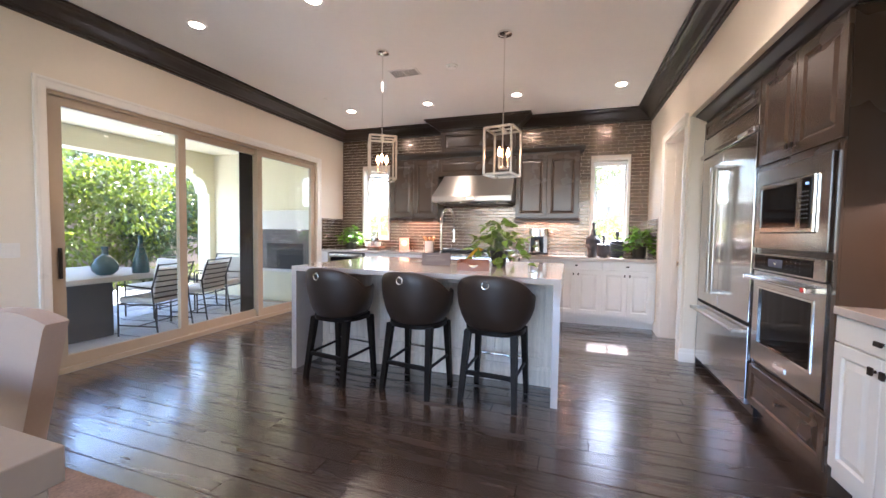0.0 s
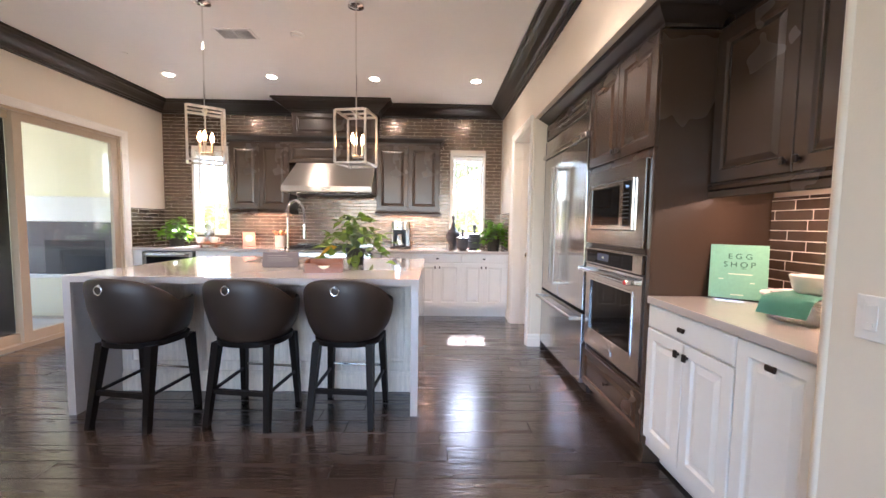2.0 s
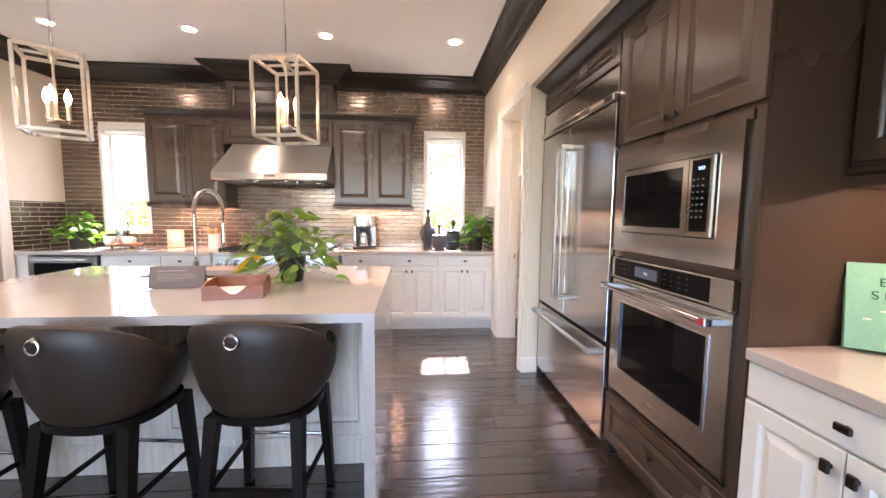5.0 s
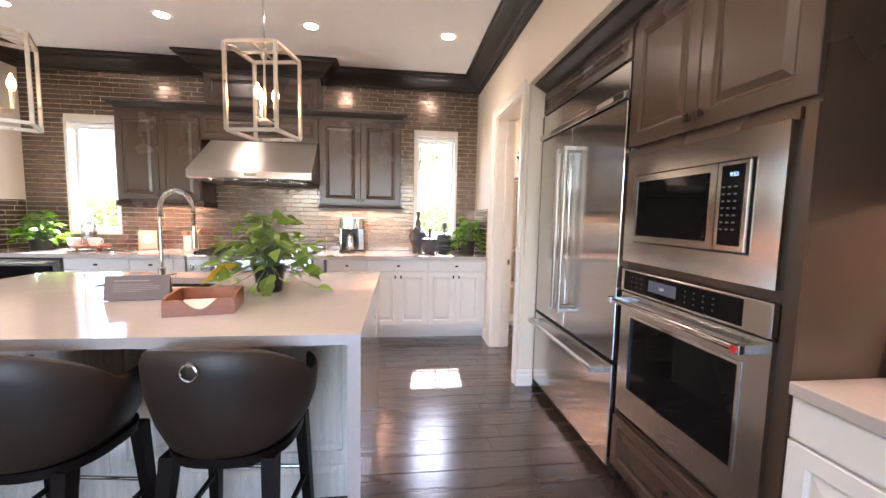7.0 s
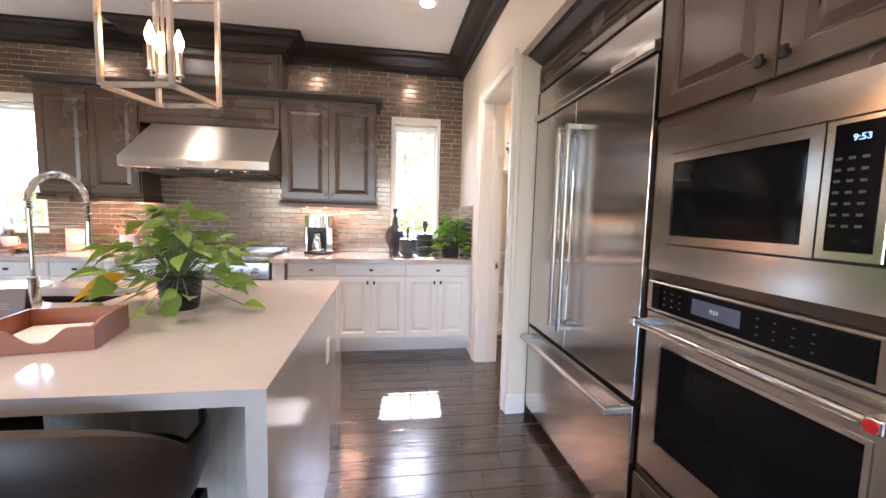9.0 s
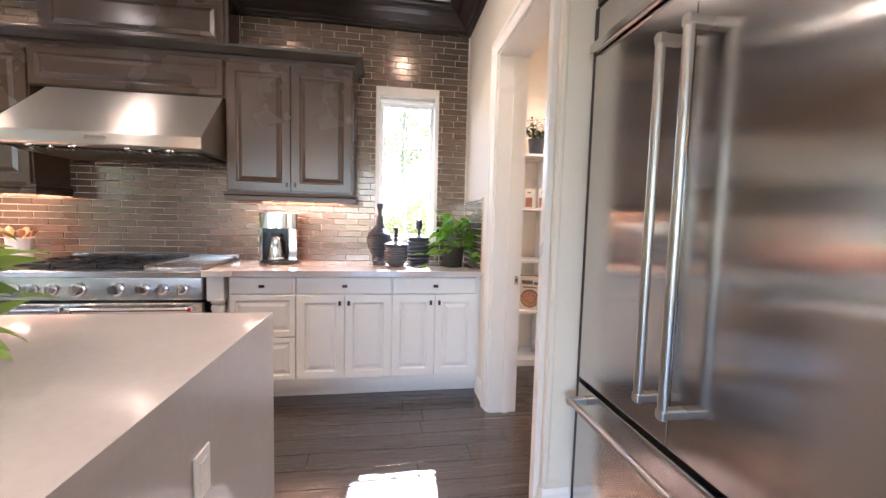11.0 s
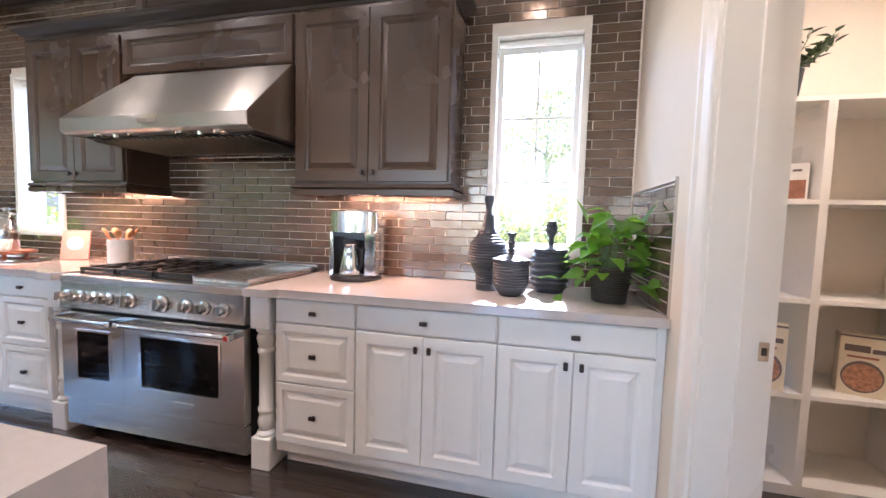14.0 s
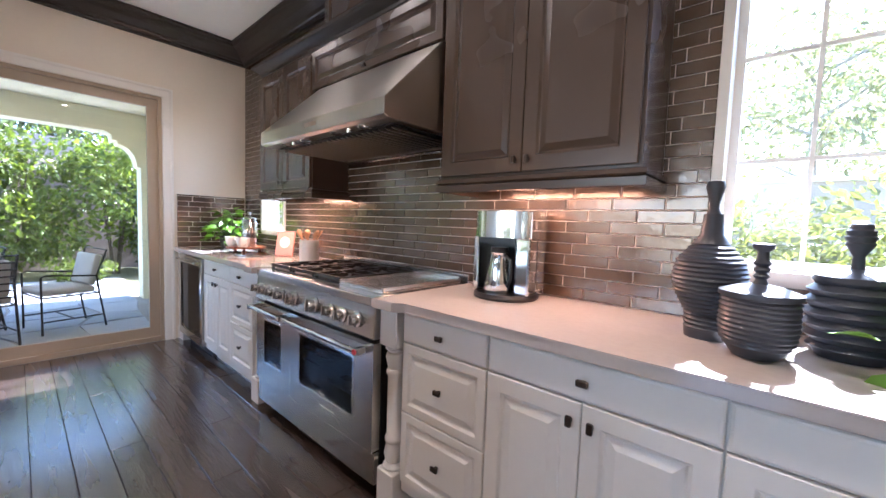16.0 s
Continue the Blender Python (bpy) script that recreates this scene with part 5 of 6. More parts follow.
# ---------------------------------------------------------------- things on the island
hb = thing("menu_sign", "taupe folded card sign with pale print", "sign", pose(-0.235, 4.06, ZK, 0, 0, 10))
cd = part("card", moved(rbox(-0.14, 0.14, -0.003, 0.003, 0, 0.125, 0.001, 1), pose(0, 0, 0.0015, -14)), M_TAUPE, hb)
part("back_card", moved(rbox(-0.14, 0.14, -0.002, 0.002, 0, 0.122, 0.001, 1), pose(0, 0.062, 0.0015, 14)), M_TAUPE, hb)
for i, (w, z) in enumerate(((0.15, 0.098), (0.17, 0.080), (0.20, 0.071), (0.19, 0.062), (0.20, 0.053), (0.12, 0.044))):
    h = 0.0022 if i == 0 else 0.0009
    part("print_line", moved(boxes((-0.10, -0.10 + w, -0.0036, -0.0031, z - h, z + h)), pose(0, 0, 0.0015, -14)), M_FAINT, hb)

tr = thing("wooden_tray", "cherry wood letter tray with a scooped front", "tray", pose(0.08, 3.715, ZK, 0, 0, 12))
tw, td, th = 0.275, 0.245, 0.085
part("tray_base", boxes((0, tw, 0, td, 0.001, 0.010)), M_WOODTRAY, tr)
for x0 in (0, tw - 0.010):
    bm = bmesh.new()
    pts = [(0.0, 0.0102), (td, 0.0102), (td, th), (0.06, th), (0.0, th - 0.012)]
    a = [bm.verts.new((x0, y, z)) for y, z in pts]
    b = [bm.verts.new((x0 + 0.010, y, z)) for y, z in pts]
    for i in range(5):
        bm.faces.new((a[i], a[(i + 1) % 5], b[(i + 1) % 5], b[i]))
    bm.faces.new(a)
    bm.faces.new(b)
    part("tray_side", bm, M_WOODTRAY, tr)
part("tray_back", boxes((0.0102, tw - 0.0102, td - 0.010, td, 0.0102, th)), M_WOODTRAY, tr)
bm = bmesh.new()
cols = []
for k in range(33):
    x = 0.0102 + (tw - 0.0204) * k / 32
    q = abs(x / tw - 0.5) / 0.25
    z = th - 0.012 - (0.046 * (0.5 + 0.5 * math.cos(math.pi * q)) ** 0.6 if q < 1 else 0.0)
    cols.append([bm.verts.new(c) for c in ((x, 0, 0.0102), (x, 0, z), (x, 0.010, z), (x, 0.010, 0.0102))])
for a, b in zip(cols, cols[1:]):
    for k in range(4):
        bm.faces.new((a[k], a[(k + 1) % 4], b[(k + 1) % 4], b[k]))
bm.faces.new(cols[0])
bm.faces.new(cols[-1])
part("tray_front", bm, M_WOODTRAY, tr)
solid("paper_stack", boxes((0.02, tw - 0.02, 0.02, td - 0.02, 0.0105, 0.030)), M_PAPER, "stack of white paper in the wooden tray", "paper", pose(0.08, 3.715, ZK, 0, 0, 12))

# ---------------------------------------------------------------- things on the range-wall worktops
cm = thing("coffee_maker", "stainless and black coffee maker with a steel carafe", "coffee maker", pose(0.515, 6.69, ZK, 0, 0, 8))
part("base", lathe([(0, 0), (0.150, 0), (0.154, 0.012), (0.145, 0.026), (0, 0.026)], 32), M_BLACKPLASTIC, cm, smooth=True, m=pose(0, -0.02, 0))
part("tower", rbox(-0.140, 0.140, 0.0, 0.12, 0.024, 0.40, 0.02, 3), M_CHROME, cm)
bm = bmesh.new()
bow = [(0.140 * math.sin(k * math.pi / 24), -0.075 - 0.045 * math.cos(k * math.pi / 24)) for k in range(-12, 13)]
ends = [[bm.verts.new((x, y, z)) for x, y in [(-0.140, 0.002)] + bow + [(0.140, 0.002)]] for z in (0.28, 0.40)]
for k in range(len(ends[0])):
    bm.faces.new((ends[0][k - 1], ends[0][k], ends[1][k], ends[1][k - 1]))
bm.faces.new(ends[0])
bm.faces.new(ends[1])
bmesh.ops.recalc_face_normals(bm, faces=bm.faces[:])
part("head", bm, M_CHROME, cm, "bowed polished steel front")
part("side_post", rbox(0.070, 0.139, -0.10, 0.002, 0.024, 0.285, 0.010, 2), M_CHROME, cm)
part("niche", boxes((-0.115, 0.069, -0.095, 0.003, 0.255, 0.279), (-0.115, 0.069, -0.004, -0.001, 0.026, 0.255)), M_BLACKPLASTIC, cm, "black brewing niche")
part("side_post", rbox(-0.139, -0.112, -0.10, 0.002, 0.024, 0.285, 0.008, 2), M_CHROME, cm)
cf = part("carafe", lathe([(0, 0.028), (0.066, 0.028), (0.070, 0.045), (0.048, 0.16), (0.042, 0.20), (0.047, 0.212), (0, 0.215)], 28), M_CHROME, cm, smooth=True, m=pose(-0.018, -0.065, 0))
part("carafe_lid", lathe([(0, 0.2155), (0.045, 0.2155), (0.04, 0.235), (0, 0.238)], 20), M_BLACKPLASTIC, cf, smooth=True)
part("carafe_handle", tube([(0.04, -0.02, 0.195), (0.075, -0.045, 0.18), (0.08, -0.05, 0.10), (0.058, -0.03, 0.06)], 0.008, 8), M_BLACKPLASTIC, cf, smooth=True)


def ribbed(name, label, category, m, body, z0, z1, ribs, amp, lid=None, seg=44, material=M_NAVY):
    """A turned vessel whose body is ribbed between z0 and z1."""
    def rad(z):
        for (ra, za), (rb, zb) in zip(body, body[1:]):
            if za <= z <= zb:
                return ra + (rb - ra) * (z - za) / max(1e-6, zb - za)
        return body[-1][0]
    prof = [(0, 0)]
    zs = sorted(set([round(z, 5) for _, z in body] + [round(z0 + (z1 - z0) * i / (ribs * 4), 5) for i in range(ribs * 4 + 1)]))
    for z in zs:
        r = rad(z)
        if z0 <= z <= z1:
            r += amp * math.sin(2 * math.pi * ribs * (z - z0) / (z1 - z0))
        prof.append((r, z))
    prof.append((0, zs[-1]))
    t = thing(name, label, category, m)
    part("body", lathe(prof, seg), material, t, smooth=True)
    if lid:
        part("lid", lathe(lid, seg), material, t, smooth=True)
    return t


ribbed("ribbed_bottle", "tall dark ribbed ceramic bottle with a bulb stopper", "bottle", pose(1.313, 6.60, ZK),
       [(0.056, 0.0), (0.058, 0.02), (0.060, 0.08), (0.095, 0.15), (0.104, 0.195), (0.092, 0.25), (0.055, 0.295), (0.032, 0.33), (0.027, 0.38), (0.026, 0.395)], 0.03, 0.30, 19, 0.0028,
       [(0, 0.395), (0.020, 0.395), (0.014, 0.41), (0.013, 0.425), (0.019, 0.455), (0.026, 0.48), (0.022, 0.497), (0, 0.503)])
ribbed("ribbed_jar", "dark ribbed ceramic jar with a flat lid and turned knob", "jar", pose(1.444, 6.475, ZK),
       [(0.048, 0.0), (0.060, 0.012), (0.084, 0.05), (0.089, 0.09), (0.087, 0.168)], 0.03, 0.165, 10, 0.0026,
       [(0, 0.168), (0.093, 0.168), (0.093, 0.180), (0.055, 0.194), (0.018, 0.202), (0.012, 0.215), (0.019, 0.223), (0.012, 0.232), (0.020, 0.24), (0.013, 0.25), (0.021, 0.258), (0.014, 0.268), (0.013, 0.29), (0.024, 0.30), (0.026, 0.31), (0, 0.314)])
ribbed("ribbed_jar", "stacked-ring dark ceramic jar with a beehive finial", "jar", pose(1.640, 6.66, ZK),
       [(0.068, 0.0), (0.085, 0.03), (0.098, 0.09), (0.098, 0.16), (0.086, 0.215)], 0.02, 0.212, 6, 0.0075,
       [(0, 0.215), (0.09, 0.215), (0.085, 0.228), (0.03, 0.242), (0.014, 0.25), (0.012, 0.285), (0.02, 0.30), (0.031, 0.32), (0.027, 0.324), (0.033, 0.338), (0.028, 0.342), (0.030, 0.355), (0.024, 0.36), (0.022, 0.372), (0.010, 0.382), (0, 0.384)])

ck = thing("utensil_crock", "white stoneware crock on the worktop", "crock", pose(-1.29, 6.66, ZK))
part("body", lathe([(0, 0), (0.070, 0), (0.074, 0.008), (0.074, 0.17), (0.067, 0.17), (0.067, 0.02), (0, 0.018)], 32), M_CERAMIC, ck, smooth=True)
rnd = random.Random(3)
for i in range(7):
    a = i * 0.9
    sp = thing("wooden_spoon", "beech wooden kitchen utensil standing in the crock", "utensil", pose(-1.29, 6.66, ZK), "wooden utensils")
    tip = Vector((0.062 * math.cos(a) * 1.5, 0.062 * math.sin(a) * 1.2, 0.205 + 0.02 * rnd.random()))
    foot = Vector((-0.03 * math.cos(a), -0.03 * math.sin(a), 0.025))
    part("handle", tube([foot, tip], 0.006, 6), M_SPOON, sp)
    b2 = lathe([(0, -0.03), (0.014, -0.022), (0.023, 0.005), (0.018, 0.03), (0, 0.04)], 12)
    moved(b2, Matrix.Translation(tip) @ (tip - foot).to_track_quat("Z", "Y").to_matrix().to_4x4() @ Matrix.Diagonal((1, 0.35, 1, 1)))
    part("bowl", b2, M_SPOON, sp, smooth=True)

bk = thing("cookbook", "pink and white cookbook leaning on a stand", "book", pose(-1.76, 6.68, ZK, 0, 0, 30))
part("cover", moved(rbox(-0.085, 0.085, -0.009, 0.009, 0.0, 0.215, 0.002, 1), pose(0, 0, 0.003, -12)), M_PINK, bk)
part("cover_print", moved(lathe([(0, 0), (0.05, 0), (0.05, 0.001), (0, 0.001)], 28), pose(0, 0, 0.003, -12) @ pose(0, -0.0105, 0.12, 90)), M_PAPER, bk)

ts = thing("tray_stand", "low red-brown footed serving tray", "tray", pose(-2.26, 6.56, ZK))
part("board", lathe([(0, 0.04), (0.165, 0.04), (0.17, 0.046), (0.17, 0.058), (0.162, 0.058), (0.158, 0.052), (0, 0.052)], 40), M_WOODTRAY, ts, smooth=True)
for k in range(3):
    a = radians(120 * k + 90)
    part("foot", lathe([(0, 0), (0.012, 0), (0.016, 0.02), (0.01, 0.04), (0, 0.04)], 12), M_WOODTRAY, ts, smooth=True, m=pose(0.12 * math.cos(a), 0.12 * math.sin(a), 0))
gj = thing("glass_jar", "lidded apothecary glass jar of cookies on the tray", "jar", pose(-2.30, 6.60, ZK + 0.0522))
part("body", lathe([(0, 0), (0.062, 0), (0.068, 0.01), (0.068, 0.23), (0.058, 0.245), (0.058, 0.25), (0.054, 0.25), (0.054, 0.243), (0.064, 0.225), (0.064, 0.014), (0, 0.012)], 28), M_JARGLASS, gj, smooth=True)
part("lid", lathe([(0, 0.252), (0.064, 0.252), (0.060, 0.27), (0.03, 0.285), (0.012, 0.292), (0.02, 0.308), (0.012, 0.325), (0, 0.328)], 24), M_JARGLASS, gj, smooth=True)
part("cookies", lathe([(0, 0.015), (0.061, 0.015), (0.062, 0.07), (0.058, 0.08), (0, 0.082)], 22), M_ROSE, gj, "pink wafers")
part("cookies", lathe([(0, 0.083), (0.058, 0.083), (0.061, 0.13), (0.05, 0.15), (0, 0.152)], 22), M_COOKIES, gj, "dark cookies")
for cx, cy in ((-2.18, 6.50), (-2.36, 6.47)):
    cup = thing("cup", "small white stoneware cup on the tray", "cup", pose(cx, cy, ZK + 0.0522) @ Matrix.Diagonal((1.35, 1.35, 1.5, 1)), "cups on the tray")
    part("bowl", lathe([(0, 0), (0.026, 0), (0.038, 0.02), (0.043, 0.06), (0.040, 0.06), (0.034, 0.022), (0, 0.008)], 24), M_CERAMIC, cup, smooth=True)
    part("handle", tube([(0.04, 0, 0.05), (0.062, 0, 0.045), (0.06, 0, 0.022), (0.036, 0, 0.018)], 0.004, 6), M_CERAMIC, cup)
solid("steel_platter", lathe([(0, 0.002), (0.12, 0.002), (0.15, 0.008), (0.15, 0.011), (0.12, 0.006), (0, 0.006)], 36), M_CHROME, "shallow polished steel platter on the worktop", "platter", pose(-1.97, 6.50, ZK), smooth=True)

# ---------------------------------------------------------------- things on the side counter
eb = thing("cookbook", "mint green cookbook standing on a clear easel", "book", pose(2.622, 2.845, ZK + 0.008, 0, 0, -37))
bm_m = pose(0, 0, 0.0, -10)
part("cover", moved(rbox(-0.122, 0.122, -0.010, -0.007, 0, 0.283, 0.001, 1), bm_m), M_MINT, eb)
part("pages", moved(boxes((-0.118, 0.118, -0.0068, 0.0068, 0.003, 0.280)), bm_m), M_PAPER, eb)
part("back_cover", moved(rbox(-0.122, 0.122, 0.007, 0.010, 0, 0.283, 0.001, 1), bm_m), M_MINT, eb)
letters("EGG", 0.040, M_INK, eb, bm_m @ pose(0.006, -0.0108, 0.208, 90) @ Matrix.Diagonal((1.05, 1, 1, 1)), spacing=1.5)
letters("SHOP", 0.040, M_INK, eb, bm_m @ pose(0.004, -0.0108, 0.165, 90) @ Matrix.Diagonal((1.05, 1, 1, 1)), spacing=1.45)
part("rule", moved(boxes((0.012, 0.034, -0.0112, -0.0102, 0.156, 0.159)), bm_m), M_INK, eb)
for w, z, x in ((0.10, 0.128, 0.01), (0.02, 0.10, -0.07), (0.02, 0.085, 0.06), (0.055, 0.02, 0.0)):
    part("print_line", moved(boxes((x - w / 2, x + w / 2, -0.0110, -0.0102, z - 0.003, z + 0.003)), bm_m), M_PALE, eb)
part("easel", join(boxes((-0.09, 0.09, -0.035, 0.03, -0.008, -0.004)), tube([(-0.05, 0.015, -0.004), (-0.05, 0.062, 0.12), (0.05, 0.062, 0.12), (0.05, 0.015, -0.004)], 0.003, 6)), M_JARGLASS, eb, "clear easel")

st = thing("cake_stand", "white plate on a clear drum stand on the side counter", "cake stand", pose(2.60, 2.42, ZK))
part("plate", lathe([(0, 0.085), (0.155, 0.085), (0.175, 0.098), (0.175, 0.104), (0.15, 0.094), (0, 0.094)], 40), M_CERAMIC, st, smooth=True)
part("drum", lathe([(0, 0), (0.150, 0), (0.150, 0.0848), (0.146, 0.0848), (0.146, 0.004), (0, 0.004)], 40), M_JARGLASS, st, "clear drum under the plate", smooth=True)
solid("plate", lathe([(0, 0.094), (0.10, 0.094), (0.14, 0.106), (0.14, 0.111), (0.10, 0.100), (0, 0.100)], 36), M_CERAMIC, "white dinner plate on the cake stand", "plate", pose(2.60, 2.42, ZK), smooth=True)
solid("bowl", lathe([(0, 0.101), (0.045, 0.101), (0.07, 0.125), (0.085, 0.185), (0.080, 0.185), (0.063, 0.128), (0.04, 0.110), (0, 0.110)], 32), M_CERAMIC, "white stoneware bowl on the plate", "bowl", pose(2.60, 2.42, ZK), smooth=True)
bm = bmesh.new()
way = [(0.06, 0.1125), (-0.02, 0.1140), (-0.10, 0.1145), (-0.16, 0.1125), (-0.186, 0.104), (-0.194, 0.085), (-0.201, 0.06), (-0.210, 0.036)]
rows = []
for k, (x, z) in enumerate(way):
    row = []
    for j in range(9):
        v = (-0.085 + 0.17 * j / 8) * (1.0 - 0.05 * k / 7) + 0.004 * k
        wv = 0.004 * math.sin(j * 1.7 + k) * (k / 7)
        row.append(bm.verts.new((x + wv - (0.004 if k > 4 else 0), v, z + (0.002 * math.sin(j * 2.1) if k < 5 else 0))))
    rows.append(row)
for a, b in zip(rows, rows[1:]):
    for j in range(8):
        bm.faces.new((a[j], a[j + 1], b[j + 1], b[j]))
bmesh.ops.solidify(bm, geom=bm.faces[:], thickness=0.004)
solid("kitchen_towel", bm, M_TOWEL, "sea-green folded linen towel draped over the stand", "towel", pose(2.60, 2.42, ZK, 0, 0, 25), smooth=True)


def switch_plate(m, gangs, label):
    s = thing("switch_plate", label, "switch", m)
    w = 0.046 * gangs + 0.026
    part("plate", rbox(-w / 2, w / 2, -0.006, 0, -0.058, 0.058, 0.002, 1), M_CERAMIC, s)
    for g in range(gangs):
        x = (g - (gangs - 1) / 2) * 0.046
        part("rocker", rbox(x - 0.016, x + 0.016, -0.0085, -0.006, -0.033, 0.033, 0.001, 1), M_CERAMIC, s)
        part("slider", boxes((x - 0.008, x + 0.008, -0.0105, -0.0086, -0.022, -0.012)), M_CERAMIC, s)


switch_plate(pose(XN, 1.80, 1.105, 0, 0, -90), 3, "white three-gang dimmer switch plate on the cream wall")
switch_plate(pose(XL, 2.33, 1.09, 0, 0, 90), 2, "white two-gang switch plate beside the sliding door")
switch_plate(pose(XR - 0.010, 6.77, 1.27, 0, 0, -90), 1, "white outlet plate on the tiled side wall")

# ---------------------------------------------------------------- dining end
rug = solid("rug", rbox(-3.0, -0.45, -1.0, 1.835, 0.0, 0.012, 0.004, 1), M_RUG, "mottled brown wool rug under the dining table", "rug")
dt = thing("dining_table", "cream lacquered dining table with thick slab legs", "table")
part("tabletop", rbox(-2.55, -0.165, 0.10, 1.18, 0.66, 0.75, 0.004, 2), M_DINING, dt)
for x0 in (-2.52, -0.25):
    part("leg", rbox(x0, x0 + 0.08, 0.13, 1.15, 0.0122, 0.66, 0.004, 1), M_DINING, dt)


def dining_chair(m):
    c = thing("dining_chair", "cream upholstered dining chair at the table", "chair", m, "dining chairs")
    bm = bmesh.new()
    rows = []
    for i in range(13):
        q = i / 12
        z = 0.40 + 0.535 * q
        yy = 0.09 * q
        sec = []
        for j in range(25):
            u = -1 + 2 * j / 24
            curve = 0.012 * u * u
            sec.append((0.265 * u * (1 - 0.04 * (1 - q)), yy - curve, z - (0.025 * u * u if i == 12 else 0)))
        rows.append(sec)
    front = [[bm.verts.new(p) for p in r] for r in rows]
    back = [[bm.verts.new((p[0], p[1] + 0.075, p[2] + (0.004 if k == 12 else 0))) for p in r] for k, r in enumerate(rows)]
    for g in (front, back):
        for a, b in zip(g, g[1:]):
            for j in range(24):
                bm.faces.new((a[j], a[j + 1], b[j + 1], b[j]))
    for a, b in ((front[0], back[0]), (front[-1], back[-1])):
        for j in range(24):
            bm.faces.new((a[j], a[j + 1], b[j + 1], b[j]))
    for j in (0, 24):
        for i in range(12):
            bm.faces.new((front[i][j], front[i + 1][j], back[i + 1][j], back[i][j]))
    bmesh.ops.bevel(bm, geom=[e for e in bm.edges if len(e.link_faces) == 2 and e.calc_face_angle() > 1.0], offset=0.02, segments=3, affect="EDGES")
    part("backrest", bm, M_LINEN, c, smooth=True)
    part("seat", rbox(-0.25, 0.25, -0.52, -0.005, 0.36, 0.47, 0.03, 3), M_LINEN, c, smooth=True)
    for x in (-0.21, 0.21):
        for y in (-0.46, 0.02):
            part("leg", tube([(x, y, 0.37), (x * 1.05, y, 0.0122)], 0.02, 8, 0.014), M_BLACKWOOD, c)
    return c


dining_chair(pose(-1.14, 1.40, 0, 0, 0, 0))

# ---------------------------------------------------------------- pantry
sh = thing("pantry_shelves", "white built-in pantry shelving along the far wall", "shelving", None, "", "")
PX0, PX1, PY0, PY1 = 2.29, 3.74, 6.72, 7.085
for z in (0.06, 0.518, 0.985, 1.458, 1.935):
    part("shelf", boxes((PX0, PX1, PY0, PY1, z - 0.022, z)), M_TRIM, sh)
for x in (2.86, 3.40):
    for za, zb in ((0.0602, 0.4958), (0.5182, 0.9628), (0.9852, 1.4358), (1.4582, 1.9128)):
        part("divider", boxes((x - 0.018, x + 0.018, PY0, PY1, za, zb)), M_TRIM, sh)
part("shelf_plinth", boxes((PX0, PX1, PY0 + 0.01, PY0 + 0.03, 0, 0.037)), M_TRIM, sh)


def packet(m, w, d, h, bands, label):
    b = thing("food_box", label, "box", m, "food boxes in the pantry")
    part("carton", rbox(-w / 2, w / 2, -d / 2, d / 2, 0, h, 0.001, 1), M_CEREAL if len(bands) > 2 else M_PAPER, b)
    for x0, x1, z0, z1, mt in bands:
        part("print", boxes((x0 * w - w / 2, x1 * w - w / 2, -d / 2 - 0.0012, -d / 2 - 0.0002, z0 * h, z1 * h)), mt, b)
    return b


def printed_bowl(b, w, d, h):
    """A round bowl of cereal printed on the lower front of a carton."""
    for name, rx, rz, zc, mt, lift in (("bowl_print", 0.44, 0.26, 0.32, M_TAUPE, 0.0012), ("cereal_print", 0.40, 0.22, 0.31, M_OATS, 0.0022)):
        bm = bmesh.new()
        ring = [(rx * w * math.cos(k * math.tau / 24), zc * h + rz * h * math.sin(k * math.tau / 24)) for k in range(24)]
        front = [bm.verts.new((x, -d / 2 - lift, max(z, 0.012 * h))) for x, z in ring]
        back = [bm.verts.new((x, -d / 2 - 0.0002, max(z, 0.012 * h))) for x, z in ring]
        bm.faces.new(front)
        for k in range(24):
            bm.faces.new((front[k - 1], back[k - 1], back[k], front[k]))
        part(name, bm, mt, b)


cereal = [(0.10, 0.62, 0.72, 0.83, M_TAUPE), (0.66, 0.92, 0.72, 0.79, M_TAUPE), (0.16, 0.80, 0.62, 0.655, M_REDPRINT), (0.0, 1.0, 0.955, 0.985, M_TAUPE)]
oats = [(0.1, 0.9, 0.05, 0.55, M_REDPRINT), (0.3, 0.7, 0.78, 0.84, M_TAUPE)]
printed_bowl(packet(pose(2.70, 6.80, 0.5182, 0, 0, -25), 0.19, 0.06, 0.33, cereal, "cream cereal box with a printed bowl on the pantry shelf"), 0.19, 0.06, 0.33)
printed_bowl(packet(pose(3.13, 6.82, 0.5182, 0, 0, -20), 0.17, 0.07, 0.30, cereal, "large cream cereal box on the pantry shelf"), 0.17, 0.07, 0.30)
packet(pose(2.66, 6.80, 1.4582, 0, 0, -35), 0.075, 0.06, 0.17, oats, "small white and red oat box on the pantry shelf")
packet(pose(2.80, 6.82, 1.4582, 0, 0, -30), 0.085, 0.06, 0.18, oats, "small white and red oat box on the pantry shelf")
vp = thing("potted_plant", "small green sprig plant in a dark cup on the top shelf", "plant", pose(2.715, 6.84, 1.935))
part("pot", lathe([(0, 0), (0.06, 0), (0.078, 0.15), (0.070, 0.15), (0.055, 0.012), (0, 0.012)], 24), M_NAVY, vp, smooth=True)
rnd = random.Random(9)
bm, stems = bmesh.new(), []
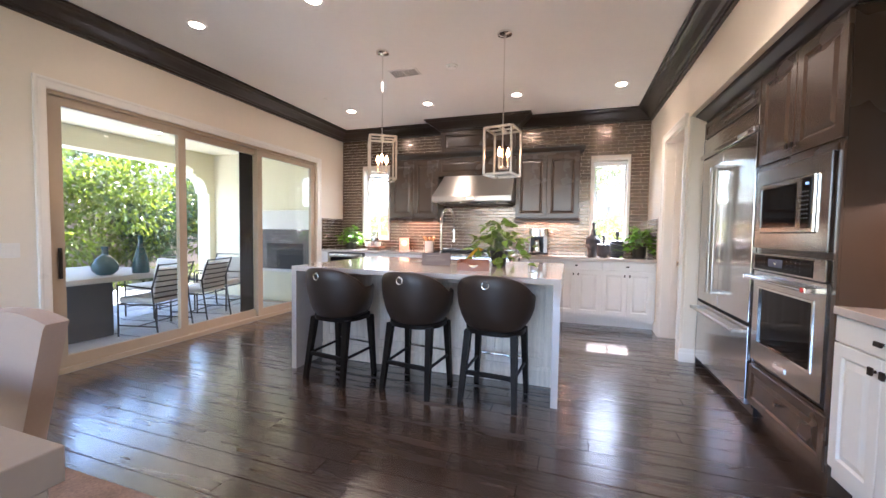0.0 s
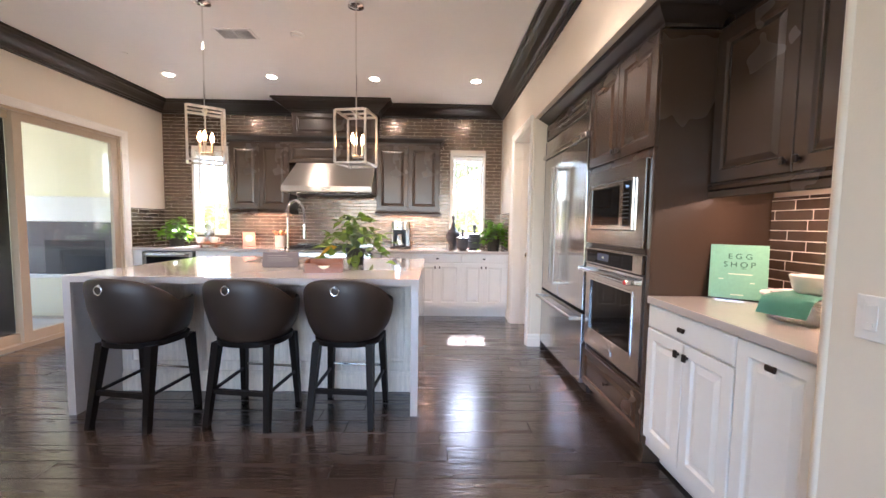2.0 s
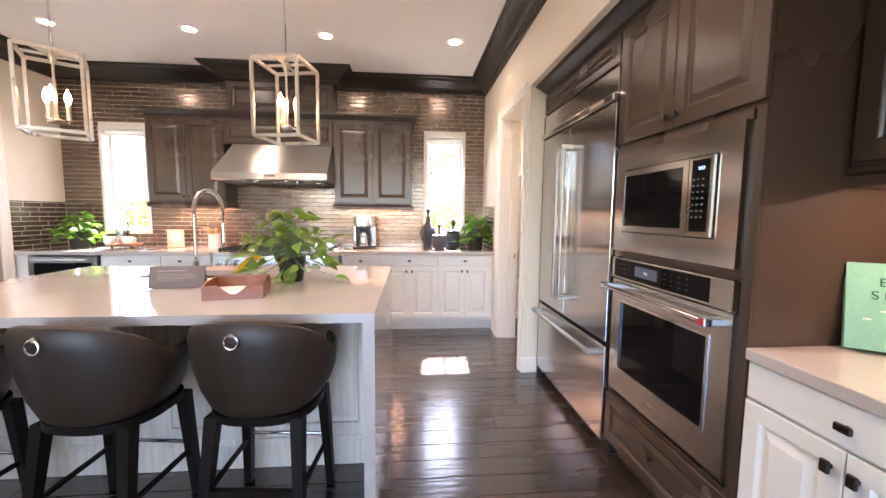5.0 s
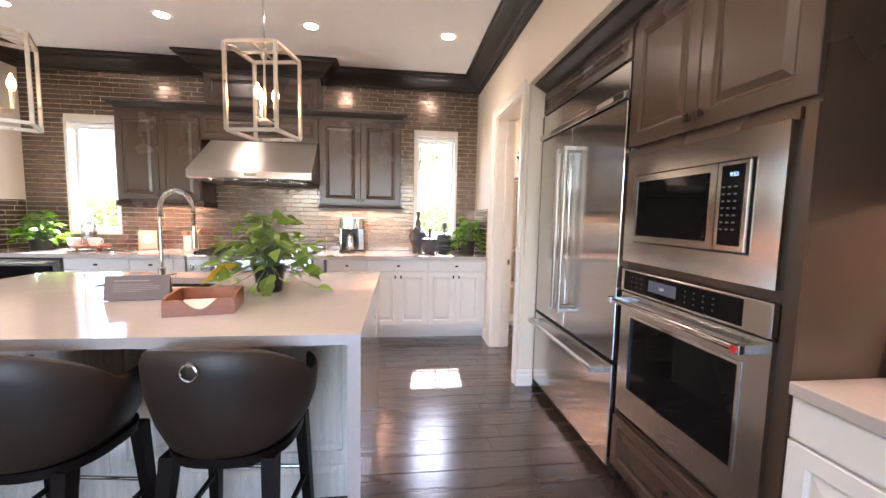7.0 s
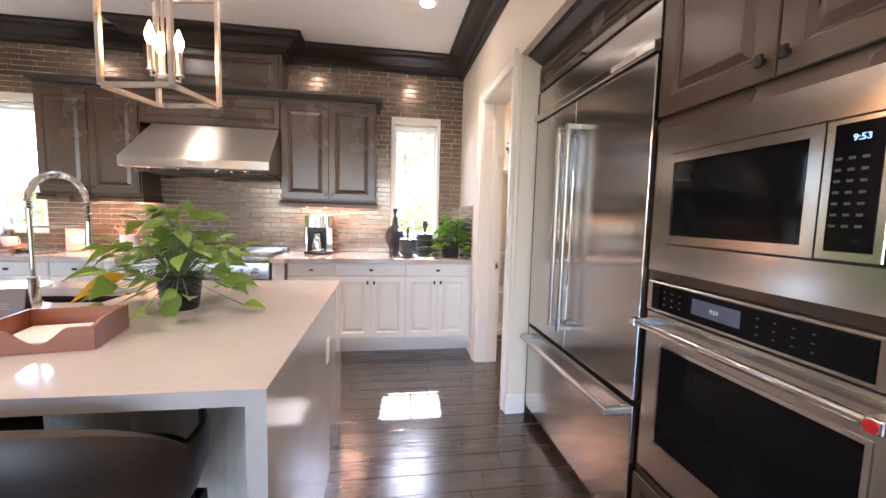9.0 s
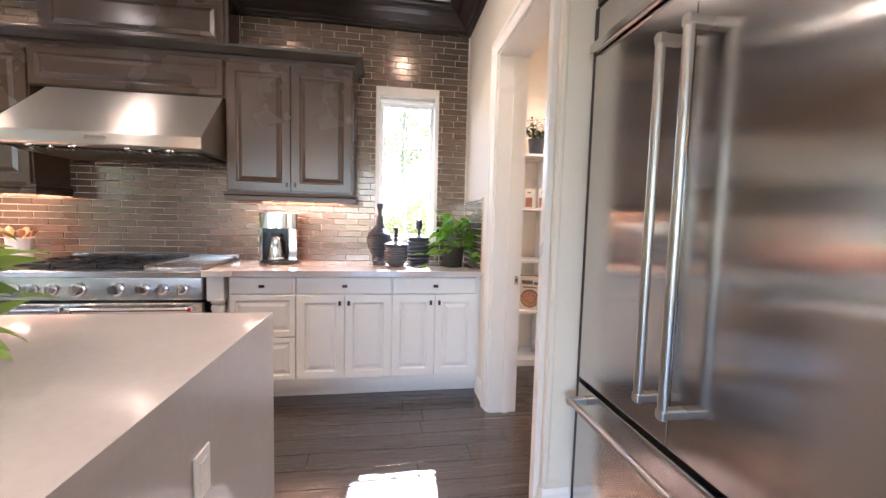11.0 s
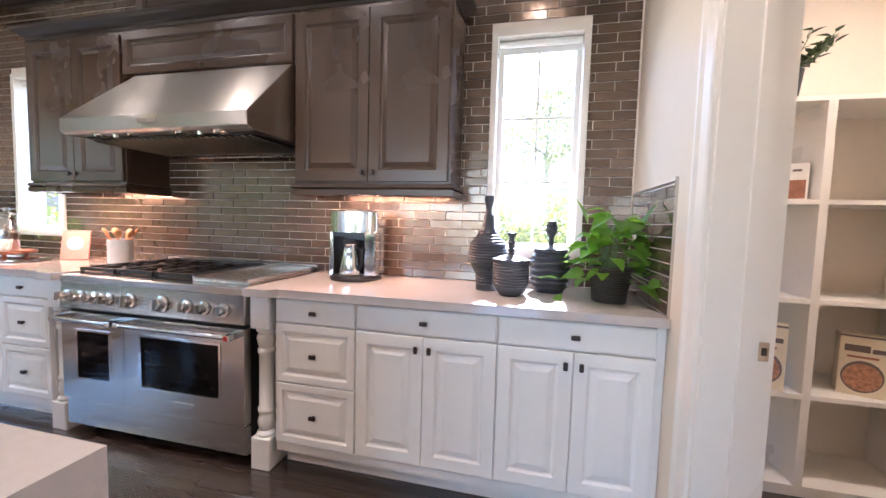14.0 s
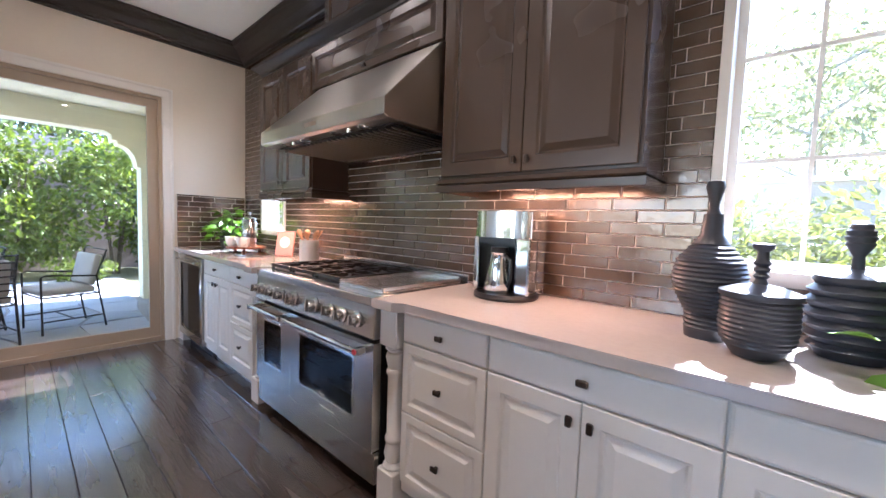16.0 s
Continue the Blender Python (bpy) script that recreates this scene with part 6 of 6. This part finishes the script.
for i in range(20):
    a = rnd.uniform(0, 6.28)
    top_p = Vector((0.16 * math.cos(a) + 0.03, 0.10 * math.sin(a), 0.20 + rnd.uniform(0.0, 0.12)))
    stems.append([(0, 0, 0.12), (top_p.x * 0.4, top_p.y * 0.4, 0.18), tuple(top_p)])
    for k in range(9):
        q = 0.25 + 0.75 * k / 8
        base = Vector((0, 0, 0.14)).lerp(top_p, q)
        leaf_into(bm, base, (rnd.gauss(0, 1), rnd.gauss(0, 1), rnd.uniform(0, 1)), 0.058, 0.026, 0.2)
part("foliage", bm, M_HEDGE2, vp)
tagged(part("stem", stem_mesh(stems), M_STEM, vp), kind="stuff")

# ---------------------------------------------------------------- covered patio beyond the sliding door
solid("ground", boxes((-400, 400, -400, 400, -0.30, -0.115)), M_GROUND, "soil and grass of the garden", "ground", kind="structure")
solid("patio_bed", boxes((-8.9, XL - 0.151, -3.0, 6.555, -0.114, -0.075)), M_MORTAR, "sandy mortar bed of the patio paving", "pavement", kind="structure")
PXF = -6.0   # plane of the arches
PYE = 6.56   # end wall with the fireplace
PZC = 2.78
wall("patio_wall", [(-6.25, XL - 0.152, PYE, PYE + 0.2, -0.1, PZC)], "cream stucco end wall of the covered patio", M_STUCCO)
solid("patio_ceiling", boxes((-6.35, XL - 0.152, -3.2, PYE + 0.2, PZC, PZC + 0.25)), M_STUCCO, "cream plaster ceiling of the covered patio", "ceiling", kind="structure")


def arch_wall(y0, y1, label):
    """A stucco bay: header with stepped and curved shoulders over a wide opening."""
    hz, sh_z = 2.47, 1.98
    left = [(0.12, sh_z), (0.17, sh_z + 0.02)] + [(0.17 + 0.22 * (1 - math.cos(a)), sh_z + 0.02 + 0.30 * math.sin(a)) for a in np.linspace(0.2, math.pi / 2, 7)] + [(0.40, hz - 0.12), (0.46, hz - 0.12), (0.46, hz - 0.04), (0.54, hz)]
    under = [(y0, -0.1), (y0 + 0.12, -0.1)] + [(y0 + q, z) for q, z in left] + [(y1 - q, z) for q, z in left[::-1]] + [(y1 - 0.12, -0.1), (y1, -0.1)]
    bm = bmesh.new()
    cols = []
    for x in (PXF - 0.32, PXF):
        cols.append(([bm.verts.new((x, y, z)) for y, z in under], [bm.verts.new((x, y, PZC)) for y, z in under]))
    (la, ha), (lb, hb_) = cols
    for i in range(len(under) - 1):
        bm.faces.new((la[i], la[i + 1], lb[i + 1], lb[i]))
        if under[i + 1][0] - under[i][0] > 1e-6:
            bm.faces.new((la[i], la[i + 1], ha[i + 1], ha[i]))
            bm.faces.new((lb[i], lb[i + 1], hb_[i + 1], hb_[i]))
    bm.faces.new((la[0], lb[0], hb_[0], ha[0]))
    bm.faces.new((la[-1], lb[-1], hb_[-1], ha[-1]))
    return solid("patio_arch", bm, M_STUCCO, label, "arch", kind="structure")


arch_wall(1.2, PYE - 0.002, "cream stucco arch with stepped shoulders toward the garden")
arch_wall(-3.0, 1.198, "cream stucco arch with stepped shoulders toward the garden")

fp2 = thing("fireplace", "outdoor fireplace with a white mantel and grey stone firebox", "fireplace", pose(-4.12, PYE, -0.075))
part("hearth", rbox(-0.75, 0.75, -0.16, 0, 0, 0.56, 0.01, 1), M_STUCCO, fp2)
part("hearth_cap", rbox(-0.78, 0.78, -0.19, 0, 0.5602, 0.61, 0.01, 1), M_TRIM, fp2)
part("firebox", boxes((-0.70, 0.70, -0.12, 0, 0.6102, 1.36)), M_FIREBOX, fp2, "grey stone surround")
# flat black plate on the stone paints the shade of the hollow
part("opening", boxes((-0.42, 0.42, -0.124, -0.1202, 0.6102, 1.10)), M_BLACKMETAL, fp2, "flat black plate painting the hollow's shade")
part("mantel", rbox(-0.80, 0.80, -0.15, 0, 1.3602, 1.72, 0.012, 1), M_TRIM, fp2)
for lx, ly in ((-5.2, 4.9), (-5.2, 3.2), (-4.2, 4.9)):
    d = thing("patio_light", "small recessed light in the patio ceiling", "ceiling light", pose(lx, ly, PZC), "patio lights")
    part("trim_ring", lathe([(0.04, -0.001), (0.04, -0.006), (0.06, -0.005), (0.064, 0.0)], 20), M_CEIL, d, smooth=True)
    part("lens", lathe([(0.0, -0.0035), (0.039, -0.0035), (0.039, -0.0005), (0, -0.0005)], 18), M_CAN, d)

ZP = -0.052
pt = thing("patio_table", "grey slab outdoor dining table with a wide pedestal", "table", pose(-4.65, 3.45, ZP))
part("tabletop", rbox(-0.80, 0.80, -0.75, 0.75, 0.72, 0.78, 0.006, 1), mat("pale_grey_concrete", (0.42, 0.41, 0.40), 0.6, vary=0.08, scale=6), pt)
part("pedestal", rbox(-0.30, 0.30, -0.28, 0.28, 0, 0.72, 0.006, 1), mat("dark_grey_slab", (0.12, 0.12, 0.125), 0.6, vary=0.1, scale=6), pt)
for n, (vx, vy, s, prof) in enumerate(((-4.12, 3.52, 1.0, [(0, 0), (0.07, 0), (0.12, 0.05), (0.13, 0.11), (0.09, 0.19), (0.035, 0.235), (0.03, 0.30), (0.042, 0.33), (0.03, 0.33), (0, 0.32)]),
                                       (-4.02, 3.84, 1.0, [(0, 0), (0.085, 0), (0.09, 0.02), (0.085, 0.16), (0.05, 0.27), (0.028, 0.33), (0.024, 0.42), (0.030, 0.46), (0.02, 0.46), (0, 0.45)]))):
    solid("vase", lathe(prof, 32), M_TEAL, ("squat" if n == 0 else "tall") + " teal glazed bottle vase on the patio table", "vase", pose(vx, vy, ZP + 0.78), smooth=True)


def patio_chair():
    c = thing("patio_chair", "black iron outdoor armchair with slat back and pale striped cushion", "chair", None, "patio chairs")
    for sx in (-0.27, 0.27):
        part("side_frame", join(tube([(sx, -0.24, 0), (sx, -0.24, 0.62), (sx, -0.20, 0.64), (sx, 0.22, 0.60)], 0.011, 6), tube([(sx, 0.30, 0), (sx, 0.24, 0.42), (sx, 0.22, 0.60), (sx, 0.32, 0.90)], 0.011, 6),
                                tube([(sx, -0.24, 0.40), (sx, 0.24, 0.40)], 0.010, 6), tube([(sx, -0.24, 0.14), (sx, 0.28, 0.14)], 0.008, 6)), M_BLACKMETAL, c)
    for k in range(7):
        q = k / 6
        part("back_slat", tube([(-0.27, 0.235 + 0.085 * q, 0.48 + 0.41 * q), (0.0, 0.26 + 0.085 * q, 0.48 + 0.41 * q), (0.27, 0.235 + 0.085 * q, 0.48 + 0.41 * q)], 0.008, 6), M_BLACKMETAL, c)
    for y in (-0.24, 0.0, 0.24):
        part("seat_bar", tube([(-0.27, y, 0.40), (0.27, y, 0.40)], 0.009, 6), M_BLACKMETAL, c)
    part("stretcher", tube([(-0.27, 0.02, 0.14), (0.27, 0.02, 0.14)], 0.008, 6), M_BLACKMETAL, c)
    part("cushion", rbox(-0.255, 0.255, -0.25, 0.215, 0.411, 0.485, 0.025, 3), M_CUSHION, c, "pale striped cushion", smooth=True)
    part("back_cushion", moved(rbox(-0.24, 0.24, -0.035, 0.035, 0, 0.36, 0.025, 3), pose(0, 0.185, 0.49, -12)), M_CUSHION, c, "pale striped cushion", smooth=True)
    return c


pc = patio_chair()
pc.matrix_basis = pose(-4.02, 4.0, ZP, 0, 0, -78)
copy_thing(pc, pose(-4.75, 2.42, ZP, 0, 0, 170))
copy_thing(pc, pose(-4.22, 4.78, ZP, 0, 0, -74))
copy_thing(pc, pose(-4.60, 5.45, ZP, 0, 0, 14))
copy_thing(pc, pose(-5.05, 4.70, ZP, 0, 0, 5))

# ---------------------------------------------------------------- garden
solid("garden_wall", boxes((-11.2, -10.95, -14, 13.54, -0.2, 2.95)), M_GARDENWALL, "mauve block wall at the end of the garden", "wall", kind="structure")
solid("garden_wall", boxes((-11.2, 12, 13.55, 13.8, -0.2, 2.15)), M_PALEWALL, "pale block wall beyond the kitchen windows", "wall", kind="structure")
solid("garden_wall_cap", boxes((-11.25, -10.9, -14, 13.85, 2.1502, 2.23), (-10.9, 12, 13.5, 13.85, 2.1502, 2.23)), M_STUCCO, "pale cap of the garden wall", "wall", kind="structure")


def leaf_cloud(rnd, blobs, n, size):
    """Many small folded leaves on the skins of overlapping lumps, with gaps between them."""
    verts, faces = [], []
    for _ in range(n):
        cx, cy, cz, r, rz = rnd.choice(blobs)
        v = Vector((rnd.gauss(0, 1), rnd.gauss(0, 1), rnd.gauss(0, 1))).normalized()
        k = 0.62 + 0.42 * rnd.random() + 0.10 * math.sin(v.x * 7 + cx * 9) * math.cos(v.z * 6 + cy)
        p = Vector((cx + v.x * r * k, cy + v.y * r * k, max(0.02, cz + v.z * rz * k)))
        d = (v + Vector((rnd.gauss(0, 0.6), rnd.gauss(0, 0.6), rnd.gauss(0, 0.5) - 0.1))).normalized()
        s = d.cross(Vector((rnd.gauss(0, 1), rnd.gauss(0, 1), rnd.gauss(0, 1)))).normalized()
        L = size * rnd.uniform(0.6, 1.25)
        up = s.cross(d) * L * 0.12
        i = len(verts)
        verts += [p, p + d * L * 0.5 + s * L * 0.27 + up, p + d * L, p + d * L * 0.5 - s * L * 0.27 + up]
        faces += [(i, i + 1, i + 2), (i, i + 2, i + 3)]
    return [tuple(v) for v in verts], faces


def shrub_mesh(seed, w, h, n, size, material):
    rnd = random.Random(seed)
    blobs = [(rnd.uniform(-0.5, 0.5) * w, rnd.uniform(-0.35, 0.35) * w, h * rnd.uniform(0.2, 0.82), w * rnd.uniform(0.22, 0.40), h * rnd.uniform(0.14, 0.26)) for _ in range(12)]
    v, f = leaf_cloud(rnd, blobs, n, size)
    me = bpy.data.meshes.new("foliage")
    me.from_pydata(v, [], f)
    me.materials.append(material)
    return me


def shrub(label, m, mesh, h, group="garden shrubs"):
    s = thing("shrub", label, "shrub", m, group)
    f = new("crown", mesh)
    f.parent = s
    for k in range(4):
        a = k * 1.7
        part("trunk", tube([(0.05 * math.cos(a), 0.05 * math.sin(a), 0), (0.18 * math.cos(a), 0.18 * math.sin(a), h * 0.35), (0.3 * math.cos(a), 0.3 * math.sin(a), h * 0.72)], 0.025, 6, 0.008), M_BARK, s)
    return s


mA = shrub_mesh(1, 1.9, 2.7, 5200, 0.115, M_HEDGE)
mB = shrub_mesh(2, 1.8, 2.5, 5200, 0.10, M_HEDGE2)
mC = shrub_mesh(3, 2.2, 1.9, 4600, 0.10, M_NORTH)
mD = shrub_mesh(4, 0.8, 0.55, 1600, 0.06, M_HEDGE)
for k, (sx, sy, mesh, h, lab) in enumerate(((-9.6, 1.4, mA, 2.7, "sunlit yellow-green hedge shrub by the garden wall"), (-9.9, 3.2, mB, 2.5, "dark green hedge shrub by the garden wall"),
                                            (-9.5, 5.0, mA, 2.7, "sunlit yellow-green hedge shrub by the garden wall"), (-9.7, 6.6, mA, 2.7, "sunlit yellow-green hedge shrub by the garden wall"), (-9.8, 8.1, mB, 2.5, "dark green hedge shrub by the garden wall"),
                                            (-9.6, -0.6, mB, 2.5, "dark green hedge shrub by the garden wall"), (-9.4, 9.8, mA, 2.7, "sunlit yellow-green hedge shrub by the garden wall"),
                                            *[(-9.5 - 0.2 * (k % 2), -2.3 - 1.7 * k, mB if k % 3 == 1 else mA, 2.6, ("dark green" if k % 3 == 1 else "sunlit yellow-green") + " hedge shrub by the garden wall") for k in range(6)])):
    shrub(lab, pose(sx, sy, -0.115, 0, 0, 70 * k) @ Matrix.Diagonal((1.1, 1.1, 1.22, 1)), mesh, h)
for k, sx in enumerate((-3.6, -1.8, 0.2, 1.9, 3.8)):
    shrub("hedge shrub outside the kitchen window, glare put into its pale leaves", pose(sx, 10.4 + 0.2 * (k % 2), -0.115, 0, 0, 50 * k), mC, 1.9)
for sx, sy in ((-8.3, 7.4), (-8.2, 5.9), (-8.4, 4.2)):
    shrub("low rounded green shrub at the patio edge", pose(sx, sy, -0.115), mD, 0.5)


def garden_tree(m, seed, h, w, n, size, leaf, bark=M_BARK):
    rnd = random.Random(seed)
    t = thing("tree", "tall leafy tree beyond the garden wall", "tree", m, "garden trees")
    part("trunk", tube([(0, 0, 0), (0.05, 0.02, h * 0.3), (-0.04, 0.05, h * 0.6), (0.02, 0, h * 0.9)], 0.13, 10, 0.03), bark, t)
    blobs = []
    for k in range(9):
        a, z = k * 2.4, h * (0.42 + 0.055 * k)
        e = Vector((w * 0.4 * math.cos(a), w * 0.4 * math.sin(a), z + 0.35))
        part("limb", tube([(0, 0, z - 0.3), tuple(e * 0.5 + Vector((0, 0, z * 0.5))), tuple(e)], 0.045, 6, 0.012), bark, t)
        blobs.append((e.x, e.y, e.z, w * rnd.uniform(0.22, 0.34), h * rnd.uniform(0.07, 0.12)))
        blobs.append((e.x * 0.5, e.y * 0.5, e.z + 0.4, w * 0.25, h * 0.09))
    v, f = leaf_cloud(rnd, blobs, n, size)
    me = bpy.data.meshes.new("crown")
    me.from_pydata(v, [], f)
    me.materials.append(leaf)
    c = new("crown", me)
    c.parent = t


garden_tree(pose(-13.2, 6.2, -0.115), 5, 4.6, 2.6, 5200, 0.14, M_TREE)
garden_tree(pose(-13.6, 2.0, -0.115), 6, 4.2, 2.6, 5200, 0.14, M_TREE)
garden_tree(pose(-14.2, 9.6, -0.115), 9, 5.2, 3.2, 6000, 0.15, M_TREE)
garden_tree(pose(-14.4, 4.2, -0.115), 10, 5.6, 3.4, 6000, 0.15, M_TREE)
# these two carry the painted haze in leaf and bark
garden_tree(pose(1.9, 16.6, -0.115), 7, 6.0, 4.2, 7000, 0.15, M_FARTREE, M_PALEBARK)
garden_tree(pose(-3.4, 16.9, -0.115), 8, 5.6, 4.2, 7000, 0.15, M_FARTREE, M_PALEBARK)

# ---------------------------------------------------------------- pieces: wall tiles
GAP = 0.005
tile_cache = {}


def tile_mesh(w, h):
    key = (round(w, 3), round(h, 3))
    if key not in tile_cache:
        bm = ringed(key[0], key[1], [(0, 0.0), (0, -0.004), (0.0022, -0.006)])
        tile_cache[key] = to_mesh("tile", bm, M_TILE)
    return tile_cache[key]


def tile_field(parent_name, label, m, x0, x1, z0, z1, holes, near, category="wall tiles", TH=0.0525, TWD=0.208, short=0.0):
    """Running-bond tiles over a wall; near(x, z) chooses those that are parts of their own, the rest are joined."""
    field = thing(parent_name, label, category, m, kind="structure")
    rest = bmesh.new()
    row, z = 0, z0
    while z < z1 - 0.012:
        h = min(TH, z1 - z) - GAP
        x = x0 - (0.0, 0.5, 0.0, 0.5, 0.33)[row % 5] * TWD
        while x < x1 - 0.01:
            step = TWD * (random.choice((0.55, 0.62)) if random.random() < short else 1.0)
            if x1 - (x + step) < 0.045:
                step = x1 - x + GAP
            spans = [(max(x, x0), min(x + step - GAP, x1))]
            for hx0, hx1, hz0, hz1 in holes:
                if z + h > hz0 + 0.004 and z < hz1 - 0.004:
                    nxt = []
                    for s0, s1 in spans:
                        if s1 <= hx0 or s0 >= hx1:
                            nxt.append((s0, s1))
                        else:
                            if s0 < hx0:
                                nxt.append((s0, hx0 - 0.002))
                            if s1 > hx1:
                                nxt.append((hx1 + 0.002, s1))
                    spans = nxt
            for s0, s1 in spans:
                if s1 - s0 < 0.012:
                    continue
                tilt = pose(s0, 0, z, random.gauss(0, 0.4), 0, random.gauss(0, 0.3))
                me = tile_mesh(s1 - s0, h)
                if near((s0 + s1) / 2, z):
                    ob = new("tile", me)
                    ob.parent = field
                    ob.matrix_basis = tilt
                else:
                    n0 = len(rest.verts)
                    rest.from_mesh(me)
                    rest.verts.ensure_lookup_table()
                    bmesh.ops.transform(rest, matrix=tilt, verts=rest.verts[n0:])
            x += step
        z += TH
        row += 1
    if len(rest.verts):
        ob = part("tiles", rest, M_TILE_FAR, field)
        ob["kind"] = "stuff"
    return field


M_TILE_FAR = M_TILE.copy()
M_TILE_FAR.name = "bronze_glass_tile_joined"
nt = M_TILE_FAR.node_tree
info = next(k for k in nt.nodes if k.type == "OBJECT_INFO")
geo = nt.nodes.new("ShaderNodeNewGeometry")
for lk in [k for k in nt.links if k.from_node == info]:
    nt.links.new(geo.outputs["Random Per Island"], lk.to_socket)

north_holes = [(WL0, WL1, WZ0, WZ1), (WR0, WR1, WZ0, WZ1), (-1.975, -1.11, 1.50, 2.56), (0.165, 1.10, 1.50, 2.56), (-1.11, 0.165, 1.745, 2.56), (JX0, JX1, 2.55, 3.2)]
tile_field("tile_wall", "glossy bronze-brown glass brick tile over the range wall", pose(0, YB, 0), XL + 0.002, XR - 0.012, ZK + 0.002, ZC - 0.15, north_holes,
           lambda x, z: x > 0.45 and z < 1.75)
tile_field("tile_wall", "glossy bronze-brown glass tile splashback on the side wall", pose(XR, YB - 0.001, 0) @ EAST, 0.012, 0.665, ZK + 0.002, 1.498, [], lambda x, z: True)
tile_field("tile_wall", "glossy bronze-brown glass tile splashback on the side wall", pose(XL, YB - 0.665, 0, 0, 0, 90), 0.0, 0.653, ZK + 0.002, 1.498, [], lambda x, z: True)
tile_field("tile_wall", "glossy bronze-brown glass tile splashback over the side counter", pose(2.875, TY0 - 0.004, 0) @ EAST, 0.0, 0.955, ZK + 0.002, 1.50, [], lambda x, z: True, short=0.2)
solid("tile_backing", boxes((XR - 0.0035, XR, 6.225, YB, ZK, 1.498), (XL, XL + 0.0035, 6.225, YB, ZK, 1.498), (2.8715, 2.875, 1.978, TY0 - 0.004, ZK, 1.50)), M_GROUT, "pale grout behind the side tiles", "wall tiles", kind="structure")
for m in (pose(XR, 6.222, 0), ):
    solid("tile_edge", boxes((-0.011, 0, -0.006, 0.0, ZK, 1.503)), M_STEEL, "slim metal edge of the tile splashback", "trim", m, kind="structure")

# ---------------------------------------------------------------- pieces: floor planks
plank_cache = {}
PWD = 0.1455


def plank_mesh(length):
    key = round(length, 2)
    if key not in plank_cache:
        bm = bmesh.new()
        L, W = key - 0.0016, PWD - 0.0016
        lo = [bm.verts.new(p) for p in ((0.0004, 0.0004, -0.012), (L, 0.0004, -0.012), (L, W, -0.012), (0.0004, W, -0.012))]
        mid = [bm.verts.new((v.co.x, v.co.y, -0.0022)) for v in lo]
        hi = [bm.verts.new((x, y, 0.0)) for x, y in ((0.0026, 0.0026), (L - 0.0022, 0.0026), (L - 0.0022, W - 0.0022), (0.0026, W - 0.0022))]
        for p, q in ((lo, mid), (mid, hi)):
            for i in range(4):
                bm.faces.new((p[i], p[(i + 1) % 4], q[(i + 1) % 4], q[i]))
        bm.faces.new(hi)
        plank_cache[key] = to_mesh("plank", bm, M_PLANK)
    return plank_cache[key]


rnd = random.Random(42)
y = -1.6 + 0.05
while y < 6.95:
    x = XL - rnd.uniform(0, 1.2)
    x_end = 3.7 if y > 5.0 else 2.3
    while x < x_end:
        length = rnd.choice((0.9, 1.2, 1.5, 1.8, 2.1))
        lo_x, hi_x = max(x, XL), min(x + length, x_end)
        if hi_x - lo_x > 0.06:
            ob = new("plank", plank_mesh(hi_x - lo_x))
            ob.parent = floor
            ob.matrix_basis = pose(lo_x, y, 0)
        x += length
    y += PWD

# ---------------------------------------------------------------- pieces: patio flagstones
rnd = random.Random(17)
nx, ny, sx, sy = 9, 14, 0.62, 0.66
grid = [[(-8.85 + i * sx + rnd.uniform(-0.16, 0.16), -2.9 + j * sy + rnd.uniform(-0.16, 0.16)) for j in range(ny + 1)] for i in range(nx + 1)]
bed = bpy.data.objects["patio_bed"]
for i in range(nx):
    for j in range(ny):
        c = [grid[i][j], grid[i + 1][j], grid[i + 1][j + 1], grid[i][j + 1]]
        cx, cy = sum(p[0] for p in c) / 4, sum(p[1] for p in c) / 4
        ring = []
        for k in range(4):
            p, q = Vector(c[k]), Vector(c[(k + 1) % 4])
            ring += [p, p.lerp(q, 0.5) + Vector((rnd.uniform(-0.03, 0.03), rnd.uniform(-0.03, 0.03)))]
        mid = Vector((cx, cy))
        bm = bmesh.new()
        rows = []
        for shrink, z in ((0.018, -0.078), (0.018, -0.056), (0.026, -0.052 + rnd.uniform(-0.002, 0.001))):
            row = []
            for p in ring:
                d = p - mid
                v = mid + d * (1 - shrink / max(0.05, d.length))
                row.append(bm.verts.new((min(v.x, XL - 0.155), min(v.y, PYE - 0.005), z)))
            rows.append(row)
        for a, b in zip(rows, rows[1:]):
            for k in range(8):
                bm.faces.new((a[k], a[(k + 1) % 8], b[(k + 1) % 8], b[k]))
        bm.faces.new(rows[-1])
        part("flagstone", bm, M_STONE, bed)
